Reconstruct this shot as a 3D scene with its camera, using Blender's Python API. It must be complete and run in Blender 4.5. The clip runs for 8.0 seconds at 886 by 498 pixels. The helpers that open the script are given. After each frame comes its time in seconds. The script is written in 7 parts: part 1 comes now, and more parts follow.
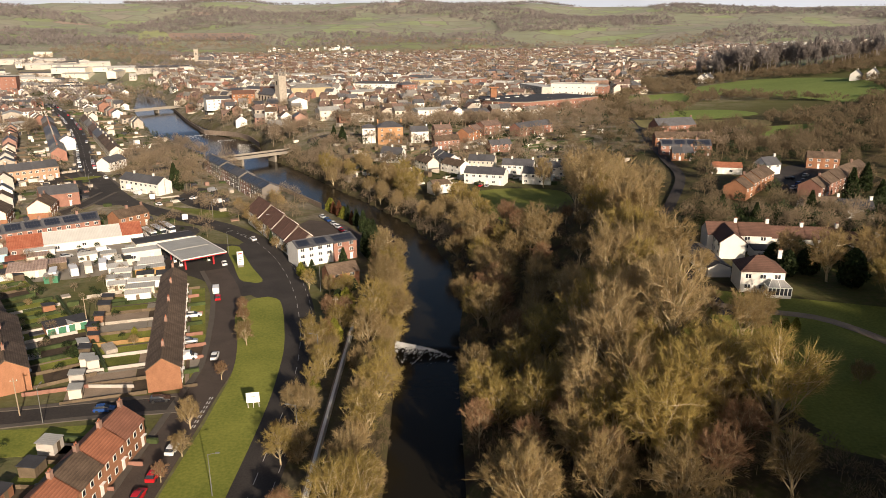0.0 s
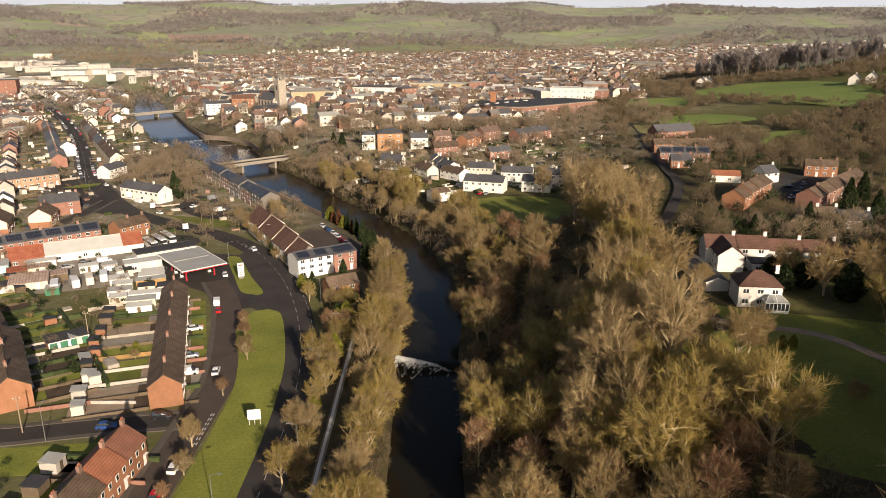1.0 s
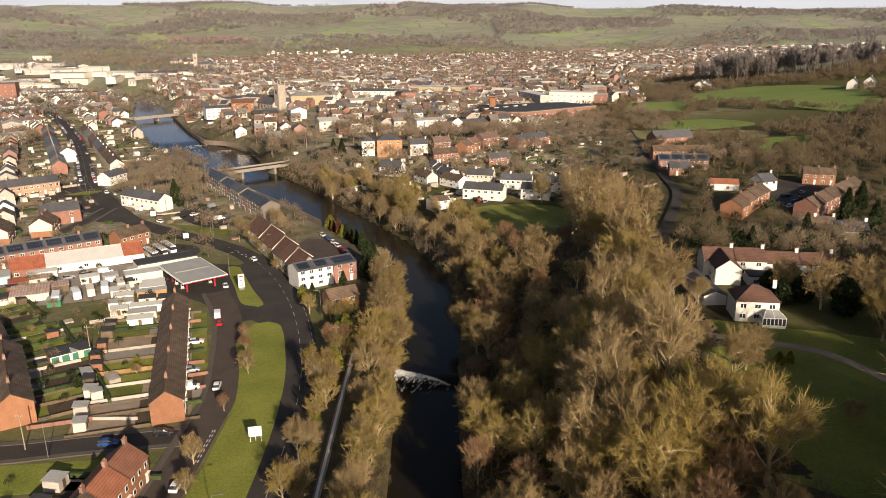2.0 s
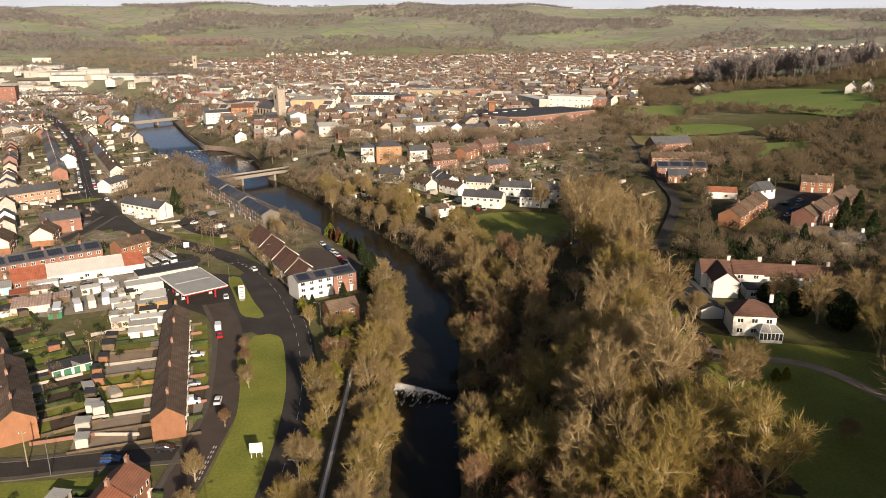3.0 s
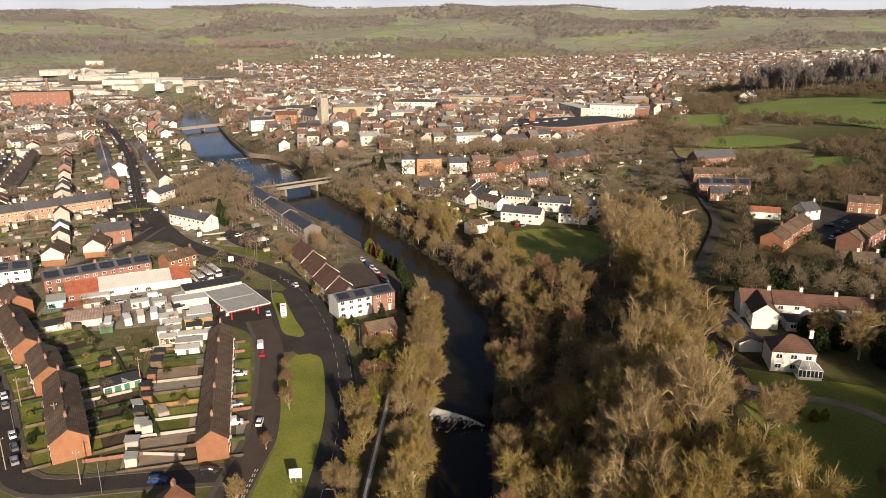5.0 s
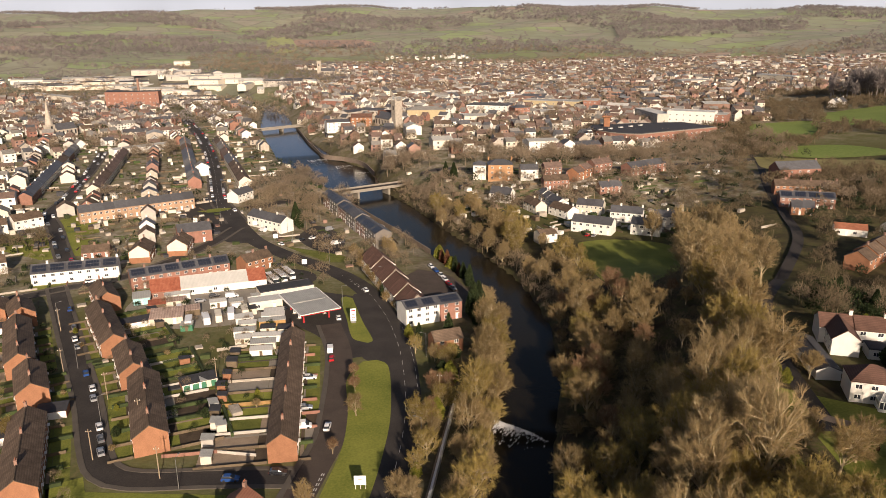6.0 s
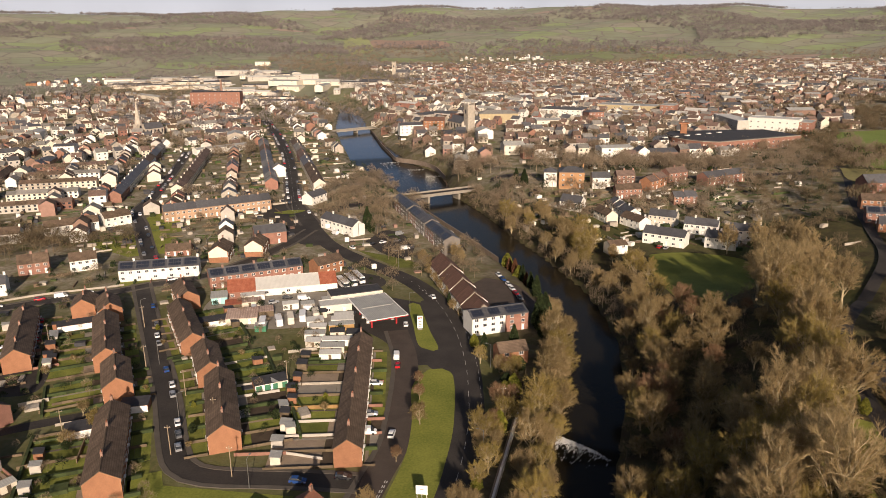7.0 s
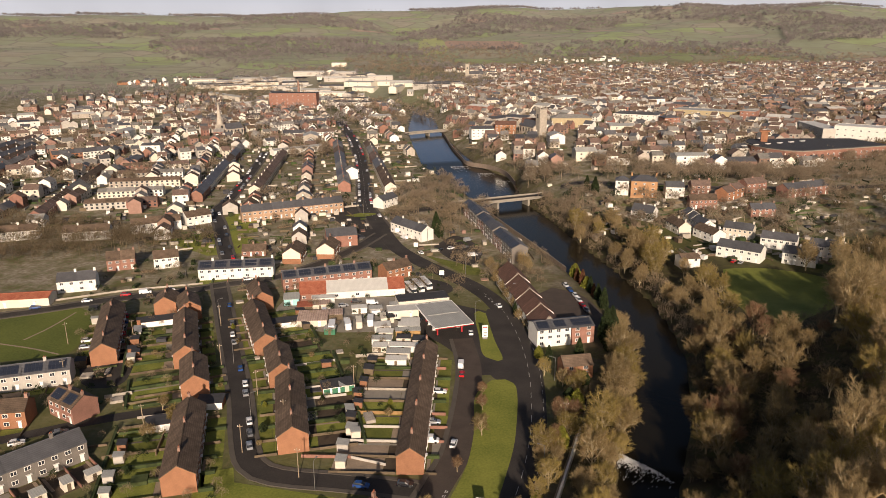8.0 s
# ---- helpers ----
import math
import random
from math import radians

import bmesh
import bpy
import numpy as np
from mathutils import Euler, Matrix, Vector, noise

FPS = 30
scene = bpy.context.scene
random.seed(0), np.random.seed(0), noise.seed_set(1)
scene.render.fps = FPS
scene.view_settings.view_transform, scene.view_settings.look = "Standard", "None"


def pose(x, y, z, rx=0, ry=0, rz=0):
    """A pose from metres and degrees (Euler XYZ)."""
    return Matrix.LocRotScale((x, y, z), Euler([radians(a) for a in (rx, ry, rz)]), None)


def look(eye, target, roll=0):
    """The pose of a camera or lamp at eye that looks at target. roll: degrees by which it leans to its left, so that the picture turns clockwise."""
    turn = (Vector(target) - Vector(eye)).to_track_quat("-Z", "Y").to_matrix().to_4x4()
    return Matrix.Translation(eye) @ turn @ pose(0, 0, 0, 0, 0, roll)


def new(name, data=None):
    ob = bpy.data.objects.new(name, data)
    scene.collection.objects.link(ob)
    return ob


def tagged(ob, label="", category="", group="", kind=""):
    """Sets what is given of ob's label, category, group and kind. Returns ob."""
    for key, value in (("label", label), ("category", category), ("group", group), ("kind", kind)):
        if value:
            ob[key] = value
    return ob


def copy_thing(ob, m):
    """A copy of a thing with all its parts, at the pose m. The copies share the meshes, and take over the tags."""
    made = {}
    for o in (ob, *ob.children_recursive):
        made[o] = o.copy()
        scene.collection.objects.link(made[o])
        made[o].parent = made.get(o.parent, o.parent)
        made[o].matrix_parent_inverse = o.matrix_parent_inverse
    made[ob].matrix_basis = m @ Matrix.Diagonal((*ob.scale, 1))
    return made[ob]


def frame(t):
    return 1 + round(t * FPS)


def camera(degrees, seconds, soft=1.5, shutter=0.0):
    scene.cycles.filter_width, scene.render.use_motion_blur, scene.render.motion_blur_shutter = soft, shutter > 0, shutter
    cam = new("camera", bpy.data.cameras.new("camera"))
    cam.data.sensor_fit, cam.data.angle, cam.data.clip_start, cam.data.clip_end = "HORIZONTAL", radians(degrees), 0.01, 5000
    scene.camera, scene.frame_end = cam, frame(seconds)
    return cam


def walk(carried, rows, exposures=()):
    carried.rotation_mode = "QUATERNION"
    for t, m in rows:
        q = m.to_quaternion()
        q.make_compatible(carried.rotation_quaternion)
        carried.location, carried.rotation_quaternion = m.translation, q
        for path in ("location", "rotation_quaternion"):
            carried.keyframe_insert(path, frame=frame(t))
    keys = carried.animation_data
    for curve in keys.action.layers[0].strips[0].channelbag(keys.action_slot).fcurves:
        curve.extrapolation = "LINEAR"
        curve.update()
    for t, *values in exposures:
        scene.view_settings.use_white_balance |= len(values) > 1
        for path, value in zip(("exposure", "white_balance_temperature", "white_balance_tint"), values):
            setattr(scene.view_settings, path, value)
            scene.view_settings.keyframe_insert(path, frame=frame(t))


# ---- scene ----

# ---- camera ----
cam = camera(63.3, 8.0, soft=0.55)
PITCH = -16.656


def flown(t, yaw):
    """The drone climbs straight up and then turns to its left, its gimbal held at one tilt."""
    u = t / 8
    x = -0.21 * u - 0.135 * u ** 2 + 2.332 * u ** 3
    y = 0.353 * u - 1.437 * u ** 2 - 2.132 * u ** 3
    z = 74 + 31.141 * u + 1.033 * u ** 2 - 0.099 * u ** 3
    return t, pose(x, y, z, 90 + PITCH, 0, yaw) @ pose(0, 0, 0, 0, 0, -0.281 - 0.103 * u)


YAWS = ((0.0, -0.74), (0.5, -0.75), (1.0, -0.78), (1.5, -0.81), (2.0, -0.83), (2.5, -0.855), (3.0, -0.88), (3.5, -0.90), (4.0, -0.92), (4.2, -0.92),
        (4.43, -0.58), (4.67, 0.44), (5.0, 2.36), (5.25, 3.8), (5.5, 5.27), (5.75, 6.70), (6.0, 8.13), (6.5, 11.01), (7.0, 13.86), (7.5, 16.71), (8.0, 19.55))
walk(cam, [flown(t, yaw) for t, yaw in YAWS], ((0.0, 0.62, 6500, 14), (4.2, 0.63, 6500, 14), (5.5, 0.57, 6500, 16), (6.5, 0.47, 6500, 17), (8.0, 0.33, 6500, 17)))

# ---- sky, sun, exposure ----
SUN_TURN, SUN_UP = 157.5, 19.5
sky_world = bpy.data.worlds.new("sky")
scene.world = sky_world
sky_world.use_nodes = True
sky_nodes = sky_world.node_tree
sky_tex = sky_nodes.nodes.new("ShaderNodeTexSky")
sky_tex.sky_type, sky_tex.sun_disc = "NISHITA", False
sky_tex.sun_elevation, sky_tex.sun_rotation = radians(SUN_UP), radians(SUN_TURN)
sky_tex.air_density, sky_tex.dust_density, sky_tex.ozone_density = 1.0, 3.0, 1.0
sky_nodes.links.new(sky_tex.outputs[0], sky_nodes.nodes["Background"].inputs[0])
sky_nodes.nodes["Background"].inputs[1].default_value = 0.05
sun = new("sun", bpy.data.lights.new("sun", "SUN"))
sun.data.energy, sun.data.angle, sun.data.color = 5.0, radians(0.6), (1.0, 0.84, 0.635)
sun.matrix_world = look((math.sin(radians(SUN_TURN)) * 900, math.cos(radians(SUN_TURN)) * 900, math.tan(radians(SUN_UP)) * 900), (0, 0, 0))

# ---- materials ----
def material(name, colour, rough=0.9, vary=0.25, scale=1.0, fine=8.0, bump=0.0, metal=0.0, island=0.0, coat=None, spec=0.3):
    """Two scales of variation, grain and relief; island: how far each piece differs from the next."""
    m = bpy.data.materials.new(name)
    m.use_nodes = True
    n, l = m.node_tree.nodes, m.node_tree.links
    b = n["Principled BSDF"]
    b.inputs["Roughness"].default_value, b.inputs["Metallic"].default_value = rough, metal
    b.inputs["Specular IOR Level"].default_value = spec
    geo = n.new("ShaderNodeTexCoord")
    big, small = n.new("ShaderNodeTexNoise"), n.new("ShaderNodeTexNoise")
    big.inputs["Scale"].default_value, small.inputs["Scale"].default_value = scale, fine
    big.inputs["Detail"].default_value, small.inputs["Detail"].default_value = 4, 3
    for t in (big, small):
        l.new(geo.outputs["Object"], t.inputs["Vector"])
    mix = n.new("ShaderNodeMix")
    mix.data_type = "RGBA"
    mix.inputs["A"].default_value = (*[c * (1 - vary) for c in colour], 1)
    second = coat or colour
    mix.inputs["B"].default_value = (*[c * (1 + vary) for c in second], 1)
    add = n.new("ShaderNodeMath")
    add.operation = "MULTIPLY_ADD"
    l.new(small.outputs["Fac"], add.inputs[0])
    add.inputs[1].default_value = 0.8
    ramp = n.new("ShaderNodeMapRange")
    ramp.inputs["From Min"].default_value, ramp.inputs["From Max"].default_value = 0.55, 1.25
    l.new(big.outputs["Fac"], add.inputs[2])
    l.new(add.outputs[0], ramp.inputs["Value"])
    l.new(ramp.outputs[0], mix.inputs["Factor"])
    colour_out = mix.outputs["Result"]
    if island:
        info, geom = n.new("ShaderNodeObjectInfo"), n.new("ShaderNodeNewGeometry")
        s = n.new("ShaderNodeMath")
        s.operation = "ADD"
        l.new(info.outputs["Random"], s.inputs[0])
        l.new(geom.outputs["Random Per Island"], s.inputs[1])
        w = n.new("ShaderNodeMath")
        w.operation = "FRACT"
        l.new(s.outputs[0], w.inputs[0])
        val = n.new("ShaderNodeMapRange")
        val.inputs["To Min"].default_value, val.inputs["To Max"].default_value = 1 - island, 1 + island
        l.new(w.outputs[0], val.inputs["Value"])
        hsv = n.new("ShaderNodeHueSaturation")
        l.new(val.outputs[0], hsv.inputs["Value"])
        hue = n.new("ShaderNodeMapRange")
        hue.inputs["To Min"].default_value, hue.inputs["To Max"].default_value = 0.5 - island * 0.04, 0.5 + island * 0.05
        l.new(geom.outputs["Random Per Island"], hue.inputs["Value"])
        l.new(hue.outputs[0], hsv.inputs["Hue"])
        l.new(colour_out, hsv.inputs["Color"])
        colour_out = hsv.outputs[0]
    l.new(colour_out, b.inputs["Base Color"])
    if bump:
        bp = n.new("ShaderNodeBump")
        bp.inputs["Strength"].default_value, bp.inputs["Distance"].default_value = 0.6, bump
        l.new(small.outputs["Fac"], bp.inputs["Height"])
        l.new(bp.outputs[0], b.inputs["Normal"])
    return m


def courses(m, step, depth, dark=0.75, axis="Z"):
    """Lays courses (tiles, bricks, boards) over a material: relief and a darker line at every step."""
    n, l = m.node_tree.nodes, m.node_tree.links
    b = n["Principled BSDF"]
    co = n.new("ShaderNodeTexCoord")
    wave = n.new("ShaderNodeTexWave")
    wave.wave_type, wave.bands_direction, wave.wave_profile = "BANDS", axis, "SAW"
    wave.inputs["Scale"].default_value = 0.314 / step
    wave.inputs["Distortion"].default_value, wave.inputs["Detail"].default_value = 0.6, 1
    l.new(co.outputs["Object"], wave.inputs["Vector"])
    old = b.inputs["Base Color"].links[0].from_socket
    mix = n.new("ShaderNodeMix")
    mix.data_type, mix.blend_type = "RGBA", "MULTIPLY"
    mix.inputs["Factor"].default_value = 1
    r = n.new("ShaderNodeMapRange")
    r.inputs["To Min"].default_value, r.inputs["To Max"].default_value = dark, 1.08
    l.new(wave.outputs["Fac"], r.inputs["Value"])
    l.new(old, mix.inputs["A"])
    l.new(r.outputs[0], mix.inputs["B"])
    l.new(mix.outputs["Result"], b.inputs["Base Color"])
    bp = n.new("ShaderNodeBump")
    bp.inputs["Distance"].default_value = depth
    l.new(wave.outputs["Fac"], bp.inputs["Height"])
    l.new(bp.outputs[0], b.inputs["Normal"])
    return m


BRICK = courses(material("brick_orange", (0.285, 0.135, 0.076), 0.9, 0.22, 0.4, 5, 0, island=0.12), 0.22, 0.01, 0.86)
BRICK_RED = courses(material("brick_red", (0.255, 0.130, 0.098), 0.9, 0.22, 0.4, 5, 0, island=0.12), 0.22, 0.01, 0.86)
RENDER_W = material("white_render", (0.68, 0.66, 0.61), 0.85, 0.10, 0.5, 6, 0.004, island=0.05)
RENDER_C = material("cream_render", (0.60, 0.545, 0.455), 0.85, 0.12, 0.5, 6, 0.004, island=0.10)
RENDER_G = material("grey_pebbledash", (0.42, 0.39, 0.35), 0.95, 0.15, 0.5, 14, 0.01, island=0.08)
OCHRE = material("ochre_render", (0.36, 0.205, 0.105), 0.85, 0.12, 0.5, 6, 0.004)
BUFF = courses(material("buff_brick", (0.37, 0.245, 0.165), 0.9, 0.22, 0.4, 5, 0, island=0.12), 0.22, 0.01, 0.86)
BATH = material("yellow_stone", (0.37, 0.305, 0.19), 0.9, 0.15, 0.5, 5, 0.01)
# orange brick greyed for the haze over the far town; nearer chimneys share it
BRICK_T = material("greyed_town_brick", (0.245, 0.150, 0.118), 0.9, 0.2, 0.4, 3, 0, island=0.22)
# grey pebbledash darkened for the shade on one terrace; reused elsewhere as dark grey
RENDER_D = material("darkened_pebbledash", (0.155, 0.138, 0.122), 0.95, 0.18, 0.5, 14, 0.01, island=0.08)
PASTURE = material("winter_pasture", (0.125, 0.185, 0.030), 0.95, 0.2, 0.02, 0.5, 0.03, coat=(0.155, 0.195, 0.045))
TAWNY = material("tawny_rough_grass", (0.175, 0.155, 0.062), 0.95, 0.25, 0.04, 0.6, 0.03, coat=(0.20, 0.18, 0.07))
QUAY = material("dark_quay_stone", (0.185, 0.145, 0.115), 0.95, 0.3, 0.5, 3, 0.03)
STONE = material("grey_stone", (0.36, 0.32, 0.27), 0.95, 0.3, 0.6, 4, 0.02, island=0.12)
TILE_B = courses(material("brown_roof_tile", (0.090, 0.061, 0.044), 0.85, 0.38, 0.5, 7, 0, island=0.2, coat=(0.132, 0.093, 0.066)), 0.3, 0.02, 0.7)
TILE_O = courses(material("orange_roof_tile", (0.33, 0.13, 0.075), 0.85, 0.3, 0.5, 7, 0, island=0.12), 0.3, 0.02, 0.72)
TILE_S = courses(material("dull_red_roof_tile", (0.235, 0.105, 0.070), 0.85, 0.3, 0.5, 7, 0, island=0.12), 0.3, 0.02, 0.72)
TILE_R = courses(material("dark_red_roof_tile", (0.150, 0.104, 0.086), 0.85, 0.35, 0.5, 7, 0, island=0.12), 0.3, 0.02, 0.72)
TILE_M = courses(material("worn_red_roof_tile", (0.130, 0.070, 0.052), 0.85, 0.35, 0.5, 7, 0, island=0.12), 0.3, 0.02, 0.72)
SLATE = courses(material("grey_slate", (0.085, 0.085, 0.092), 0.55, 0.3, 0.5, 7, 0, island=0.2, spec=0.5), 0.28, 0.012, 0.75)
SLATE_P = courses(material("pale_weathered_slate", (0.20, 0.19, 0.175), 0.7, 0.3, 0.5, 7, 0, island=0.25), 0.28, 0.012, 0.8)
FIELD_G = material("spring_green_field", (0.30, 0.32, 0.15), 0.95, 0.15, 0.01, 0.1)
FIELD_B = material("ploughed_red_earth", (0.32, 0.225, 0.175), 0.95, 0.15, 0.01, 0.1)
OLD_TIN = courses(material("faded_corrugated_iron", (0.36, 0.235, 0.185), 0.8, 0.3, 0.5, 3, 0, coat=(0.42, 0.33, 0.28)), 0.9, 0.03, 0.7, "X")
RUST = courses(material("rusty_sheet_roof", (0.38, 0.095, 0.05), 0.7, 0.35, 0.4, 3, 0, coat=(0.32, 0.12, 0.07)), 0.5, 0.02, 0.8, "X")
SHEET_W = courses(material("white_sheet_roof", (0.52, 0.51, 0.48), 0.6, 0.12, 0.3, 3, 0), 0.5, 0.02, 0.9, "X")
SHEET_G = courses(material("grey_sheet_roof", (0.34, 0.34, 0.32), 0.55, 0.18, 0.3, 3, 0), 0.6, 0.02, 0.88, "X")
FELT = material("dark_roof_felt", (0.045, 0.045, 0.05), 0.8, 0.3, 0.5, 5)
ASPHALT = material("asphalt", (0.029, 0.026, 0.024), 0.85, 0.4, 0.09, 3, 0.004, coat=(0.043, 0.037, 0.033))
TARMAC_R = material("reddish_worn_tarmac", (0.066, 0.051, 0.042), 0.9, 0.25, 0.2, 3, 0.004)
PAVING = material("grey_pavement", (0.092, 0.080, 0.067), 0.9, 0.2, 0.3, 5, 0.004)
CONCRETE = material("pale_concrete", (0.24, 0.215, 0.18), 0.9, 0.2, 0.3, 5, 0.004)
GRAVEL = material("gravel_drive", (0.26, 0.20, 0.145), 0.95, 0.25, 0.3, 6, 0.02)
LINE_W = material("road_paint", (0.42, 0.41, 0.39), 0.7, 0.2, 0.8, 6)
GRASS = material("lawn_grass", (0.140, 0.172, 0.022), 0.95, 0.3, 0.09, 1.6, 0.03, coat=(0.180, 0.186, 0.034))
TURF = material("playing_field_turf", (0.078, 0.105, 0.016), 0.95, 0.25, 0.05, 1.2, 0.03, coat=(0.105, 0.118, 0.022))
GRASS_P = material("garden_grass", (0.110, 0.142, 0.018), 0.95, 0.35, 0.25, 3, 0.03, island=0.25, coat=(0.168, 0.168, 0.034))
SOIL = material("garden_soil", (0.070, 0.050, 0.034), 0.95, 0.35, 0.4, 4, 0.04, island=0.2)
HEDGE = material("hedge_leaf", (0.040, 0.055, 0.018), 0.9, 0.35, 0.6, 5, 0.05, island=0.3)
WOOD = material("weathered_wood", (0.125, 0.092, 0.060), 0.9, 0.3, 0.6, 6, 0.01, island=0.25)
WOOD_L = material("pale_weathered_pole", (0.27, 0.215, 0.15), 0.9, 0.25, 0.6, 6, 0.01)
WOOD_O = material("orange_stained_fence", (0.30, 0.18, 0.075), 0.9, 0.25, 0.6, 6, 0.01, island=0.2)
WHITE_P = material("white_paint", (0.80, 0.79, 0.76), 0.45, 0.05, 0.8, 5)
RED_P = material("red_paint", (0.34, 0.03, 0.035), 0.35, 0.08, 0.8, 5)
BLACK_P = material("black_metal", (0.02, 0.02, 0.022), 0.5, 0.2, 0.8, 5)
GREEN_P = material("green_door_paint", (0.05, 0.17, 0.10), 0.5, 0.1, 0.8, 5)
BLUE_P = material("pale_blue_paint", (0.30, 0.55, 0.55), 0.6, 0.1, 0.8, 5)
GALV = material("galvanised_steel", (0.24, 0.24, 0.23), 0.5, 0.1, 1, 5, metal=0.6)
GLASS_D = material("window_glass", (0.035, 0.04, 0.048), 0.08, 0.2, 0.5, 2, spec=0.7)
SOLAR = courses(material("solar_cells", (0.022, 0.027, 0.042), 0.32, 0.2, 0.5, 2, spec=0.6), 0.5, 0.004, 0.8, "X")
RUBBER = material("tyre_rubber", (0.02, 0.02, 0.02), 0.8, 0.2, 2, 9)
BARK = material("bark", (0.37, 0.295, 0.185), 0.95, 0.35, 0.7, 6, 0.02, island=0.2)


def twiggy(m, own=0.2):
    """Lets thin twigs and leaves take light from both sides and differ from one tree to the next."""
    n, l = m.node_tree.nodes, m.node_tree.links
    b = n["Principled BSDF"]
    info, val, hsv = n.new("ShaderNodeObjectInfo"), n.new("ShaderNodeMapRange"), n.new("ShaderNodeHueSaturation")
    val.inputs["To Min"].default_value, val.inputs["To Max"].default_value = 1 - own, 1 + own
    l.new(info.outputs["Random"], val.inputs["Value"])
    l.new(val.outputs[0], hsv.inputs["Value"])
    l.new(b.inputs["Base Color"].links[0].from_socket, hsv.inputs["Color"])
    l.new(hsv.outputs[0], b.inputs["Base Color"])
    thin, mix = n.new("ShaderNodeBsdfTranslucent"), n.new("ShaderNodeMixShader")
    l.new(hsv.outputs[0], thin.inputs["Color"])
    mix.inputs[0].default_value = 0.45
    l.new(b.outputs[0], mix.inputs[1])
    l.new(thin.outputs[0], mix.inputs[2])
    l.new(mix.outputs[0], n["Material Output"].inputs["Surface"])
    return m


TWIG = twiggy(material("bare_twigs", (0.290, 0.212, 0.100), 0.95, 0.25, 0.3, 2, island=0.25))
TWIG_P = twiggy(material("pale_bare_twigs", (0.350, 0.262, 0.136), 0.95, 0.25, 0.3, 2, island=0.25))
TWIG_R = twiggy(material("reddish_bare_twigs", (0.285, 0.172, 0.098), 0.95, 0.25, 0.3, 2, island=0.25))
TWIG_G = twiggy(material("mossy_olive_twigs", (0.310, 0.236, 0.078), 0.95, 0.25, 0.3, 2, island=0.25))
LEAF = twiggy(material("evergreen_leaf", (0.036, 0.052, 0.018), 0.85, 0.35, 0.4, 3, island=0.5))
LEAF_Y = twiggy(material("golden_conifer_leaf", (0.20, 0.20, 0.03), 0.85, 0.25, 0.4, 3, island=0.35))
LEAF_R = twiggy(material("copper_leaf", (0.16, 0.07, 0.035), 0.85, 0.3, 0.4, 3, island=0.4))


def water_material():
    m = bpy.data.materials.new("river_water")
    m.use_nodes = True
    n, l = m.node_tree.nodes, m.node_tree.links
    b = n["Principled BSDF"]
    b.inputs["Base Color"].default_value = (0.013, 0.011, 0.007, 1)
    b.inputs["Roughness"].default_value, b.inputs["IOR"].default_value = 0.15, 1.33
    b.inputs["Specular IOR Level"].default_value = 0.12
    co, t = n.new("ShaderNodeTexCoord"), n.new("ShaderNodeTexNoise")
    t.inputs["Scale"].default_value, t.inputs["Detail"].default_value = 0.8, 5
    l.new(co.outputs["Object"], t.inputs["Vector"])
    bp = n.new("ShaderNodeBump")
    bp.inputs["Strength"].default_value, bp.inputs["Distance"].default_value = 0.25, 0.12
    l.new(t.outputs["Fac"], bp.inputs["Height"])
    l.new(bp.outputs[0], b.inputs["Normal"])
    return m


WATER = water_material()
FOAM = material("white_water", (0.66, 0.66, 0.65), 0.8, 0.3, 0.8, 4, 0.05)


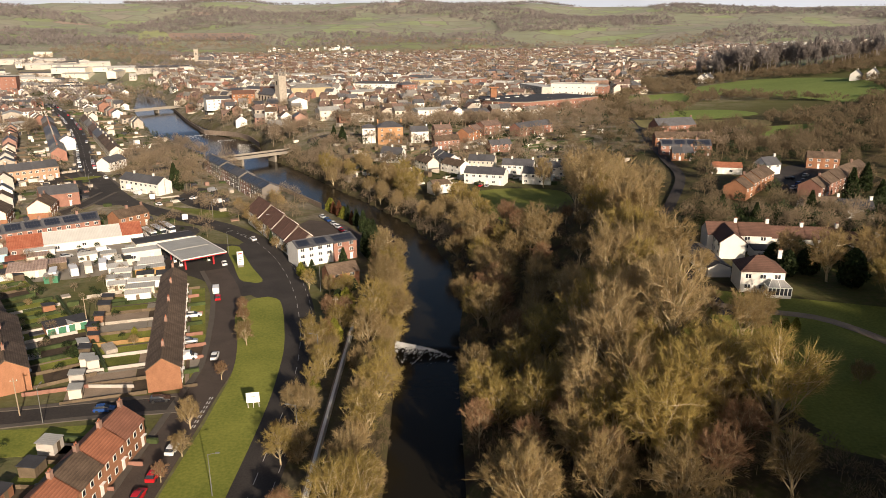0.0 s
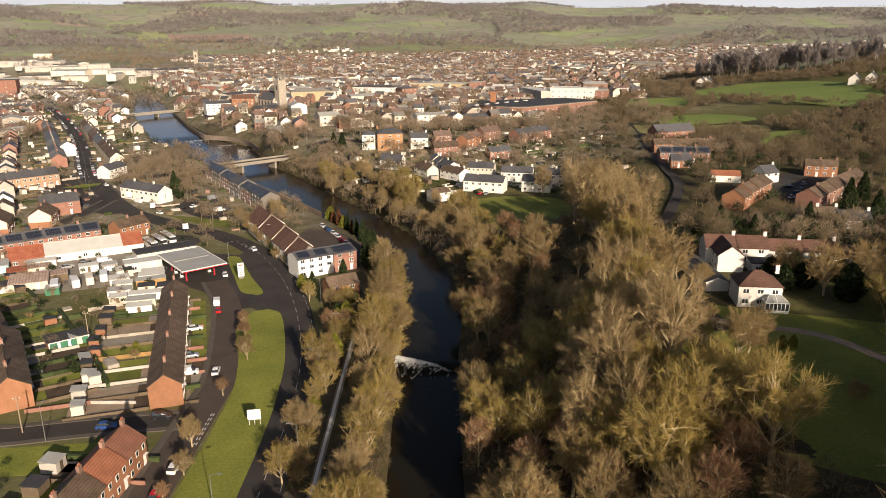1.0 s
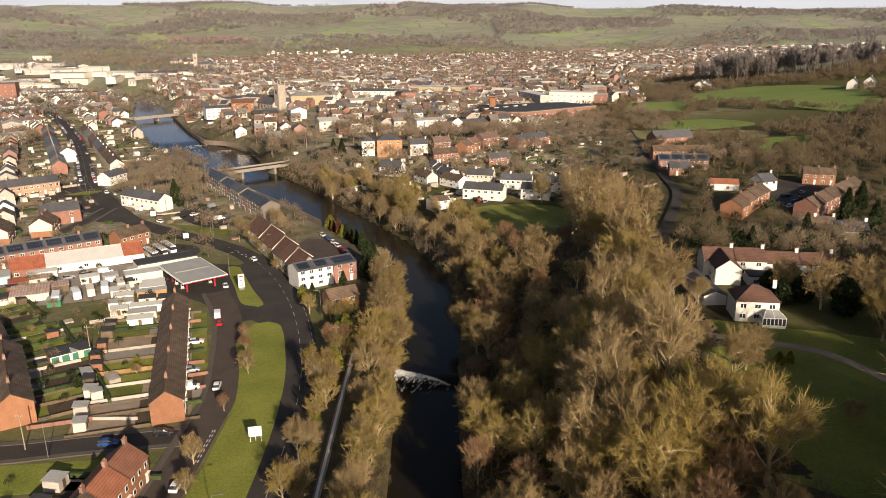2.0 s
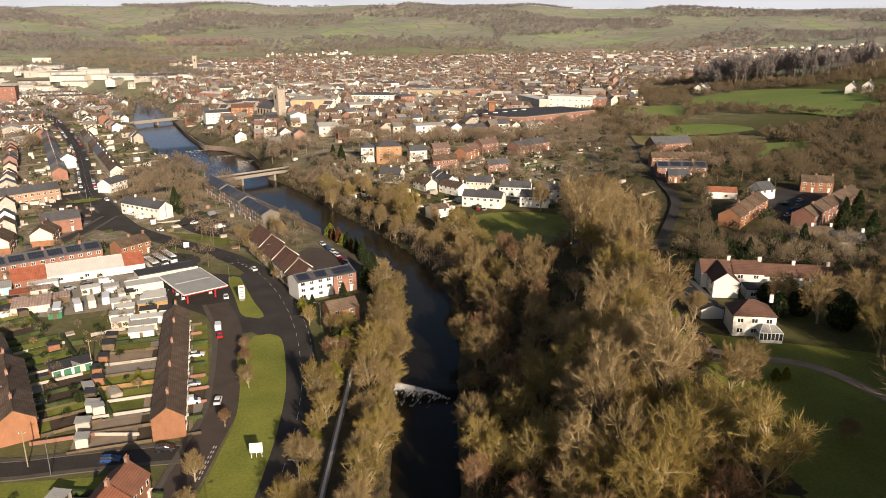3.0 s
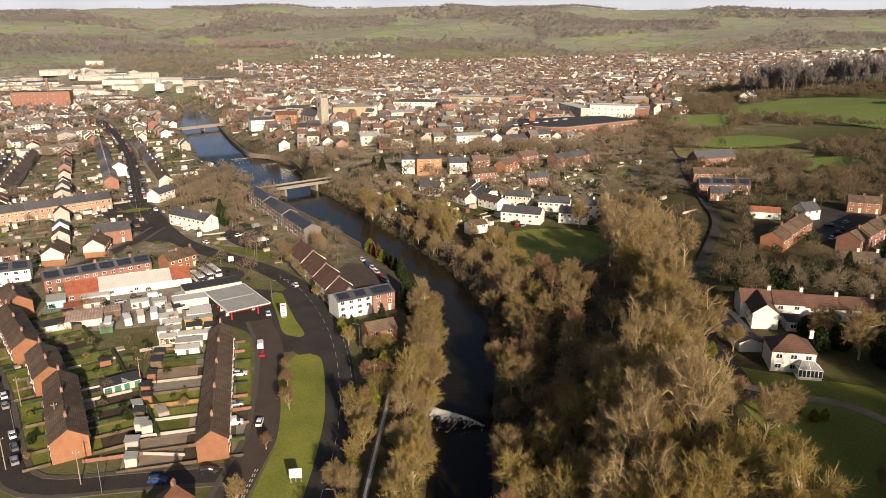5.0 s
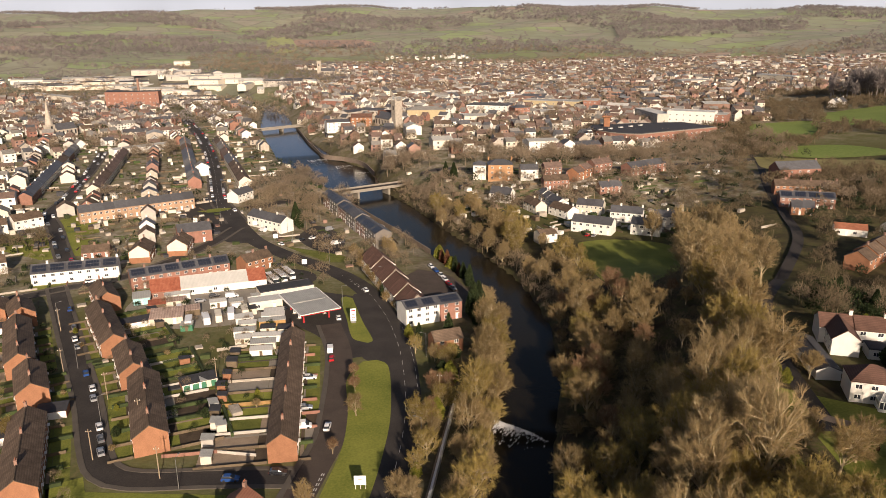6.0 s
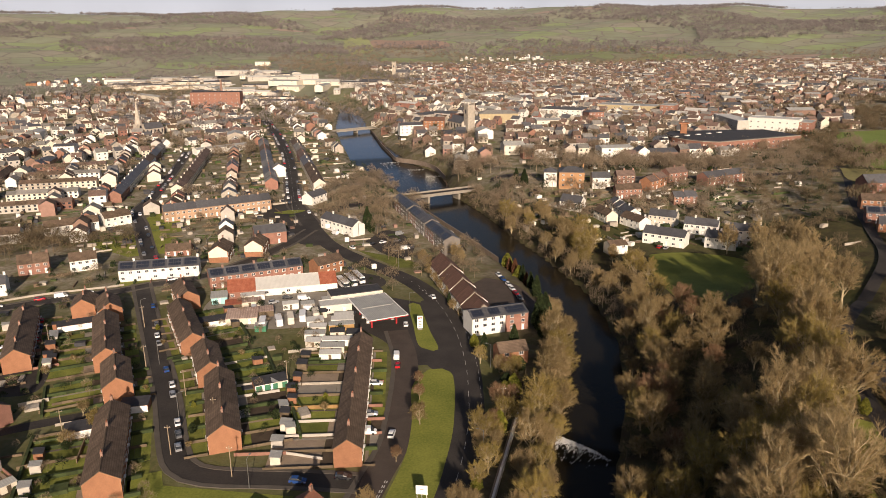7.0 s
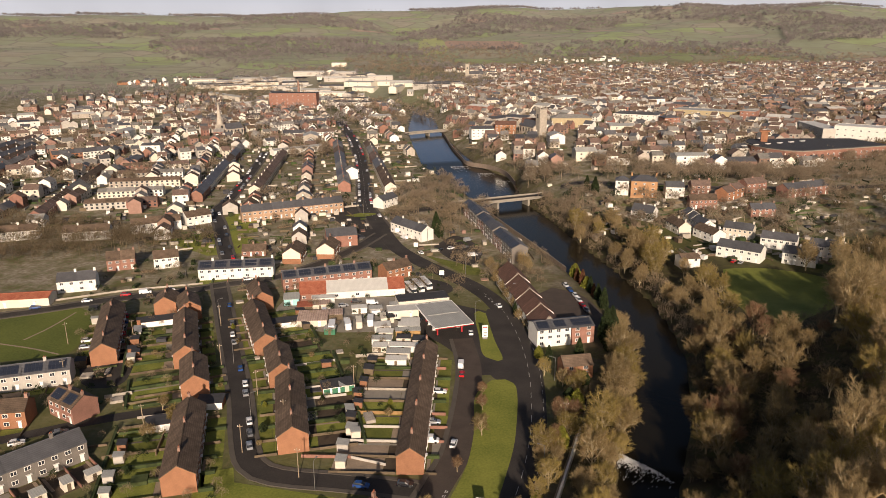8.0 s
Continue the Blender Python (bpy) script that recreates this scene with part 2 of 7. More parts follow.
def land_material():
    """Leaf litter and rough grass near by, town plots, and a patchwork of hedged hill fields paled for haze, by the
    land's own zones.
    """
    m = bpy.data.materials.new("land")
    m.use_nodes = True
    n, l = m.node_tree.nodes, m.node_tree.links
    b = n["Principled BSDF"]
    b.inputs["Roughness"].default_value, b.inputs["Specular IOR Level"].default_value = 0.95, 0.15
    co = n.new("ShaderNodeTexCoord")

    def noise_at(scale, detail=4):
        t = n.new("ShaderNodeTexNoise")
        t.inputs["Scale"].default_value, t.inputs["Detail"].default_value = scale, detail
        l.new(co.outputs["Object"], t.inputs["Vector"])
        r = n.new("ShaderNodeMapRange")
        r.inputs["From Min"].default_value, r.inputs["From Max"].default_value = 0.35, 0.65
        l.new(t.outputs["Fac"], r.inputs["Value"])
        return r.outputs[0]

    def blend(fac, a, c):
        x = n.new("ShaderNodeMix")
        x.data_type = "RGBA"
        for key, v in (("Factor", fac), ("A", a), ("B", c)):
            if isinstance(v, tuple):
                x.inputs[key].default_value = (*v, 1)
            elif isinstance(v, float):
                x.inputs[key].default_value = v
            else:
                l.new(v, x.inputs[key])
        return x.outputs["Result"]

    litter = blend(noise_at(0.15), (0.048, 0.036, 0.022), blend(noise_at(1.1), (0.11, 0.085, 0.045), (0.070, 0.075, 0.022)))
    rough = blend(noise_at(0.06), (0.088, 0.094, 0.026), blend(noise_at(0.7), (0.128, 0.104, 0.044), (0.066, 0.086, 0.020)))
    town = blend(noise_at(0.10), blend(noise_at(0.5), (0.19, 0.16, 0.115), (0.33, 0.29, 0.23)), blend(noise_at(0.35), (0.105, 0.118, 0.038), (0.14, 0.108, 0.065)))
    cells, edge = n.new("ShaderNodeTexVoronoi"), n.new("ShaderNodeTexVoronoi")
    edge.feature = "DISTANCE_TO_EDGE"
    warp, addv = n.new("ShaderNodeTexNoise"), n.new("ShaderNodeVectorMath")
    warp.inputs["Scale"].default_value = 0.004
    addv.operation = "MULTIPLY_ADD"
    addv.inputs[1].default_value = (110, 110, 0)
    l.new(co.outputs["Object"], warp.inputs["Vector"])
    l.new(warp.outputs["Color"], addv.inputs[0])
    l.new(co.outputs["Object"], addv.inputs[2])
    for t in (cells, edge):
        t.voronoi_dimensions = "2D"
        t.inputs["Scale"].default_value = 0.0095
        l.new(addv.outputs[0], t.inputs["Vector"])
    sep = n.new("ShaderNodeSeparateColor")
    l.new(cells.outputs["Color"], sep.inputs[0])
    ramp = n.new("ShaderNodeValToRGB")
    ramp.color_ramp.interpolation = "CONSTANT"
    # field colours paled and greyed: distance haze put into the base colour
    hazed_stops = ((0.0, (0.250, 0.272, 0.190)), (0.28, (0.290, 0.290, 0.218)), (0.5, (0.262, 0.278, 0.205)), (0.66, (0.298, 0.278, 0.225)), (0.78, (0.270, 0.325, 0.170)), (0.95, (0.36, 0.280, 0.235)))
    for i, (at, c) in enumerate(hazed_stops):
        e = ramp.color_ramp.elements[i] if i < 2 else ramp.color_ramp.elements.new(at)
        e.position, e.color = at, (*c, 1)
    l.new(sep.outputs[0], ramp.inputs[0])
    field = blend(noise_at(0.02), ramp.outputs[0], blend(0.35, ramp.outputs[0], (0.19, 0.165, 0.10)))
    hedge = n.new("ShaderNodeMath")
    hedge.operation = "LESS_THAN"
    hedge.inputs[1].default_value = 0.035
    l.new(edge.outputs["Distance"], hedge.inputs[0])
    # hedge lines lightened too, for the same painted haze
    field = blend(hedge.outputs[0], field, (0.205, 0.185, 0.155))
    zone = n.new("ShaderNodeVertexColor")
    zone.layer_name = "zone"
    z = n.new("ShaderNodeSeparateColor")
    l.new(zone.outputs["Color"], z.inputs[0])
    out = blend(z.outputs[0], rough, litter)
    out = blend(z.outputs[1], out, town)
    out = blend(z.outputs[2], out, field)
    l.new(out, b.inputs["Base Color"])
    bp = n.new("ShaderNodeBump")
    bp.inputs["Distance"].default_value = 0.05
    l.new(noise_at(0.9), bp.inputs["Height"])
    l.new(bp.outputs[0], b.inputs["Normal"])
    return m


LAND = land_material()


def cloud_material():
    m = bpy.data.materials.new("pale_cloud")
    m.use_nodes = True
    n, l = m.node_tree.nodes, m.node_tree.links
    n.remove(n["Principled BSDF"])
    e, t, co, r = n.new("ShaderNodeEmission"), n.new("ShaderNodeTexNoise"), n.new("ShaderNodeTexCoord"), n.new("ShaderNodeMapRange")
    t.inputs["Scale"].default_value, t.inputs["Detail"].default_value = 0.0016, 3
    l.new(co.outputs["Object"], t.inputs["Vector"])
    l.new(t.outputs["Fac"], r.inputs["Value"])
    r.inputs["To Min"].default_value, r.inputs["To Max"].default_value = 0.42, 0.62
    up, rise, tone = n.new("ShaderNodeSeparateXYZ"), n.new("ShaderNodeMapRange"), n.new("ShaderNodeMix")
    l.new(co.outputs["Object"], up.inputs[0])
    l.new(up.outputs["Z"], rise.inputs["Value"])
    rise.inputs["From Min"].default_value, rise.inputs["From Max"].default_value = 280, 680
    tone.data_type = "RGBA"
    tone.inputs["A"].default_value, tone.inputs["B"].default_value = (0.96, 0.98, 1.0, 1), (0.34, 0.60, 1.0, 1)
    l.new(rise.outputs[0], tone.inputs["Factor"])
    l.new(tone.outputs["Result"], e.inputs["Color"])
    l.new(r.outputs[0], e.inputs["Strength"])
    l.new(e.outputs[0], n["Material Output"].inputs["Surface"])
    return m


CLOUD = cloud_material()


# ---- the lie of the land ----
RIVER = ((-4, -300), (-3, 40), (-2, 127), (-2, 168), (-1, 204), (-4.7, 236), (-11, 262.5), (-20, 288), (-30, 306), (-40, 324), (-60.5, 356.5), (-77, 383),
         (-94, 411), (-113, 441), (-130, 474), (-152, 520), (-196, 572), (-217, 612), (-247, 671), (-295, 770), (-335, 870), (-372, 960), (-440, 1060), (-560, 1150))
HALF = (7.5, 7.5, 7.5, 8, 8.8, 9.4, 9.8, 10.2, 10.7, 11.5, 12.8, 15, 16.5, 17, 19, 26, 23, 21, 20, 18, 17, 15, 13, 12)


# the skyline: which way (radians to the left of north) and how high the far crest stands
CREST_WAY = (-0.55, -0.45, -0.35, -0.28, -0.18, -0.13, -0.03, 0.045, 0.10, 0.206, 0.235, 0.30, 0.36, 0.46, 0.52, 0.60, 0.67, 0.75, 0.87)
CREST_UP = (176, 182, 191, 200, 206, 227, 225, 235, 233, 221, 237, 234, 226, 220, 204, 190, 198, 204, 209)


def ss(a, b, v):
    u = np.clip((v - a) / (b - a), 0, 1)
    return u * u * (3 - 2 * u)


def river_at_one(x, y):
    """The same for a single place."""
    best, side, half, along = 1e9, 1.0, 0.0, 0.0
    for i in range(len(RIVER) - 1):
        (ax, ay), (bx, by) = RIVER[i], RIVER[i + 1]
        dx, dy = bx - ax, by - ay
        u = min(1.0, max(0.0, ((x - ax) * dx + (y - ay) * dy) / (dx * dx + dy * dy)))
        d = math.hypot(x - ax - u * dx, y - ay - u * dy)
        if d < best:
            best, half, along = d, HALF[i] + u * (HALF[i + 1] - HALF[i]), i + u
            c = (x - ax) * dy - (y - ay) * dx
            side = (c > 0) - (c < 0)
    return best * side, half, along


def river_at(x, y):
    """Distance to the river's middle line (positive to the east), its half width and how far along it is."""
    if np.ndim(x) == 0 and np.ndim(y) == 0:
        return river_at_one(float(x), float(y))
    x, y = np.asarray(x, float), np.asarray(y, float)
    best, side, half, along = np.full(x.shape, 1e9), np.ones(x.shape), np.zeros(x.shape), np.zeros(x.shape)
    for i in range(len(RIVER) - 1):
        (ax, ay), (bx, by) = RIVER[i], RIVER[i + 1]
        dx, dy = bx - ax, by - ay
        u = np.clip(((x - ax) * dx + (y - ay) * dy) / (dx * dx + dy * dy), 0, 1)
        d = np.hypot(x - ax - u * dx, y - ay - u * dy)
        near = d < best
        best = np.where(near, d, best)
        side = np.where(near, np.sign((x - ax) * dy - (y - ay) * dx), side)
        half = np.where(near, HALF[i] + u * (HALF[i + 1] - HALF[i]), half)
        along = np.where(near, i + u, along)
    return best * side, half, along


def water_level(along):
    return -4.0 + 1.4 * ss(2.88, 3.0, along) + 1.9 * ss(15.4, 16.4, along)


def land(x, y):
    """Height of the ground."""
    x, y = np.asarray(x, float), np.asarray(y, float)
    d, half, along = river_at(x, y)
    s = np.abs(d) - half
    r = np.hypot(x, y)
    near_hill = 10.5 * ss(10, 62, d) * (1 - ss(225, 310, y))
    right = 9.0 * ss(60, 130, x) * ss(200, 300, y)
    town = 8.5 * ss(395, 465, y) * ss(8, 60, d) + 3 * ss(500, 700, y) * ss(8, 60, d)
    east = 2.5 * ss(5, 40, s) + np.maximum(np.maximum(near_hill, right), town)
    ridge = 46 * ss(170, 640, x - 0.2 * np.maximum(y - 500, 0)) * (d > 0) * (1 - 0.8 * ss(880, 1350, y))
    z = np.where(d > 0, east, 1.5 * ss(250, 420, y)) + ridge
    az = np.arctan2(-x, y)
    roll = np.sin(x / 410 + 1.3) * np.cos(y / 530 + 0.4) + 0.6 * np.sin(x / 190 + y / 260) + 0.4 * np.cos(x / 120 - y / 150 + 2)
    tame = 1 - ss(3500, 4250, r)
    z = z + 16 * ss(800, 2200, r) + 9 * ss(900, 2600, r) * roll * tame
    crest = np.interp(az, CREST_WAY, CREST_UP) - 22 + 2 * np.sin(az * 31) + 1.2 * np.sin(az * 73)
    z = z + crest * (0.35 * ss(1900, 3000, r) + 0.65 * ss(2700, 4300, r)) * (1 + 0.05 * roll * tame)
    bed = water_level(along) - 1.6
    bank = ss(-1.6, 4.0, s)
    return np.where(s < 4.0, bed + (z - bed) * bank, z)


def ht(x, y):
    return float(land(x, y))


# ---- mesh building ----
class Shape:
    """Gathers boxes, prisms, cones and ribbons into one mesh."""

    def __init__(self):
        self.v, self.f, self.m = [], [], []

    def add(self, verts, faces, slot=0):
        k = len(self.v)
        self.v += [tuple(p) for p in verts]
        self.f += [tuple(i + k for i in f) for f in faces]
        self.m += [slot] * len(faces)
        return self

    def box(self, x, y, z, sx, sy, sz, turn=0.0, slot=0):
        """A box of size sx, sy, sz that stands with the middle of its foot at x, y, z."""
        c, s = math.cos(turn), math.sin(turn)
        p = []
        for dz in (0, sz):
            for dx, dy in ((-sx / 2, -sy / 2), (sx / 2, -sy / 2), (sx / 2, sy / 2), (-sx / 2, sy / 2)):
                p.append((x + c * dx - s * dy, y + s * dx + c * dy, z + dz))
        return self.add(p, ((3, 2, 1, 0), (4, 5, 6, 7), (0, 1, 5, 4), (1, 2, 6, 5), (2, 3, 7, 6), (3, 0, 4, 7)), slot)

    def cone(self, a, b, ra, rb, n=6, slot=0, cap=True):
        """A tapered limb from a to b."""
        a, b = Vector(a), Vector(b)
        d = (b - a).normalized()
        u = d.orthogonal().normalized()
        w = d.cross(u)
        p = [a + (u * math.cos(t) + w * math.sin(t)) * ra for t in [2 * math.pi * i / n for i in range(n)]]
        p += [b + (u * math.cos(t) + w * math.sin(t)) * rb for t in [2 * math.pi * i / n for i in range(n)]]
        f = [(i, (i + 1) % n, n + (i + 1) % n, n + i) for i in range(n)]
        if cap:
            f += [tuple(range(n))[::-1], tuple(range(n, 2 * n))]
        return self.add(p, f, slot)

    def slab(self, pts, up, slot=0):
        """A thick sheet: pts in order round its lower face, up: its thickness vector."""
        k = len(pts)
        top = [tuple(np.add(p, up)) for p in pts]
        return self.add(list(pts) + top, [tuple(range(k))[::-1], tuple(range(k, 2 * k))] + [(i, (i + 1) % k, k + (i + 1) % k, k + i) for i in range(k)], slot)

    def mesh(self, name, *mats):
        d = bpy.data.meshes.new(name)
        d.from_pydata(self.v, [], self.f)
        for x in mats:
            d.materials.append(x)
        if len(mats) > 1:
            d.polygons.foreach_set("material_index", self.m)
        d.update()
        return d


def part(name, shape, mats, parent=None, label="", smooth=False):
    """Links a Shape, or a ready mesh, as one object under its thing."""
    if isinstance(shape, Shape):
        shape = shape.mesh(name, *(mats if isinstance(mats, tuple) else (mats,)))
    if smooth:
        shape.polygons.foreach_set("use_smooth", [True] * len(shape.polygons))
    ob = new(name, shape)
    ob.parent = parent
    return tagged(ob, label)


def thing(name, label, category, group="", kind=""):
    return tagged(new(name), label, category, group, kind)


def smooth_line(pts, step=4.0):
    """A flowing line through the given points (Catmull-Rom), about a point every step metres."""
    p = [np.array(q, float) for q in pts]
    p = [2 * p[0] - p[1]] + p + [2 * p[-1] - p[-2]]
    out = []
    for i in range(1, len(p) - 2):
        n = max(2, int(np.linalg.norm(p[i + 1] - p[i]) / step))
        for k in range(n):
            t = k / n
            out.append(0.5 * (2 * p[i] + (p[i + 1] - p[i - 1]) * t + (2 * p[i - 1] - 5 * p[i] + 4 * p[i + 1] - p[i + 2]) * t * t + (3 * p[i] - p[i - 1] - 3 * p[i + 1] + p[i + 2]) * t ** 3))
    out.append(p[-2])
    return np.array(out)


def offset_line(line, d):
    """The line moved d metres to its right."""
    t = np.gradient(line, axis=0)
    t /= np.linalg.norm(t, axis=1)[:, None]
    return line + d * np.stack([t[:, 1], -t[:, 0]], 1)


def ribbon(line, a, b, lift, thick=0.3, z=None):
    """A strip along a line, from a to b metres to its right, lying lift above the ground."""
    l, r = offset_line(line, a), offset_line(line, b)
    s = Shape()
    n = len(line)
    zl = land(l[:, 0], l[:, 1]) if z is None else np.full(n, z)
    zr = land(r[:, 0], r[:, 1]) if z is None else np.full(n, z)
    zz = np.maximum(zl, zr) + lift
    v = []
    for i in range(n):
        v += [(l[i, 0], l[i, 1], zz[i]), (r[i, 0], r[i, 1], zz[i]), (r[i, 0], r[i, 1], zz[i] - thick), (l[i, 0], l[i, 1], zz[i] - thick)]
    f = []
    for i in range(n - 1):
        k = 4 * i
        f += [(k, k + 4, k + 5, k + 1), (k + 1, k + 5, k + 6, k + 2), (k + 3, k + 7, k + 4, k)]
    return s.add(v, f)


def patch(pts, lift, step=2.0, columns=8):
    """A piece of ground cover inside a rounded outline, draped over the land in strips."""
    line = smooth_line(list(pts) + [pts[0]], step)[:-1]
    y0, y1 = line[:, 1].min() + 0.02, line[:, 1].max() - 0.02
    rows = max(4, int((y1 - y0) / 1.6))
    v, f = [], []
    for r in range(rows + 1):
        y = y0 + (y1 - y0) * r / rows
        cross = []
        for i in range(len(line)):
            (ax, ay), (bx, by) = line[i], line[(i + 1) % len(line)]
            if (ay > y) != (by > y):
                cross.append(ax + (bx - ax) * (y - ay) / (by - ay))
        lo, hi = min(cross), max(cross)
        for c in range(columns + 1):
            x = lo + (hi - lo) * c / columns
            v.append((x, y, ht(x, y) + lift))
    n = columns + 1
    for r in range(rows):
        for c in range(columns):
            k = r * n + c
            f.append((k, k + 1, k + n + 1, k + n))
    return Shape().add(v, f)


# ---- ground: one sheet to the horizon ----
def spread(a, b, step, far_lo, far_hi, grow=1.12):
    mid = list(np.arange(a, b, step))
    lo, hi, d = [mid[0]], [mid[-1]], step
    while lo[-1] > far_lo:
        d *= grow
        lo.append(lo[-1] - min(d, 60))
    d = step
    while hi[-1] < far_hi:
        d *= grow
        hi.append(hi[-1] + min(d, 60))
    return np.array(lo[:0:-1] + mid + hi[1:])


def inside(x, y, poly):
    hit = np.zeros(np.shape(x), bool)
    for (ax, ay), (bx, by) in zip(poly, poly[1:] + poly[:1]):
        hit ^= ((ay > y) != (by > y)) & (x < (bx - ax) * (y - ay) / ((by - ay) or 1e-9) + ax)
    return hit


def town_mask(x, y):
    """Where streets and plots lie, from 0 to 1."""
    d, half, along = river_at(x, y)
    west = (1 - ss(-20, -8, d + 0 * y)) * ss(60, 100, y) * (1 - ss(760, 1000, np.hypot(x + 300, y - 500)))
    core = ss(12, 50, d) * ss(390, 420, y) * (1 - ss(900, 1100, np.hypot(x, y))) * (1 - ss(110, 170, x - 0.12 * np.maximum(y - 480, 0)))
    r, az = np.hypot(x, y), np.arctan2(-x, y)
    suburb = ss(560, 700, y) * (1 - ss(1800, 2300, r)) * ss(-0.62, -0.42, az + 0.0 * r) * (1 - ss(0.28, 0.5, az))
    left = (1 - ss(900, 1250, r)) * ss(0.3, 0.4, az) * (1 - ss(0.80, 0.95, az))
    return np.clip(np.maximum.reduce([west, core, suburb * (1 - ss(170, 330, x - 0.33 * np.maximum(y - 500, 0))), left]), 0, 1)


gx, gy = spread(-420, 210, 4.0, -4700, 4700), spread(70, 720, 4.5, -1500, 4750)
GX, GY = np.meshgrid(gx, gy)
GZ = land(GX, GY)
ground_mesh = bpy.data.meshes.new("ground")
nx, ny = len(gx), len(gy)
idx = np.arange(nx * ny).reshape(ny, nx)
quads = np.stack([idx[:-1, :-1], idx[:-1, 1:], idx[1:, 1:], idx[1:, :-1]], -1).reshape(-1, 4)
ground_mesh.from_pydata(np.stack([GX, GY, GZ], -1).reshape(-1, 3).tolist(), [], quads.tolist())
ground_mesh.polygons.foreach_set("use_smooth", [True] * len(ground_mesh.polygons))
zone = ground_mesh.color_attributes.new("zone", "FLOAT_COLOR", "POINT")
D, HALF_W, _ = river_at(GX, GY)
wood_zone = np.clip((1 - ss(60, 110, np.abs(D) - HALF_W)) * (1 - ss(300, 420, GY)) * (D > -26) + (1 - ss(12, 26, np.abs(D) - HALF_W)), 0, 1)
R_ALL = np.hypot(GX, GY)
wood_zone = np.maximum(wood_zone, 0.85 * ss(82, 100, GX) * (1 - ss(420, 600, GX)) * ss(190, 215, GY) * (1 - ss(500, 640, GY)))
town_zone = town_mask(GX, GY) * (0.25 + 0.75 * ss(260, 360, R_ALL))
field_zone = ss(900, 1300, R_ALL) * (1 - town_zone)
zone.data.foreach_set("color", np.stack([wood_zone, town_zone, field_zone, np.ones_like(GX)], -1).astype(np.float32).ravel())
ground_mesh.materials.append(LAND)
tagged(new("ground", ground_mesh), "valley floor of leaf litter, rough grass, plots and hedged hill fields paled for haze", "ground", kind="structure")

# ---- river ----
river_line = smooth_line(RIVER, 1.5)


def reach(name, y0, y1, label):
    """A level stretch of water between two places on the river's line."""
    keep = (river_line[:, 1] >= y0) & (river_line[:, 1] <= y1)
    line = river_line[keep]
    _, half, along = river_at(line[:, 0], line[:, 1])
    right = offset_line(line, 1) - line
    l, r = line - right * (half + 3)[:, None], line + right * (half + 3)[:, None]
    z = water_level(along)
    v, f = [], []
    for i in range(len(line)):
        for k in range(5):
            q = l[i] + (r[i] - l[i]) * k / 4
            v.append((q[0], q[1], z[i]))
    for i in range(len(line) - 1):
        for k in range(4):
            a = 5 * i + k
            f.append((a, a + 1, a + 6, a + 5))
    ob = part(name, Shape().add(v, f), WATER, smooth=True)
    return tagged(ob, label, "river", kind="structure")


reach("water", -300, 1150, "dark river water sliding over weirs between wooded banks")

# ---- roads and pavements ----
MAIN = ((-32, 40), (-31.6, 90), (-31.2, 124.6), (-31.4, 138.8), (-32.2, 153.4), (-34.4, 170.8), (-37.3, 184.5), (-41.2, 200.2), (-47.1, 218.5), (-56.2, 240.3), (-69, 263), (-83.5, 279.3),
        (-100.5, 292.3), (-118.5, 305), (-138.8, 323), (-158.5, 349.5), (-173, 371))
LEAT = ((-162, 355), (-177, 377), (-192.5, 400), (-214, 442), (-235.3, 485), (-281.5, 574), (-337, 672), (-379, 740), (-425, 815))
LOOP = ((-51, 60), (-50.6, 105.6), (-50.4, 125.6), (-50.3, 141.6), (-50.2, 152.7), (-52.4, 165.2), (-56.8, 185.1), (-62.6, 205.2), (-72, 226))
SIDE = ((-53.4, 136.1), (-62.6, 134.9), (-74.5, 133), (-90, 130.2), (-99, 132.5), (-107.5, 141.7), (-123.7, 163.3), (-146, 190.6), (-175.9, 227.1), (-194.8, 250.4))
LANE = ((-230, 70), (-196, 98), (-171.2, 120), (-154.3, 136.9), (-134.8, 152.1))
EAST_WEST = ((-330, 120), (-252.7, 188.3), (-224.1, 217.8), (-201.5, 236.4), (-190, 249), (-171.8, 268), (-160, 310), (-158, 345))
BACK_STREET = ((-195, 262), (-220.7, 291.7), (-253.7, 332.5), (-276.6, 360), (-290.8, 396.1), (-311.5, 439.3), (-336.6, 491.9), (-377, 571.2))
HILL_ROAD = ((66, 150), (66.5, 191.6), (72, 225), (86, 262), (112, 320), (120, 366.7), (129.8, 432), (148.9, 527.4), (150, 600))
BRIDGE_ROAD = ((-170, 386), (-145, 414), (-118, 439), (-96, 458), (-82, 471), (-30, 476), (20, 480), (80, 500), (148, 530))


def road(name, pts, width, label, mat=ASPHALT, walks=(1, 1), lift=0.06):
    line = smooth_line(pts)
    ob = tagged(part(name, ribbon(line, -width / 2, width / 2, lift), mat), label, "road", kind="structure")
    for side, want in zip((-1, 1), walks):
        if want:
            a, b = sorted((side * (width / 2 + 0.02), side * (width / 2 + 1.4)))
            tagged(part("pavement", ribbon(line, a, b, lift + 0.12), PAVING), "grey kerbed pavement beside the road", "pavement", kind="structure")
    return line


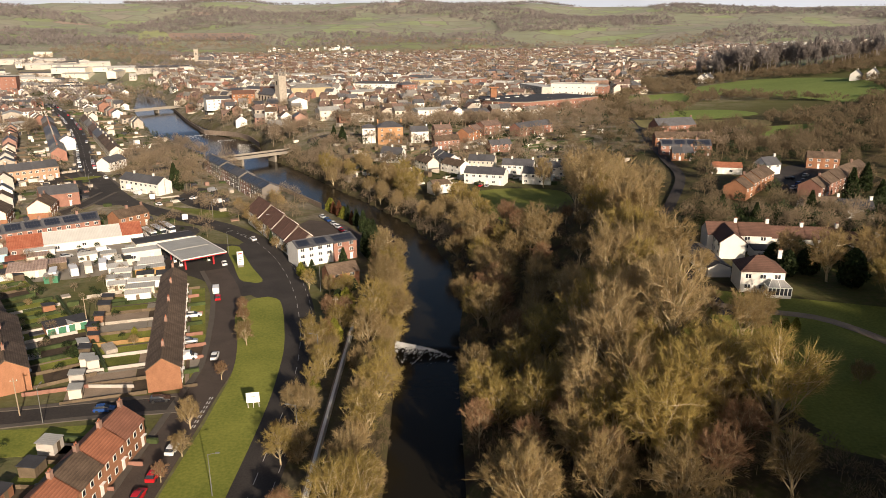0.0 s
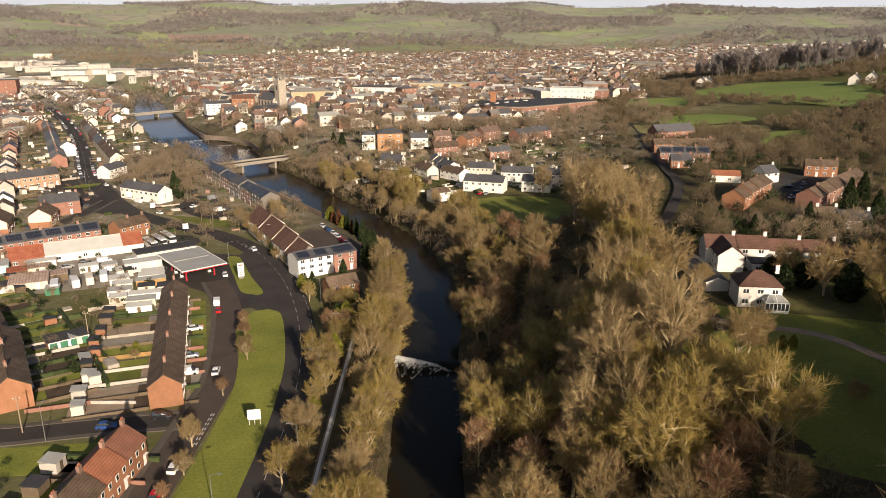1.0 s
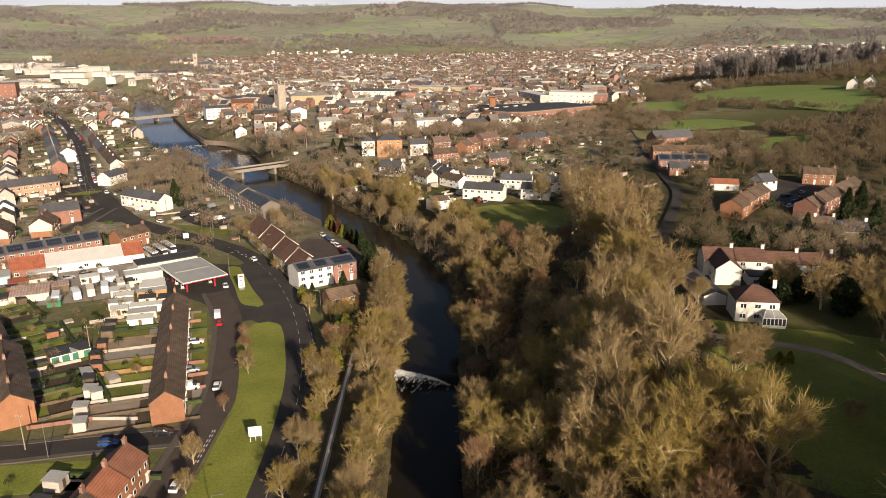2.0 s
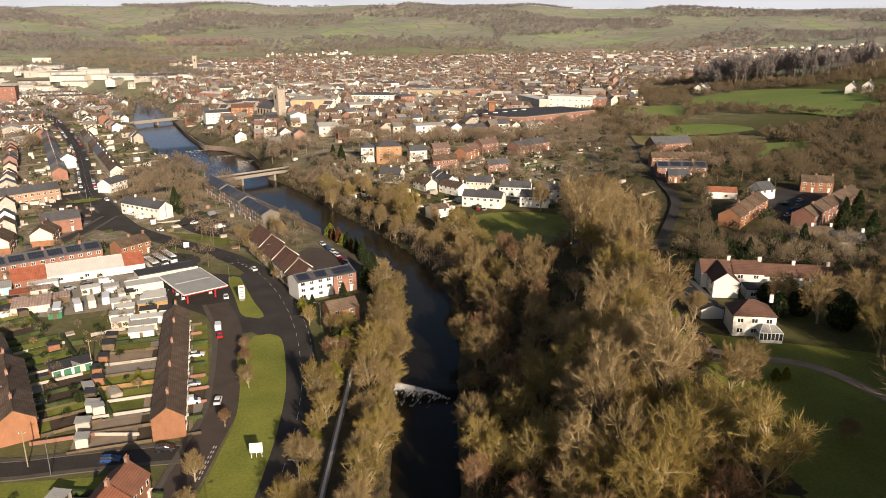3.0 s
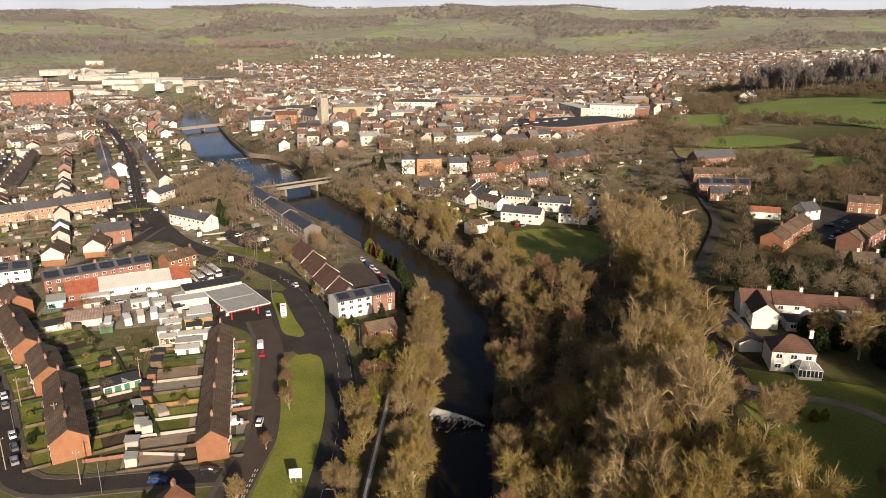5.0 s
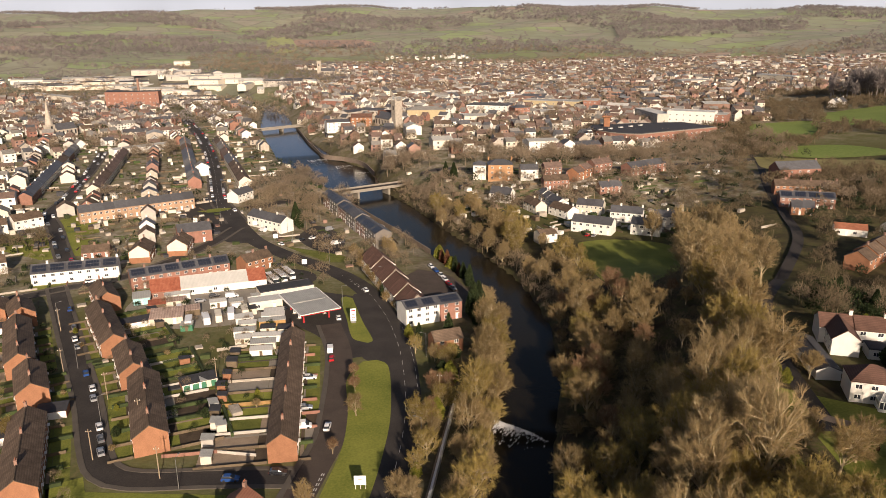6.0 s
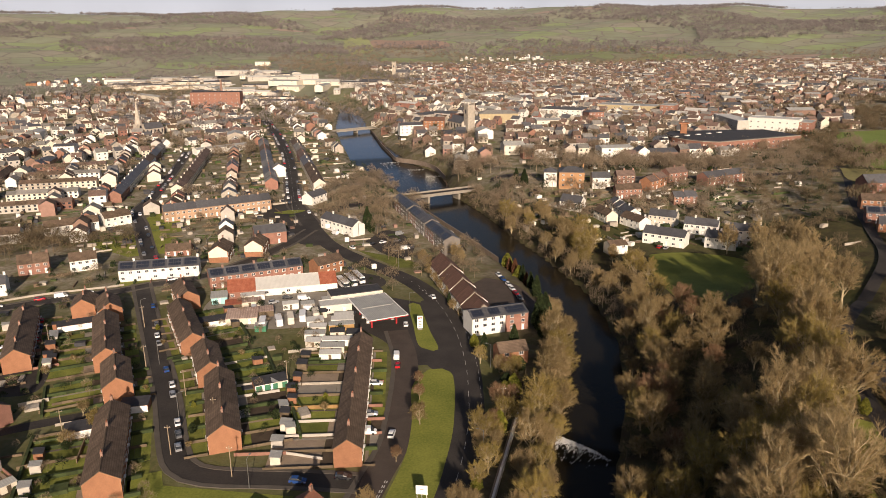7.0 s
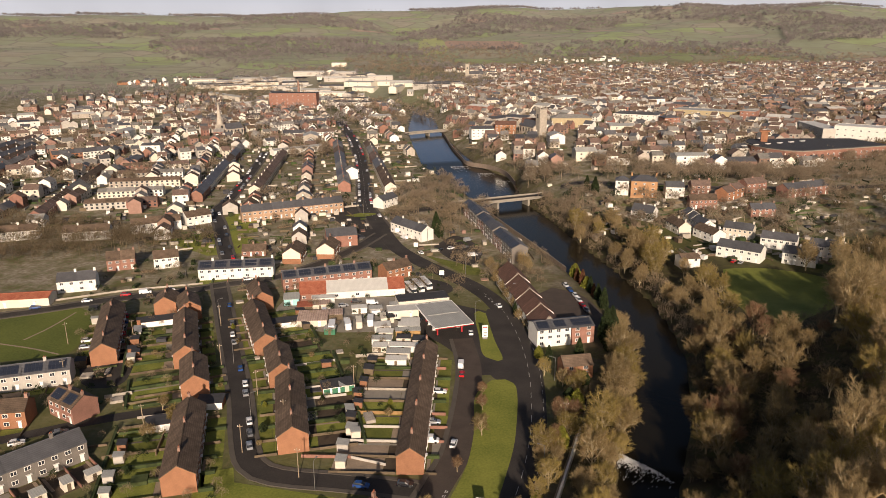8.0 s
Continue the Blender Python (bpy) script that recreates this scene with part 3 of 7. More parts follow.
def dashes(line, off, long, gap, wide, lift, road_ob_name, start=0.0, end=None):
    """Painted strokes along a road, one mesh a stroke."""
    d = np.r_[0, np.cumsum(np.linalg.norm(np.diff(line, axis=0), axis=1))]
    o = offset_line(line, off)
    t = start
    host = bpy.data.objects[road_ob_name]
    while t + long < (end or d[-1]):
        a = np.array([np.interp(t, d, o[:, 0]), np.interp(t, d, o[:, 1])])
        b = np.array([np.interp(t + long, d, o[:, 0]), np.interp(t + long, d, o[:, 1])])
        m = (a + b) / 2
        v = b - a
        part("road_marking", Shape().box(m[0], m[1], ht(*m) + lift, np.linalg.norm(v), wide, 0.012, math.atan2(v[1], v[0])), LINE_W, host)
        t += long + gap


main_line = road("road_main", MAIN, 8.8, "dark asphalt main road curving past the river with white centre dashes", walks=(0, 0))
leat_line = road("road_leat", LEAT, 9.5, "long straight asphalt street lined with parked cars")
loop_line = road("road_loop", LOOP, 7.2, "narrow worn tarmac service road in front of a brick terrace", TARMAC_R, (1, 0), 0.08)
side_line = road("road_side", SIDE, 5.6, "asphalt residential street with parked cars", lift=0.10)
lane_line = road("road_lane", LANE, 4.5, "narrow asphalt lane between gardens", walks=(0, 0), lift=0.07)
ew_line = road("road_estate", EAST_WEST, 5.5, "asphalt estate road", lift=0.12)
back_line = road("road_back", BACK_STREET, 6.0, "asphalt terraced street with parked cars", lift=0.09)
hill_line = road("road_hill", HILL_ROAD, 4.5, "shaded hillside lane between walls and trees", walks=(0, 0), lift=0.06)
dashes(main_line, 0.0, 3.5, 3.5, 0.11, 0.07, "road_main", 60, 330)
dashes(main_line, 3.6, 2.6, 2.6, 0.10, 0.07, "road_main", 60, 200)
dashes(main_line, -1.0, 1.2, 2.4, 0.5, 0.07, "road_main", 226, 290)
dashes(leat_line, 0.0, 4.0, 5.0, 0.15, 0.07, "road_leat", 20, 300)
dashes(loop_line, 2.9, 1.0, 0.9, 0.25, 0.09, "road_loop", 66, 80)
dashes(loop_line, 2.4, 1.0, 0.9, 0.25, 0.09, "road_loop", 66, 80)

# ---- lawns, yards, verges ----
VERGE = ((-53.0, 199.2), (-45.2, 196.8), (-38.2, 169), (-35.7, 148), (-34.9, 128), (-35.2, 100), (-35.6, 66), (-46.5, 66), (-46.5, 100), (-46, 122), (-46, 134), (-46.4, 150), (-49.6, 167), (-55, 186))


def cover(name, pts, mat, label, lift=0.05, step=2.0, category="ground"):
    return tagged(part(name, patch(pts, lift, step), mat), label, category, kind="structure")


cover("grass_verge", VERGE, GRASS, "bright mown grass verge between two roads", 0.10, category="grass")
cover("grass_verge", ((-71.3, 253), (-61, 229), (-53.8, 213.4), (-60.4, 214), (-67.5, 231), (-75.5, 252)), GRASS, "narrow grass island beside the fuel station", 0.12, category="grass")
cover("forecourt", ((-86, 258), (-66, 250), (-52, 212), (-52.5, 203), (-62, 200), (-74, 216), (-98, 232), (-110, 244)), ASPHALT, "dark asphalt forecourt of the fuel station", 0.05, category="forecourt")
cover("junction_apron", ((-66, 216), (-57, 224), (-50.5, 213), (-44.5, 200), (-44, 195), (-52, 198.5), (-57, 205)), ASPHALT, "dark asphalt apron where the service road meets the main road", 0.075, category="road")
cover("junction_apron", ((-72, 256), (-63.5, 236), (-55.5, 217), (-50, 206), (-46.5, 211), (-52, 226), (-60, 243), (-68, 258)), ASPHALT, "dark asphalt strip between the main road and the grass island", 0.045, category="road")
cover("works_yard", ((-155, 240), (-112, 258), (-92, 250), (-98, 226), (-132, 214), (-150, 226)), CONCRETE, "pale concrete yard between the workshops", 0.045, category="yard")
cover("coach_yard", ((-118, 272), (-112, 284), (-97, 281), (-92, 270), (-104, 258)), ASPHALT, "asphalt coach yard", 0.05, category="yard")
cover("meadow", ((18, 333), (36, 340), (60, 333), (60, 300), (47, 270), (34, 250), (25, 275), (19, 305)), GRASS, "green meadow crossed by tree shadows", 0.05, category="grass")
cover("lawn", ((57, 172), (68, 167), (80, 162), (92, 158), (110, 150), (125, 130), (120, 96), (84, 88), (58, 98), (47, 120), (46, 142)), GRASS, "large garden lawn on the slope below the white house", 0.05, category="grass")
drive_line = smooth_line(((64, 157.5), (69, 154.8), (74.7, 152.1), (84.7, 148.1), (90.4, 140.5), (94, 131), (98, 118)), 3)
tagged(part("gravel_drive", ribbon(drive_line, -1.5, 1.5, 0.12), GRAVEL), "pale gravel drive curving past the white house", "drive", kind="structure")
cover("car_park", ((-122, 331), (-118, 353), (-106, 346), (-95.6, 330), (-93, 308), (-107, 314)), ASPHALT, "asphalt car park with a grass edge", 0.05, category="car park")
cover("flats_yard", ((-52, 290), (-38, 284), (-26, 262), (-30, 250), (-42, 252), (-56, 274)), TARMAC_R, "tarmac parking yard behind the brown-roofed flats", 0.05, category="yard")
cover("grass_verge", ((-121, 316), (-106, 304), (-92, 295), (-84, 300), (-92, 306), (-108, 312)), GRASS_P, "thin grass strip beside the main road", 0.05, category="grass")
cover("playing_field", ((-214, 158), (-199, 172), (-226, 205), (-256, 190), (-300, 150), (-262, 120)), TURF, "flat green playing field with worn white lines", 0.05, category="grass")
for worn in (((-229, 168.3), (-214, 168.9), (-201, 168.2)), ((-223.4, 173.6), (-224, 186), (-226.9, 201))):
    tagged(part("worn_path", ribbon(smooth_line(worn, 3), -0.35, 0.35, 0.09), GRAVEL), "pale worn footpath across the playing field", "path", kind="structure")
cover("court_yard", ((142, 303), (153, 285), (196, 340), (178, 348), (160, 330)), ASPHALT, "shaded asphalt court with parked cars", 0.05, category="yard")
cover("junction", ((-204, 372), (-203, 398), (-188, 398), (-176, 386), (-160, 358), (-150, 342), (-137, 326), (-146, 318), (-158, 324), (-166, 338), (-178, 348), (-190, 358)), ASPHALT, "broad dark asphalt road junction", 0.055, category="road")
cover("roundabout_green", ((-196, 374), (-187, 383), (-178, 384), (-184, 374)), GRASS, "small grass island in the junction", 0.22, category="grass")
cover("estate_green", ((-244, 318), (-226, 330), (-252, 362), (-262, 350)), GRASS, "grass bank beside the estate road", 0.05, category="grass")
cover("estate_green", ((-225, 282), (-204, 300), (-236, 322), (-262, 300)), GRASS, "grass bank below the white houses", 0.05, category="grass")
GREEN_FIELDS = ((((284, 808), (366, 828), (404, 715), (374, 602), (325, 562), (304, 660), (264, 723)), "broad green hillside pasture"), (((192, 720), (256, 741), (224, 634), (170, 610)), "green pasture beside the town"),
                (((217, 484), (258, 474), (218, 424), (202, 440)), "small green pasture among hedges"), (((160, 582), (228, 594), (248, 550), (180, 540)), "rough green pasture among hedges"),
                (((150, 540), (192, 532), (234, 522), (229, 488), (188, 484), (146, 490)), "rough tawny grassland among hedges"))
for pts, words in GREEN_FIELDS:
    cover("pasture", pts, PASTURE if "green" in words else TAWNY, words, 0.35, 10, category="field")
cover("parking_yard", ((-188.4, 164.4), (-189.7, 172.0), (-179.0, 180.5), (-169.3, 168.6), (-164.0, 156.7), (-173.7, 152.2)), ASPHALT, "dark asphalt parking yard behind the terraces", 0.06, category="yard")

# ---- houses ----
MADE = {}
PLACED = []


def window(parent, x, y, z, w, h, turn, near):
    """A white frame with a dark pane set into it; turn: which way it faces, in the house's own axes."""
    key = ("window", w, h, near)
    if key not in MADE:
        xs = [-w / 2, -w / 2 + 0.1, -0.05, 0.05, w / 2 - 0.1, w / 2] if w > 1 else [-w / 2, -w / 2 + 0.1, w / 2 - 0.1, w / 2]
        zs = [0, 0.1, h - 0.1, h]
        n = len(xs)
        v = [(q, 0.07, r) for r in zs for q in xs] + [(q, -0.1, r) for r in (0, h) for q in (-w / 2, w / 2)]
        s = Shape()
        faces, panes = [], []
        for r in range(3):
            for c in range(n - 1):
                quad = (r * n + c, (r + 1) * n + c, (r + 1) * n + c + 1, r * n + c + 1)
                (panes if r == 1 and c % 2 == 1 else faces).append(quad)
        k = 4 * n
        faces += [tuple(range(n)) + (k + 1, k), tuple(range(3 * n, 4 * n))[::-1] + (k + 2, k + 3), (0, k, k + 2, 3 * n, 2 * n, n), (n - 1, 2 * n - 1, 3 * n - 1, 4 * n - 1, k + 3, k + 1)]
        s.add(v, faces)
        if not near:
            s.f += panes
            s.m += [1] * len(panes)
        MADE[key] = s.mesh("window", WHITE_P, GLASS_D)
        MADE[key, "pane"] = Shape().box(0, -0.01, 0.05, w - 0.1, 0.06, h - 0.1).mesh("pane", GLASS_D)
    ob = new("window", MADE[key])
    ob.parent = parent
    ob.matrix_basis = pose(x, y, z, 0, 0, turn)
    if near:
        p = new("pane", MADE[key, "pane"])
        p.parent = ob
    return ob


def house_at(x, y, turn, L, W, eave, rise, wall, roof, label, near=False, form="gable", windows=2, chimney=1, door=WHITE_P, group="", end_wall=None, category="house", name="house", floors=None, solar=False, z=None):
    """A house whose ridge runs along its own x. Alike houses share their meshes."""
    PLACED.append((x, y, math.hypot(L, W) / 2))
    z0 = min(ht(x, y), ht(x + W / 2 * math.cos(turn), y + W / 2 * math.sin(turn))) if z is None else z
    m = pose(x, y, z0, 0, 0, math.degrees(turn))
    key = (name, round(L, 1), W, eave, rise, wall.name, roof.name, near, form, windows, chimney, door.name, floors, solar, label)
    if key in MADE:
        return copy_thing(MADE[key], m)
    root = thing(name, label, category, group)
    MADE[key] = root
    h, w = L / 2, W / 2
    s = Shape()
    if form == "gable":
        p = [(-h, -w, -1.5), (h, -w, -1.5), (h, w, -1.5), (-h, w, -1.5), (-h, -w, eave), (h, -w, eave), (h, w, eave), (-h, w, eave), (-h, 0, eave + rise), (h, 0, eave + rise)]
        s.add(p, ((0, 1, 5, 4), (2, 3, 7, 6), (1, 2, 6, 9, 5), (3, 0, 4, 8, 7), (4, 5, 9, 8), (6, 7, 8, 9), (3, 2, 1, 0)))
    else:
        s.box(0, 0, -1.5, L, W, eave + 1.5)
    part("wall", s, wall, root)
    if end_wall:
        for sx in (-1, 1):
            part("gable_panel", Shape().slab([(sx * (h + 0.02), -w + 0.2, 2.6), (sx * (h + 0.02), w - 0.2, 2.6), (sx * (h + 0.02), w - 0.2, eave), (sx * (h + 0.02), 0, eave + rise - 0.15), (sx * (h + 0.02), -w + 0.2, eave)], (sx * 0.05, 0, 0)), end_wall, root, "pale rendered gable")
    o, t = 0.3, 0.16
    r = Shape()
    if form == "gable":
        drop = rise / w * o
        e = 0.12
        r.slab([(-h - e, -w - o, eave - drop), (h + e, -w - o, eave - drop), (h + e, 0, eave + rise), (-h - e, 0, eave + rise)], (0, 0, t))
        r.slab([(-h - e, 0, eave + rise), (h + e, 0, eave + rise), (h + e, w + o, eave - drop), (-h - e, w + o, eave - drop)], (0, 0, t))
        r.box(0, 0, eave + rise + t - 0.05, L + 0.2, 0.25, 0.14)
    elif form == "hip":
        k = max(h - w, 0.4)
        base = [(-h - o, -w - o, eave), (h + o, -w - o, eave), (h + o, w + o, eave), (-h - o, w + o, eave)]
        r.add(base + [(-k, 0, eave + rise), (k, 0, eave + rise)], ((0, 1, 5, 4), (2, 3, 4, 5), (1, 2, 5), (3, 0, 4), (3, 2, 1, 0)))
        r.box(0, 0, eave - 0.12, L + 0.5, W + 0.5, 0.12)
    elif form == "mono":
        r.slab([(-h - o, -w - o, eave - 0.1), (h + o, -w - o, eave - 0.1), (h + o, w + o, eave + rise), (-h - o, w + o, eave + rise)], (0, 0, t))
        s2 = Shape().add([(-h, -w, eave), (h, -w, eave), (h, w, eave), (-h, w, eave), (h, w, eave + rise), (-h, w, eave + rise)], ((2, 3, 5, 4), (1, 2, 4), (3, 0, 5)))
        part("wall", s2, wall, root)
    else:
        r.box(0, 0, eave + 0.003, L - 0.4, W - 0.4, 0.12)
        for dx, dy, sx, sy in ((0, -w + 0.1, L, 0.22), (0, w - 0.1, L, 0.22), (-h + 0.1, 0, 0.22, W - 0.45), (h - 0.1, 0, 0.22, W - 0.45)):
            s3 = r.box(dx, dy, eave + 0.003, sx, sy, 0.35)
    part("roof", r, roof, root)
    for c in range(chimney):
        cx = (h - 0.5) * (1 if c == 0 else -1) if chimney < 3 else -h + L * (c + 0.5) / chimney
        st = part("chimney", Shape().box(cx, 0.0, eave + rise * 0.75, 0.9, 0.6, rise * 0.25 + 1.3).box(cx, 0, eave + rise + 1.2, 1.02, 0.72, 0.12), BRICK_T if wall in (BRICK, BRICK_RED) else wall, root)
        for q in (-0.22, 0.22) if near else ():
            part("chimney_pot", Shape().cone((cx + q, 0, eave + rise + 1.3), (cx + q, 0, eave + rise + 1.75), 0.13, 0.11, 8), TILE_O, st)
    n = max(1, floors or round(eave / 2.65))
    for fl in range(n):
        z1 = 0.95 + fl * (eave - 0.15) / n
        for k in range(windows):
            x1 = -h + L * (k + 0.5) / windows
            for sgn in (-1, 1):
                if fl == 0 and k == windows - 1:
                    if near or sgn < 0:
                        part("door", Shape().box(x1, sgn * (w + 0.02), 0.05, 0.95, 0.10, 2.05).box(x1, sgn * (w + 0.25), 2.3, 1.4, 0.6, 0.1), door, root)
                    continue
                window(root, x1, sgn * (w + 0.01), z1, 1.5 if L / windows > 2.6 else 1.0, 1.2, 0 if sgn > 0 else 180, near)
    if solar:
        a = math.atan2(rise, w)
        cnt = max(2, int((L - 1.2) / 1.05))
        for k in range(cnt):
            for row in (0.30, 0.66):
                pz = eave + rise * row + 0.22
                ob = part("solar_panel", Shape().box(0, 0, 0, 0.98, 1.62, 0.05), SOLAR, root)
                ob.matrix_basis = pose(-h + 0.6 + 1.05 * (k + 0.5), -w * (1 - row), pz, math.degrees(a), 0, 0)
    root.matrix_basis = m
    return root


def terrace(x1, y1, x2, y2, W, eave, rise, units, wall, roof, label, **more):
    """Joined houses along a ridge from one end to the other."""
    L = math.hypot(x2 - x1, y2 - y1) / units
    turn = math.atan2(y2 - y1, x2 - x1)
    g = "terrace of " + label if units > 1 else ""
    for i in range(units):
        u = (i + 0.5) / units
        opts = dict(more)
        if i % 2 and units > 2:
            opts["chimney"] = 0
        house_at(x1 + (x2 - x1) * u, y1 + (y2 - y1) * u, turn, L - 0.02, W, eave, rise, wall, roof, label, group=g, **opts)


BB = "orange brick terraced council house with brown tiled roof"
for ends, n in (((-91.4, 140.7, -110.6, 171.0), 5), ((-114.2, 172.6, -126.2, 188.5), 3), ((-131.8, 191.1, -156, 219.6), 5), ((-156.5, 227, -168.3, 240.4), 2),
                ((-108.1, 116, -127.8, 145.9), 5), ((-135.1, 157.2, -147, 171.9), 3), ((-151.8, 174.1, -175.2, 203.5), 5), ((-177.6, 209.2, -187.5, 220), 2), ((-190, 209.7, -196.6, 219.9), 2), ((-179.4, 166.6, -208.1, 202.2), 6)):
    terrace(*ends, 8.2, 5.2, 2.7, n, BRICK, TILE_B, BB, near=True)
terrace(-58.6, 141.6, -78.1, 205.5, 7.0, 5.2, 2.5, 9, BRICK, TILE_B, "orange brick terraced house with brown tiled roof facing the service road", near=True)
for ya, yb, roof_mat, words in ((91, 98.5, TILE_O, "an orange tiled roof"), (98.5, 106, TILE_B, "a brown tiled roof"), (106, 113.5, TILE_O, "an orange tiled roof"), (113.5, 121, TILE_S, "a dull red tiled roof")):
    terrace(-60.6 + (ya - 91) / 15, ya, -60.6 + (yb - 91) / 15, yb, 7.6, 5.2, 2.7, 1, BRICK, roof_mat, "orange brick terraced house with " + words, near=True, windows=3)
# dark wall and slate put the shade over this terrace into its colours
terrace(-160, 88, -144.5, 122.6, 8, 5.2, 2.4, 6, RENDER_D, SLATE, "grey pebbledashed terraced house, wall and roof darkened for shade", near=True)
terrace(-169, 139.5, -157.3, 136.9, 8, 5.2, 2.4, 2, BRICK_RED, TILE_B, "red brick semi-detached house with solar panels", near=True, solar=True)
terrace(-190, 121, -171.8, 131.2, 8, 5.2, 2.2, 3, BRICK, TILE_B, "orange brick terraced house beside the lane", near=True)
# white walls take the grey render to stand for their shadow
terrace(-214, 131, -181.5, 155.7, 8, 5.2, 2.2, 6, RENDER_G, SLATE, "white terraced house greyed for shade, with solar panels along its roof", near=True, solar=True)
terrace(-285, 186, -245.2, 207.3, 9, 3.6, 1.2, 4, RENDER_C, RUST, "low pale industrial unit with rusty doors", windows=1, chimney=0, category="workshop", name="workshop")
terrace(-254.2, 219, -241.6, 228, 8, 5.2, 2.8, 2, RENDER_W, SLATE, "white rendered cottage with slate roof")
terrace(-256.6, 249.4, -247, 257.5, 8, 5.4, 3.2, 2, BRICK_RED, TILE_B, "red brick house with gabled dormers")
terrace(-237.8, 259.1, -229.3, 266.6, 8, 5.2, 2.8, 2, RENDER_W, TILE_B, "white semi-detached house with brown roof")
terrace(-207, 253.4, -177.5, 268.6, 9, 5.2, 2.6, 5, RENDER_W, SLATE, "white and brick terraced house roofed with solar panels", solar=True)
terrace(-209, 289.8, -198.3, 295, 8, 2.8, 2.4, 2, BRICK_RED, TILE_B, "low red bungalow with brown roof")
terrace(-177.2, 283.5, -182, 297, 9, 5.2, 3.0, 2, BRICK, TILE_B, "orange brick gabled house with pale ends", end_wall=RENDER_C)
terrace(-165.2, 295.1, -169.1, 308.4, 9, 5.2, 3.0, 2, BRICK, TILE_B, "orange brick gabled house with pale ends", end_wall=RENDER_C)
terrace(-176, 316, -163, 325, 9, 6, 3, 1, BRICK_RED, SLATE, "tall house with a plain slate roof")
terrace(-164, 253.5, -133, 277.6, 8.5, 5.2, 2.4, 6, BRICK_RED, SLATE, "brick terraced house with solar panels", solar=True)
terrace(-126.5, 277, -119, 288, 8, 5.2, 2.4, 2, BRICK, TILE_B, "brown brick house by the coach yard")
terrace(-47.2, 230.4, -36.6, 237.2, 9.0, 6.6, 1.6, 2, RENDER_W, SLATE, "white rendered three-storey flats with solar panels", near=True, solar=True, chimney=0, floors=3)
terrace(-36.4, 237.3, -29.2, 242.0, 9.4, 6.5, 1.6, 1, BRICK_RED, SLATE, "red brick three-storey flats with solar panels", near=True, solar=True, chimney=0, floors=3)
terrace(-33.2, 208.3, -24.6, 213, 6.5, 4.6, 2.2, 1, BRICK, TILE_B, "small brick house with a brown roof", near=True, chimney=0)
for i, (ax, ay, bx, by) in enumerate(((-71.5, 289, -63.6, 275), (-63.4, 274.4, -55.4, 260.2), (-55.2, 259.6, -48, 246.5), (-47.8, 246, -42.4, 235.6))):
    terrace(ax, ay, bx, by, 10.5, 6.0 - 0.5 * i, 4.4, 2, RENDER_W, TILE_M, "white-walled flats with steep dark red roofs", near=True, chimney=0)
    turn = math.atan2(by - ay, bx - ax)
    edge = Shape().slab([(-5.6, 0, 5.2 - 0.5 * i), (0, 0, 10.7 - 0.5 * i), (5.6, 0, 5.2 - 0.5 * i), (5.6, 0, 4.6 - 0.5 * i), (-5.6, 0, 4.6 - 0.5 * i)], (0, 0.3, 0))
    verge_ob = part("parapet_gable", edge, CONCRETE)
    verge_ob.matrix_basis = pose(bx, by, ht(bx, by), 0, 0, math.degrees(turn) + 90)
    tagged(verge_ob, "pale parapet stepping up between the flats' roofs", "parapet")
for i in range(6):
    ua, ub = i / 6, (i + 0.97) / 6
    terrace(-125 + 52 * ua, 402 - 84 * ua, -125 + 52 * ub, 402 - 84 * ub, 7.5 + 0.6 * (i % 2), 7.0 + 0.5 * (i % 2), 2.0, 2, (BRICK_T, RENDER_D)[i % 2], SLATE, "brown brick riverside town house with solar roof" if i % 2 == 0 else "grey rendered riverside town house with solar roof", solar=i != 3, chimney=0)
terrace(-152.5, 354.5, -128.5, 340, 8, 5.6, 2.6, 4, RENDER_W, SLATE, "white rendered terraced house at the road bend")
terrace(-183.4, 398, -180, 413, 8, 5.0, 2.6, 2, RENDER_W, SLATE, "white rendered end house")
terrace(-248.5, 345.8, -203, 386.4, 9, 6.2, 3.0, 10, BUFF, SLATE, "tall Victorian brick terraced house with pale bays", chimney=2)
terrace(-360, 556, -332.2, 598.4, 10, 5.0, 1.0, 4, RENDER_W, SHEET_G, "white flat-fronted works building", chimney=0, category="workshop", name="workshop")
for ends in ((-292.8, 305.1, -274.3, 324), (-274.7, 327.9, -266.9, 340), (-317.2, 282.4, -296.9, 294.8), (-350.5, 271.9, -335.7, 283.1)):
    terrace(*ends, 9, 5.2, 2.6, max(2, round(math.hypot(ends[2] - ends[0], ends[3] - ends[1]) / 8)), RENDER_W, TILE_B, "white rendered semi-detached house with brown roof")

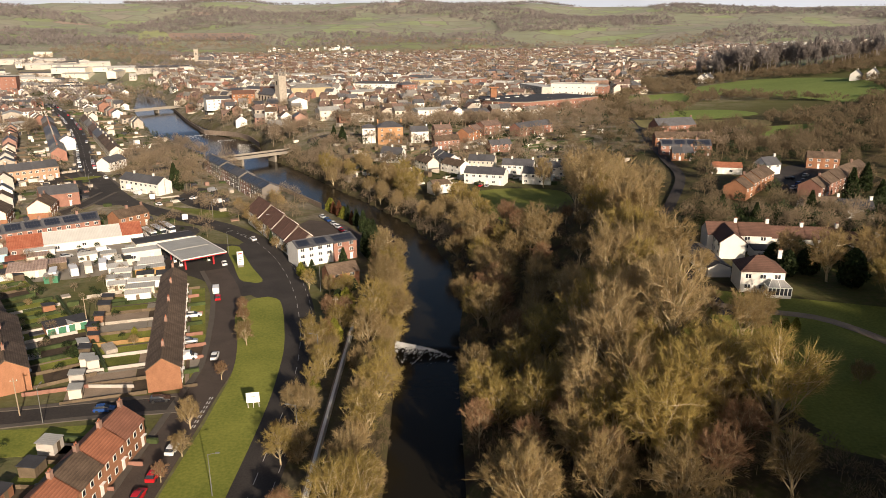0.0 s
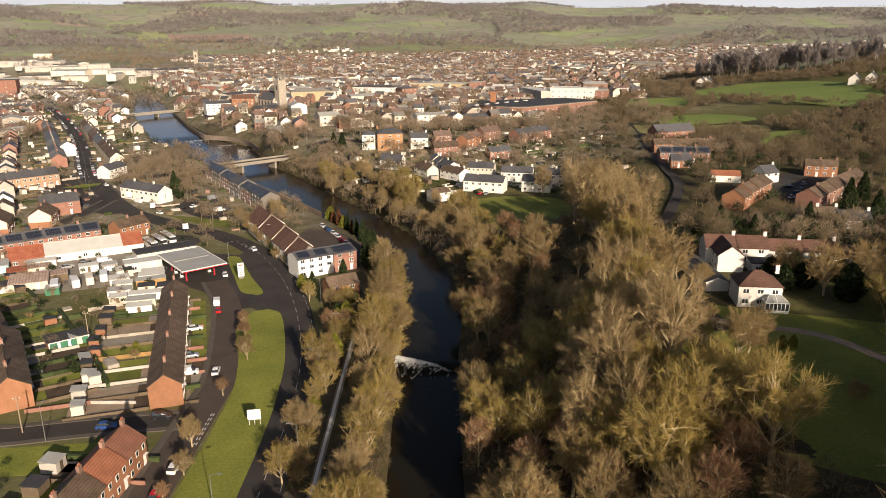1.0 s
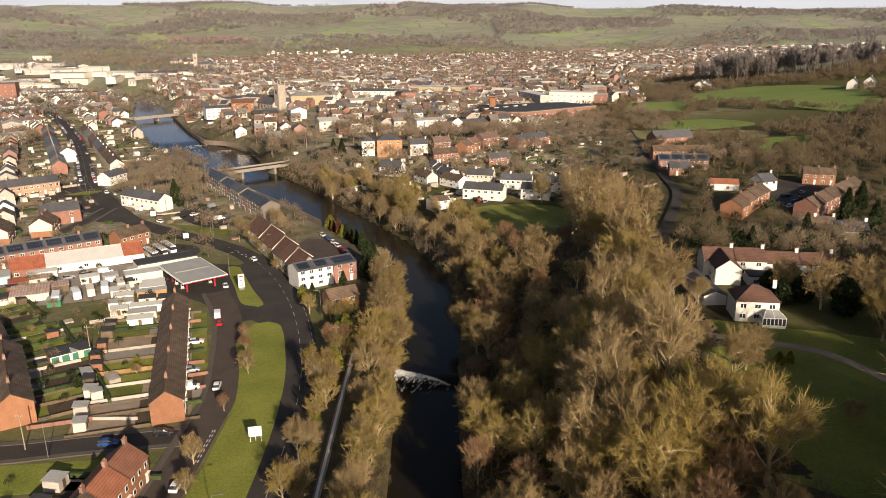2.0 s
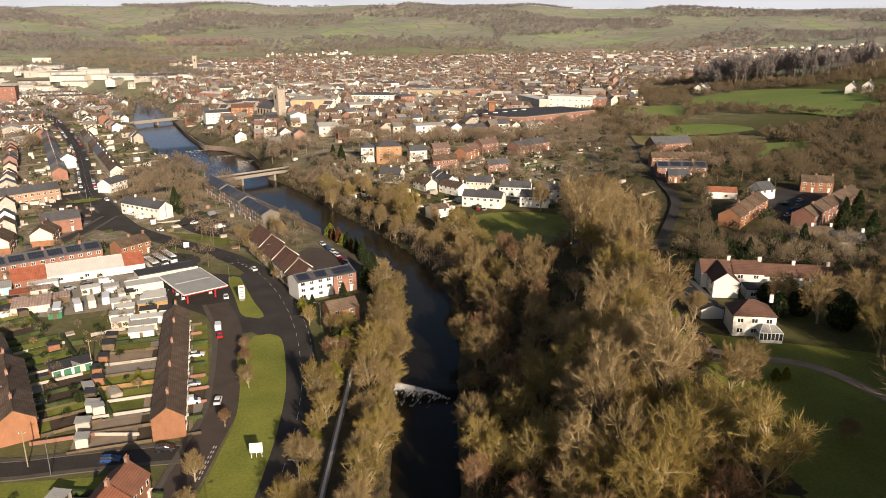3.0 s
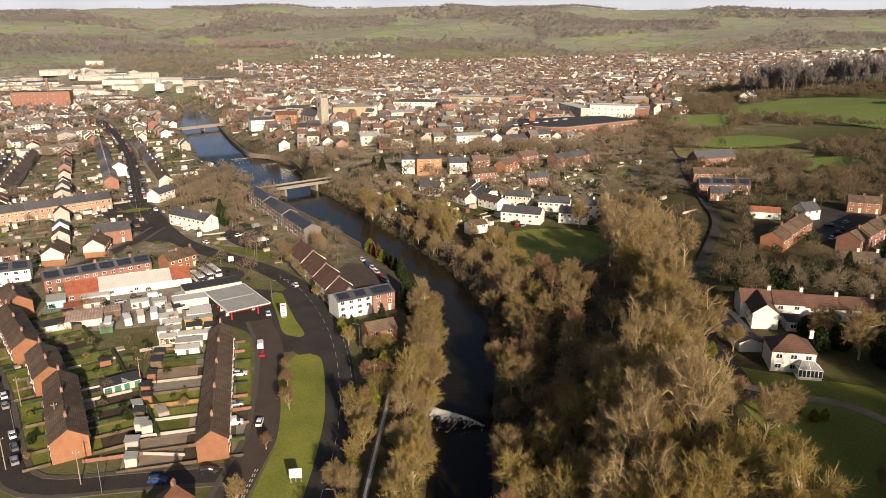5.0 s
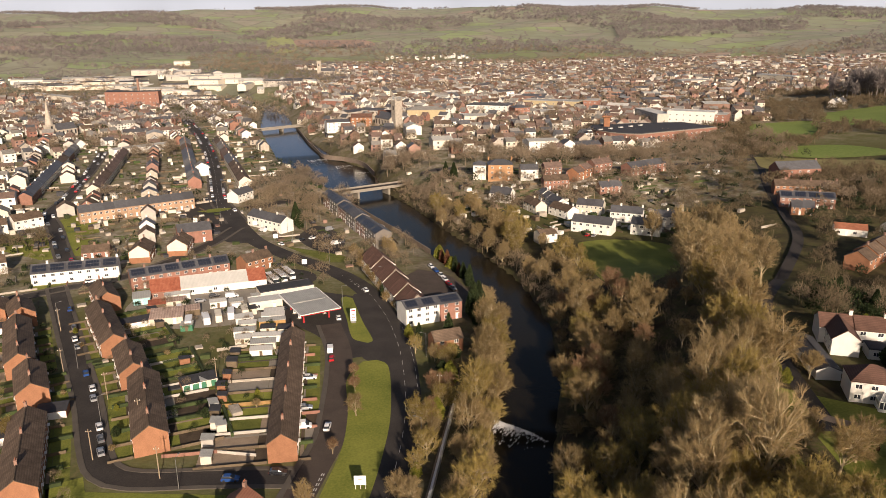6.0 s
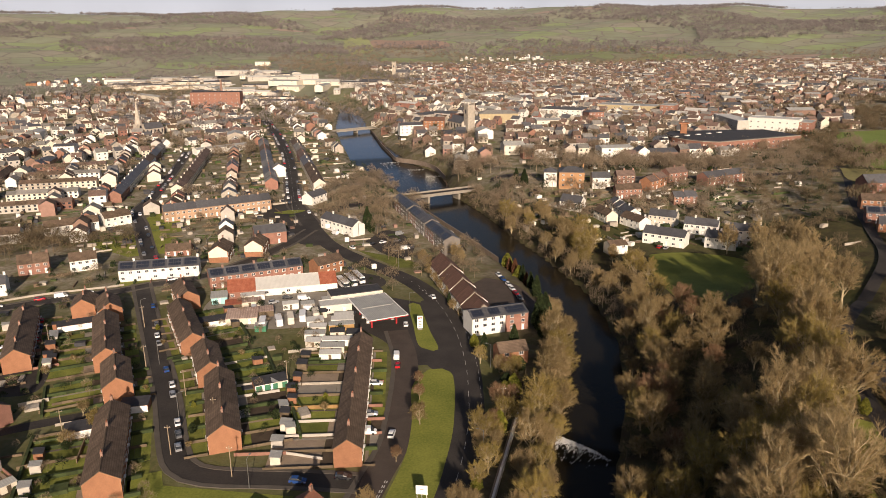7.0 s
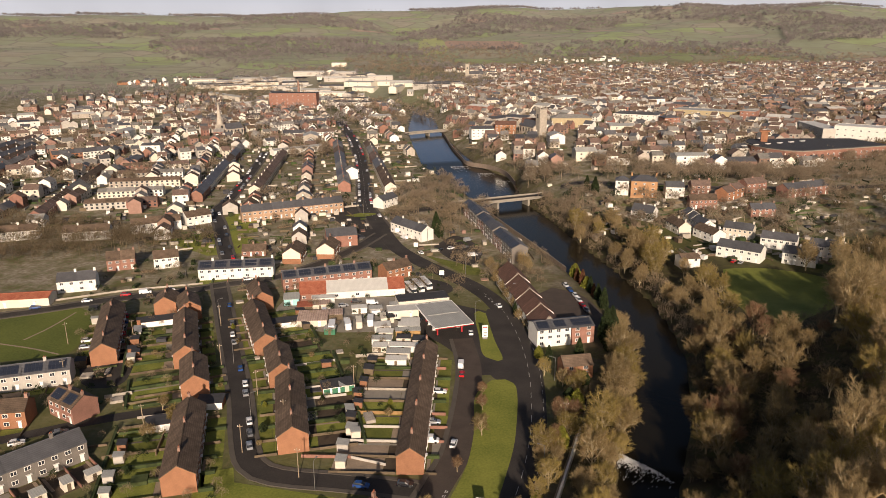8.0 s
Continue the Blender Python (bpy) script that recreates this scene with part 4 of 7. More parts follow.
# across the river
house_at(-27, 449, 0.15, 15.5, 11, 9.6, 3.0, OCHRE, SLATE, "ochre three-storey villa with white window surrounds", form="hip", windows=3, floors=3, chimney=2)
house_at(-40, 450, 0.1, 8, 9, 8.6, 2.4, RENDER_W, SLATE, "white wing beside the ochre villa", form="hip", windows=2, floors=3, chimney=0)
house_at(-9, 450.5, 0.2, 11, 9, 6.4, 2.6, RENDER_W, SLATE, "white house with a grey roof")
EAST = (((0, 432.8, 15, 436.4), 8, 5.4, 2.6, 3, BRICK_RED, TILE_B), ((0, 459, 11, 462.4), 8, 5.4, 2.6, 2, BRICK_RED, TILE_R), ((18, 446, 28, 462), 8, 5.4, 2.6, 2, BRICK, TILE_R), ((30.4, 469, 42.3, 479), 8, 6, 2.6, 2, BRICK_RED, TILE_R),
        ((33, 429, 46, 432.4), 8, 4, 2.4, 2, BRICK_RED, SLATE), ((52.4, 463, 77, 484.4), 9, 5.4, 2.6, 4, BRICK_RED, SLATE), ((-29.1, 415.4, -17, 411.4), 9, 4.8, 3.2, 2, RENDER_W, SLATE), ((-7.5, 401, 0.0, 388), 7, 4.6, 2.6, 2, RENDER_C, TILE_B),
        ((0.6, 417, 11.5, 392.7), 8, 5.2, 2.6, 4, RENDER_W, SLATE), ((7, 391, 17, 378.7), 8, 4.4, 2.4, 2, RENDER_W, TILE_B), ((20, 395, 34, 391), 8, 5.2, 2.6, 3, RENDER_C, SLATE), ((58, 372, 72, 369), 8, 5.2, 2.6, 2, RENDER_C, SLATE),
        ((36.9, 379, 53, 375.2), 8, 5.4, 2.6, 3, RENDER_W, SLATE), ((45.0, 354.6, 58.8, 350.8), 8, 5.4, 2.6, 2, RENDER_W, SLATE), ((16.6, 357.2, 35.8, 350.4), 9, 5.4, 2.6, 3, RENDER_W, SLATE), ((-1.5, 332.4, 6.5, 336.6), 7, 4.4, 1.6, 1, RENDER_W, TILE_B))
for ends, W, eave, rise, n, wall, roof in EAST:
    terrace(*ends, W, eave, rise, n, wall, roof, {RENDER_W: "white rendered cottage with a dark roof", RENDER_C: "cream cottage with a dark roof"}.get(wall, "red brick house across the river"))


def college(front, back, height):
    """A long low block with a rounded corner: brick wall, pale coping, dark roof, windows and three tall arches."""
    root = thing("college_block", "long low red brick college with a rounded corner and arches", "college")
    z0 = ht(*front[2])
    ring = list(front) + list(back)
    part("wall", Shape().slab([(x, y, -3) for x, y in ring], (0, 0, height + 3)), BRICK_RED, root)
    part("coping", Shape().slab([(x, y, height + 0.003) for x, y in ring], (0, 0, 0.5)), CONCRETE, root)
    cx, cy = sum(p[0] for p in ring) / len(ring), sum(p[1] for p in ring) / len(ring)
    part("roof", Shape().slab([(cx + (x - cx) * 0.965, cy + (y - cy) * 0.965, height + 0.51) for x, y in ring], (0, 0, 0.5)), FELT, root)
    for (ax, ay), (bx, by) in zip(front, front[1:]):
        L, turn = math.hypot(bx - ax, by - ay), math.atan2(by - ay, bx - ax)
        n = max(1, int(L / 5.2))
        for k in range(n):
            u = (k + 0.5) / n
            x, y = ax + (bx - ax) * u + 0.06 * math.sin(turn), ay + (by - ay) * u - 0.06 * math.cos(turn)
            if L > 30 and 1 <= k <= 3:
                s = Shape().add([(math.cos(t) * 1.5, -0.05, 4.6 + math.sin(t) * 1.5) for t in np.linspace(0, math.pi, 9)] + [(-1.5, -0.05, 0.4), (1.5, -0.05, 0.4)], (tuple(range(11))[::-1],))
                ob = part("arch_window", s, GLASS_D, root)
                ob.matrix_basis = pose(x, y, 0, 0, 0, math.degrees(turn))
                continue
            for z in (1.2, 4.8):
                window(root, x, y, z, 1.5, 1.6, math.degrees(turn) + 180, False)
    for k in range(6):
        part("rooflight", Shape().box(cx - 34 + 9 * k, cy - 24 + 8 * k, height + 1.02, 4.0, 2.0, 0.7, 0.72), SHEET_W, root)
    part("plant_tower", Shape().box(cx - 18, cy + 8, height + 1.02, 5, 5, 8).box(cx - 18, cy + 8, height + 9.0, 8, 8, 0.8), BRICK, root)
    root.matrix_basis = pose(0, 0, z0)


college(((37, 622), (42, 606), (52, 593), (64, 585), (76, 584), (144, 636)), ((122, 668), (54, 645), (40, 638)), 8.5)
PLACED.extend([(60, 610, 24), (90, 625, 26), (120, 645, 22)])
OFFICE = dict(form="flat", chimney=0, category="building", name="office_building")
house_at(136, 703, -0.37, 42, 20, 14, 0.5, RENDER_W, SHEET_W, "large white flat-roofed modern building with rows of windows", windows=7, floors=3, **OFFICE)
house_at(104, 728, 1.82, 58, 15, 11, 0.5, RENDER_G, SHEET_W, "long grey glazed wing of the modern building", windows=7, floors=3, **OFFICE)
house_at(161, 697, -0.37, 11, 22, 12, 0.5, BRICK_RED, SHEET_G, "red brick end block of the modern building", windows=2, floors=4, **OFFICE)
house_at(154, 464, 0.31, 28, 11, 6.2, 4.0, BRICK_RED, SLATE, "tall brick chapel-like house with black roof", windows=5, chimney=1)
terrace(127.7, 414.9, 160.2, 413, 8, 5.2, 2.6, 5, BRICK, TILE_B, "brick terraced house on the hill lane")
terrace(121.9, 384.7, 147.8, 381.4, 8, 5.2, 2.6, 4, BRICK_RED, SLATE, "brick terraced house with solar panels on the hill", solar=True)
terrace(122.8, 367.9, 133, 366, 8, 4, 2.6, 2, BRICK, SLATE, "small brick bungalow with slate roof")
terrace(129.9, 330.8, 142.5, 327.6, 8, 3.2, 1.6, 2, RENDER_W, TILE_O, "white chalet with orange striped roof", chimney=0)
terrace(142.1, 304.1, 119.8, 279, 9, 5.2, 2.8, 4, BRICK, TILE_B, "stepped brick terraced house round the court")
terrace(148.5, 276.8, 189.5, 315.5, 9, 5.2, 2.8, 6, BRICK_RED, TILE_B, "stepped red brick terraced house round the court")
terrace(180, 342.5, 193, 337, 8, 5.2, 2.4, 2, BRICK, TILE_B, "pink brick house behind the court")
house_at(154, 327, 0.4, 9, 8, 4.6, 3.0, RENDER_W, SLATE, "white gabled house in the shade")
terrace(139.2, 264, 152.3, 261.9, 9, 3.6, 2.4, 2, RENDER_W, TILE_B, "white bungalow with brown roof")
house_at(147, 243, -0.2, 11, 8, 3.6, 2.6, RENDER_W, FELT, "white bungalow with a black roof")
MANOR = "long white country house with brown tiled roof"
terrace(80.5, 205.2, 98, 202.4, 9, 4.8, 2.6, 2, RENDER_W, TILE_M, MANOR, near=True)
terrace(98, 202.4, 117, 199.4, 8, 4.2, 2.4, 2, RENDER_W, TILE_M, MANOR, near=True)
house_at(84.5, 197.5, 1.42, 12, 7, 4.8, 2.6, RENDER_W, TILE_M, "white gabled front wing of the country house", near=True, windows=3, chimney=0)
house_at(95, 192.5, -0.15, 11, 6, 2.8, 0.3, RENDER_W, FELT, "low white outbuilding with a black flat roof", near=True, form="flat", windows=3, chimney=0)
house_at(121, 194, -1.0, 9, 7, 3.6, 2.6, RENDER_W, TILE_M, "white gabled lodge beside the country house", near=True)
house_at(74, 187, -1.57, 22, 6, 2.6, 1.2, RENDER_W, FELT, "low white outbuilding with dark roof", near=True, chimney=0, windows=3)
house_at(80.5, 168.5, -0.15, 10.2, 8.6, 5.4, 3.0, RENDER_W, TILE_M, "white rendered house with a hipped red tile roof", near=True, form="hip", windows=3, chimney=1)

# churches and large buildings of the town
def tower_church(x, y, turn, label, tower=22.0, nave=28.0, spire=0.0, z=None):
    root = thing("church", label, "church")
    PLACED.append((x, y, 7))
    PLACED.append((x + 18 * math.cos(radians(turn)), y + 18 * math.sin(radians(turn)), 14))
    part("tower", Shape().box(0, 0, -2, 7.5, 7.5, tower + 2).box(0, 0, tower * 0.55, 7.8, 7.8, 0.4).box(0, 0, tower - 1.2, 7.9, 7.9, 0.5), STONE, root)
    if spire:
        part("spire", Shape().cone((0, 0, tower - 0.2), (0, 0, tower + spire), 3.6, 0.1, 8), STONE, root)
    else:
        for sx in (-1, 1):
            for sy in (-1, 1):
                part("pinnacle", Shape().box(sx * 3.4, sy * 3.4, tower, 1.0, 1.0, 1.4).cone((sx * 3.4, sy * 3.4, tower + 1.4), (sx * 3.4, sy * 3.4, tower + 4.2), 0.6, 0.05, 6), STONE, root)
        part("parapet", Shape().box(0, 3.5, tower - 0.01, 5.8, 0.4, 1.1).box(0, -3.5, tower - 0.01, 5.8, 0.4, 1.1), STONE, root)
    for sy in (-1, 1):
        part("belfry_window", Shape().box(0, sy * 3.78, tower * 0.68, 2.0, 0.1, 3.6), BLACK_P, root)
    part("nave", Shape().add([(3.6, -6, -2), (3.6 + nave, -6, -2), (3.6 + nave, 6, -2), (3.6, 6, -2), (3.6, -6, 8), (3.6 + nave, -6, 8), (3.6 + nave, 6, 8), (3.6, 6, 8), (3.6, 0, 13), (3.6 + nave, 0, 13)],
                             ((0, 1, 5, 4), (2, 3, 7, 6), (1, 2, 6, 9, 5), (3, 0, 4, 8, 7))), STONE, root)
    part("roof", Shape().slab([(3.7, -6.5, 7.6), (3.8 + nave, -6.5, 7.6), (3.8 + nave, 0, 13.1), (3.7, 0, 13.1)], (0, 0, 0.25)).slab([(3.7, 0, 13.1), (3.8 + nave, 0, 13.1), (3.8 + nave, 6.5, 7.6), (3.7, 6.5, 7.6)], (0, 0, 0.25)), SLATE, root)
    for k in range(5):
        for sy in (-1, 1):
            part("window", Shape().box(3.6 + nave * (k + 0.5) / 5, sy * 6.03, 2.2, 1.6, 0.1, 4.2), GLASS_D, root)
    root.matrix_basis = pose(x, y, ht(x, y), 0, 0, turn)
    return root


tower_church(-137, 664, 132, "grey stone church with a tall pinnacled tower", 25)
tower_church(-445, 1409, 10, "far grey stone church tower among trees", 26)
tower_church(-484, 651, 70, "stone church with a slender pale spire", 13, 22, 24)
house_at(-566, 944, 0.29, 70, 20, 21, 0.4, BRICK_RED, FELT, "large red brick factory block with rows of windows", form="flat", windows=9, floors=4, chimney=0, category="factory", name="factory")
stack = thing("factory_chimney", "tall round brick factory chimney", "chimney")
part("shaft", Shape().cone((0, 0, -2), (0, 0, 34), 2.4, 1.5, 12), BRICK_T, stack)
part("rim", Shape().cone((0, 0, 34), (0, 0, 35), 1.9, 1.9, 12), STONE, stack)
stack.matrix_basis = pose(-585, 990, ht(-585, 990))
house_at(-62, 796, -0.22, 46, 14, 9.5, 2.5, RENDER_W, SLATE, "long white hotel front in the old town", form="hip", windows=8, floors=3, chimney=3, category="hotel", name="hotel")
house_at(-27, 768, 0.5, 17, 14, 10, 2.5, BRICK_RED, SLATE, "tall red brick corner building", form="hip", windows=4, floors=3, chimney=1)
house_at(8, 862, -0.25, 66, 24, 9, 0.5, BATH, SHEET_G, "long pale brick shopping block with a flat roof", form="flat", windows=8, floors=2, chimney=0, category="shop block", name="shop_block")
house_at(52, 846, -0.25, 16, 20, 11, 0.5, BRICK_RED, SHEET_G, "red brick end of the shopping block", form="flat", windows=3, floors=3, chimney=0, category="shop block", name="shop_block")
house_at(-196, 668, 0.5, 22, 12, 8.5, 2, RENDER_W, SLATE, "white warehouse by the old town quay", windows=5, floors=3, chimney=0, category="warehouse", name="warehouse")
house_at(-174, 676, 0.2, 20, 12, 8.5, 3, BRICK, TILE_M, "orange brick warehouse by the old town quay", windows=5, floors=3, chimney=0, category="warehouse", name="warehouse")
house_at(-152, 690, 0.2, 18, 13, 10, 3.5, BRICK_RED, TILE_M, "tall red brick house in the old town", windows=4, floors=3, chimney=1)
house_at(-123, 743, 0.27, 40, 17, 9.5, 3, BATH, SLATE_P, "yellow stone hall with tall windows", form="hip", windows=8, floors=1, chimney=0, category="hall", name="hall")
for a, b, c, l, w, t in ((-578, 1197, 0.0, 90, 40, 7), (-742, 1024, -0.56, 230, 14, 6), (394, 1320, -1.0, 130, 40, 8), (230, 1230, 0.4, 90, 45, 8), (-844, 1626, 0.5, 60, 30, 9), (-560, 1176, 0.0, 70, 30, 8)):
    house_at(a, b, c, l * 0.6, w * 0.8, t, 1.5, RENDER_C, SHEET_G, "long pale industrial shed with a grey roof", windows=3, chimney=0, category="warehouse", name="warehouse")
for a, b in ((318, 864), (326, 868), (398, 688), (409, 680)):
    house_at(a, b, 0.9, 12, 9, 5.5, 4.0, RENDER_W, SLATE, "white gabled house among the hillside fields", windows=3, chimney=1)

# ---- trees ----
def loose_mesh(name, v, mat):
    """Many loose triangles as one mesh; v: corners, three a triangle."""
    n = len(v)
    d = bpy.data.meshes.new(name)
    d.vertices.add(n)
    d.vertices.foreach_set("co", np.ascontiguousarray(v, np.float32).ravel())
    d.loops.add(n)
    d.loops.foreach_set("vertex_index", np.arange(n, dtype=np.int32))
    d.polygons.add(n // 3)
    d.polygons.foreach_set("loop_start", np.arange(0, n, 3, dtype=np.int32))
    d.update(calc_edges=True)
    d.materials.append(mat)
    return d


def tree_meshes(seed, height, spread_w, tufts, twig_mat, base=0.22, lean_up=0.9, thick=0.030, blade=1.5, bark=BARK, limbs=13):
    """A bare winter tree: trunk, limbs, branches and branchlets filling an uneven rounded crown, and many fine twigs."""
    rng = np.random.default_rng(seed)
    s = Shape()
    tr = height * 0.018 + 0.08
    lean = rng.normal(0, 0.035, 2)
    top = Vector((lean[0] * height, lean[1] * height, height * 0.6))
    s.cone((0, 0, -0.6), top * 0.45, tr, tr * 0.75, 7, cap=False)
    s.cone(top * 0.45, top, tr * 0.75, tr * 0.3, 6, cap=False)
    mid_z, rz = height * (1 + base) / 2, height * (1 - base) / 2

    def shell(d, k):
        """A place k of the way out to the crown's edge."""
        d = d.normalized()
        w = spread_w * (1 + 0.35 * min(0.0, d.z) * lean_up)
        return Vector((d.x * w * k + top.x, d.y * w * k + top.y, mid_z + d.z * rz * k))

    def jig(a):
        return Vector(rng.normal(0, a, 3))

    ends = []
    for i in range(limbs):
        f = (i + 0.5) / limbs
        a = 2 * math.pi * i * 0.382 + rng.normal(0, 0.15)
        z = min(0.96, -0.4 + 1.35 * f + rng.normal(0, 0.08))
        w = math.sqrt(1 - z * z)
        d = Vector((math.cos(a) * w, math.sin(a) * w, z))
        size = rng.uniform(0.84, 1.06)
        p = top * min(1.0, (base * 0.8 + 0.4 * f) / 0.6)
        q = shell(d, 0.62 * size)
        m = p.lerp(q, 0.5) + Vector((0, 0, -0.07 * spread_w * lean_up)) + jig(0.04 * spread_w)
        s.cone(p, m, tr * 0.45, tr * 0.28, 5, cap=False)
        s.cone(m, q, tr * 0.28, tr * 0.12, 4, cap=False)
        for j in range(5):
            v = 0.25 + 0.75 * (j + 0.5) / 5
            c = p.lerp(m, v * 2) if v < 0.5 else m.lerp(q, v * 2 - 1)
            e = shell(d + jig(0.5) + Vector((0, 0, 0.16 * lean_up)), size * rng.uniform(0.78, 0.97))
            e = c + (e - c) * min(1.0, 0.75 * spread_w / max((e - c).length, 0.01))
            s.cone(c, e, tr * 0.20, tr * 0.09, 3, cap=False)
            way = (e - c).normalized()
            for k in range(4):
                c3 = c.lerp(e, 0.2 + 0.8 * (k + rng.random()) / 4)
                e3 = c3 + (way * 0.8 + jig(0.5) + Vector((0, 0, 0.22 * lean_up))).normalized() * spread_w * rng.uniform(0.18, 0.32)
                s.cone(c3, e3, tr * 0.10, tr * 0.04, 3, cap=False)
                ends.append((c3, e3))
    wood = s.mesh("trunk", bark)
    per = max(1, round(0.85 * tufts / len(ends)))
    B, C = np.repeat([c[:] for c, _ in ends], per, 0), np.repeat([e[:] for _, e in ends], per, 0)
    n = len(C)
    mid = B + (C - B) * rng.uniform(0.1, 1.02, (n, 1)) + rng.normal(0, spread_w * 0.012, (n, 3))
    out = (C - B) / np.linalg.norm(C - B, axis=1)[:, None]
    way = out * 0.75 + rng.normal(0, 0.42, (n, 3)) + np.array([0, 0, 0.22])
    way /= np.linalg.norm(way, axis=1)[:, None]
    side = np.cross(way, rng.normal(0, 1, (n, 3)))
    side /= np.linalg.norm(side, axis=1)[:, None]
    lng = blade * rng.uniform(0.5, 1.15, (n, 1))
    verts = np.stack([mid - side * thick, mid + side * thick, mid + way * lng], 1)
    fork = mid + way * lng * 0.3
    way2 = way + side * 0.6 + rng.normal(0, 0.25, (n, 3))
    verts2 = np.stack([fork - side * thick * 0.8, fork + side * thick * 0.8, fork + way2 * lng * 0.55], 1)
    return wood, loose_mesh("crown", np.concatenate([verts, verts2]).reshape(-1, 3), twig_mat)


def leafy_meshes(seed, height, width, leaves, mat, taper=0.9, base=0.06, size=0.45):
    """An evergreen: trunk, and a crown of many small leaf clumps with an uneven outline."""
    rng = np.random.default_rng(seed)
    s = Shape()
    s.cone((0, 0, -0.5), (0, 0, height * 0.8), height * 0.018 + 0.05, 0.03, 6)
    u = rng.uniform(0, 1, leaves) ** 0.8
    a = rng.uniform(0, 2 * math.pi, leaves)
    lump = 1 + 0.18 * np.sin(a * 3 + seed) * np.sin(u * 11 + seed) + rng.normal(0, 0.09, leaves)
    prof = np.clip(np.sin(np.clip(u * (1 - 0.12) + 0.12, 0, 1) * math.pi), 0.02, 1) ** 0.6 * (1 - taper * u * 0.75)
    rad = width * prof * lump * np.sqrt(rng.uniform(0.45, 1, leaves))
    mid = np.stack([np.cos(a) * rad, np.sin(a) * rad, height * (base + (1 - base) * u)], 1)
    ax, bx = rng.normal(0, 1, (leaves, 3)), rng.normal(0, 1, (leaves, 3))
    ax /= np.linalg.norm(ax, axis=1)[:, None]
    bx = np.cross(ax, bx)
    bx /= np.linalg.norm(bx, axis=1)[:, None]
    sz = size * rng.uniform(0.5, 1.2, (leaves, 1))
    v = np.stack([mid - ax * sz - bx * sz * 0.5, mid + ax * sz - bx * sz * 0.4, mid + bx * sz + ax * sz * 0.2], 1).reshape(-1, 3)
    return s.mesh("trunk", BARK), loose_mesh("crown", v, mat)


SPECIES = {
    "ash": ([tree_meshes(11 + i, 13, 4.8, 4200, TWIG, base=0.12) for i in range(3)], "bare brown winter tree with fine twigs", "tree"),
    "olive": ([tree_meshes(31 + i, 13, 5.0, 4400, TWIG_G, base=0.12) for i in range(3)], "bare tree with olive mossy twigs", "tree"),
    "pale": ([tree_meshes(51 + i, 18, 5.0, 5200, TWIG_P, lean_up=1.3) for i in range(2)], "tall pale bare tree with upswept twigs", "tree"),
    "red": ([tree_meshes(71 + i, 11, 3.6, 3200, TWIG_R, lean_up=1.1) for i in range(2)], "bare tree with reddish-brown twigs", "tree"),
    "shrub": ([tree_meshes(91 + i, 5.5, 3.0, 2000, TWIG, base=0.08, blade=1.0) for i in range(2)], "leafless brown winter bush", "bush"),
    "bank": ([tree_meshes(111 + i, 10, 3.6, 3800, TWIG_P, base=0.05, lean_up=1.3) for i in range(3)], "pale upright bare tree on the river bank", "tree"),
    "fir": ([leafy_meshes(131 + i, 10, 2.5, 2600, LEAF, 0.95) for i in range(2)], "dark green dense garden conifer", "tree"),
    "holly": ([leafy_meshes(151 + i, 6, 2.6, 2000, LEAF, 0.5) for i in range(2)], "dense dark evergreen bush", "bush"),
    "gold": ([leafy_meshes(171, 4, 1.6, 1200, LEAF_Y, 0.7, size=0.3)], "rounded golden evergreen bush", "bush"),
    "copper": ([leafy_meshes(191, 7, 1.6, 1400, LEAF_R, 0.8, size=0.35)], "copper-coloured narrow garden tree", "tree"),
}
TREE_COUNT = [0]


def plant(kind, x, y, scale=1.0, turn=None, sink=0.0, group=""):
    meshes, label, category = SPECIES[kind]
    k = TREE_COUNT[0]
    TREE_COUNT[0] += 1
    wood, crown = meshes[k % len(meshes)]
    root = thing("tree" if category == "tree" else "bush", label, category, group)
    for n, d in (("trunk", wood), ("crown", crown)):
        ob = new(n, d)
        ob.parent = root
    root.matrix_basis = pose(x, y, ht(x, y) - sink, 0, 0, turn if turn is not None else (k * 137.5) % 360) @ Matrix.Diagonal((scale, scale, scale * (0.92 + 0.16 * ((k * 0.618) % 1)), 1))
    return root


def scatter(n, box, kinds, gap, seed, ok, lo=0.8, hi=1.2, group=""):
    """Sets trees at random inside a stretch of land, a given distance apart."""
    rng = np.random.default_rng(seed)
    put = []
    tries = 0
    while len(put) < n and tries < n * 60:
        tries += 1
        x, y = rng.uniform(box[0], box[1]), rng.uniform(box[2], box[3])
        if not ok(x, y) or any((x - a) ** 2 + (y - b) ** 2 < gap * gap for a, b in put):
            continue
        put.append((x, y))
        plant(kinds[rng.integers(len(kinds))], x, y, rng.uniform(lo, hi), group=group)


def off_river(x, y):
    d, half, _ = river_at(x, y)
    return float(d), float(abs(d) - half)


MEADOW = [(16, 340), (62, 342), (63, 298), (50, 268), (36, 244), (22, 270), (15, 305)]
LAWN = [(54, 176), (70, 172), (128, 165), (128, 90), (84, 84), (60, 92), (50, 112), (48, 150)]
PLOTS = [(60, 165), (64, 225), (84, 262), (200, 262), (200, 150), (95, 150)]


def free_east(x, y):
    d, s = off_river(x, y)
    return d > 0 and s > 0.5 and not inside(x, y, MEADOW) and not inside(x, y, LAWN) and not inside(x, y, PLOTS)


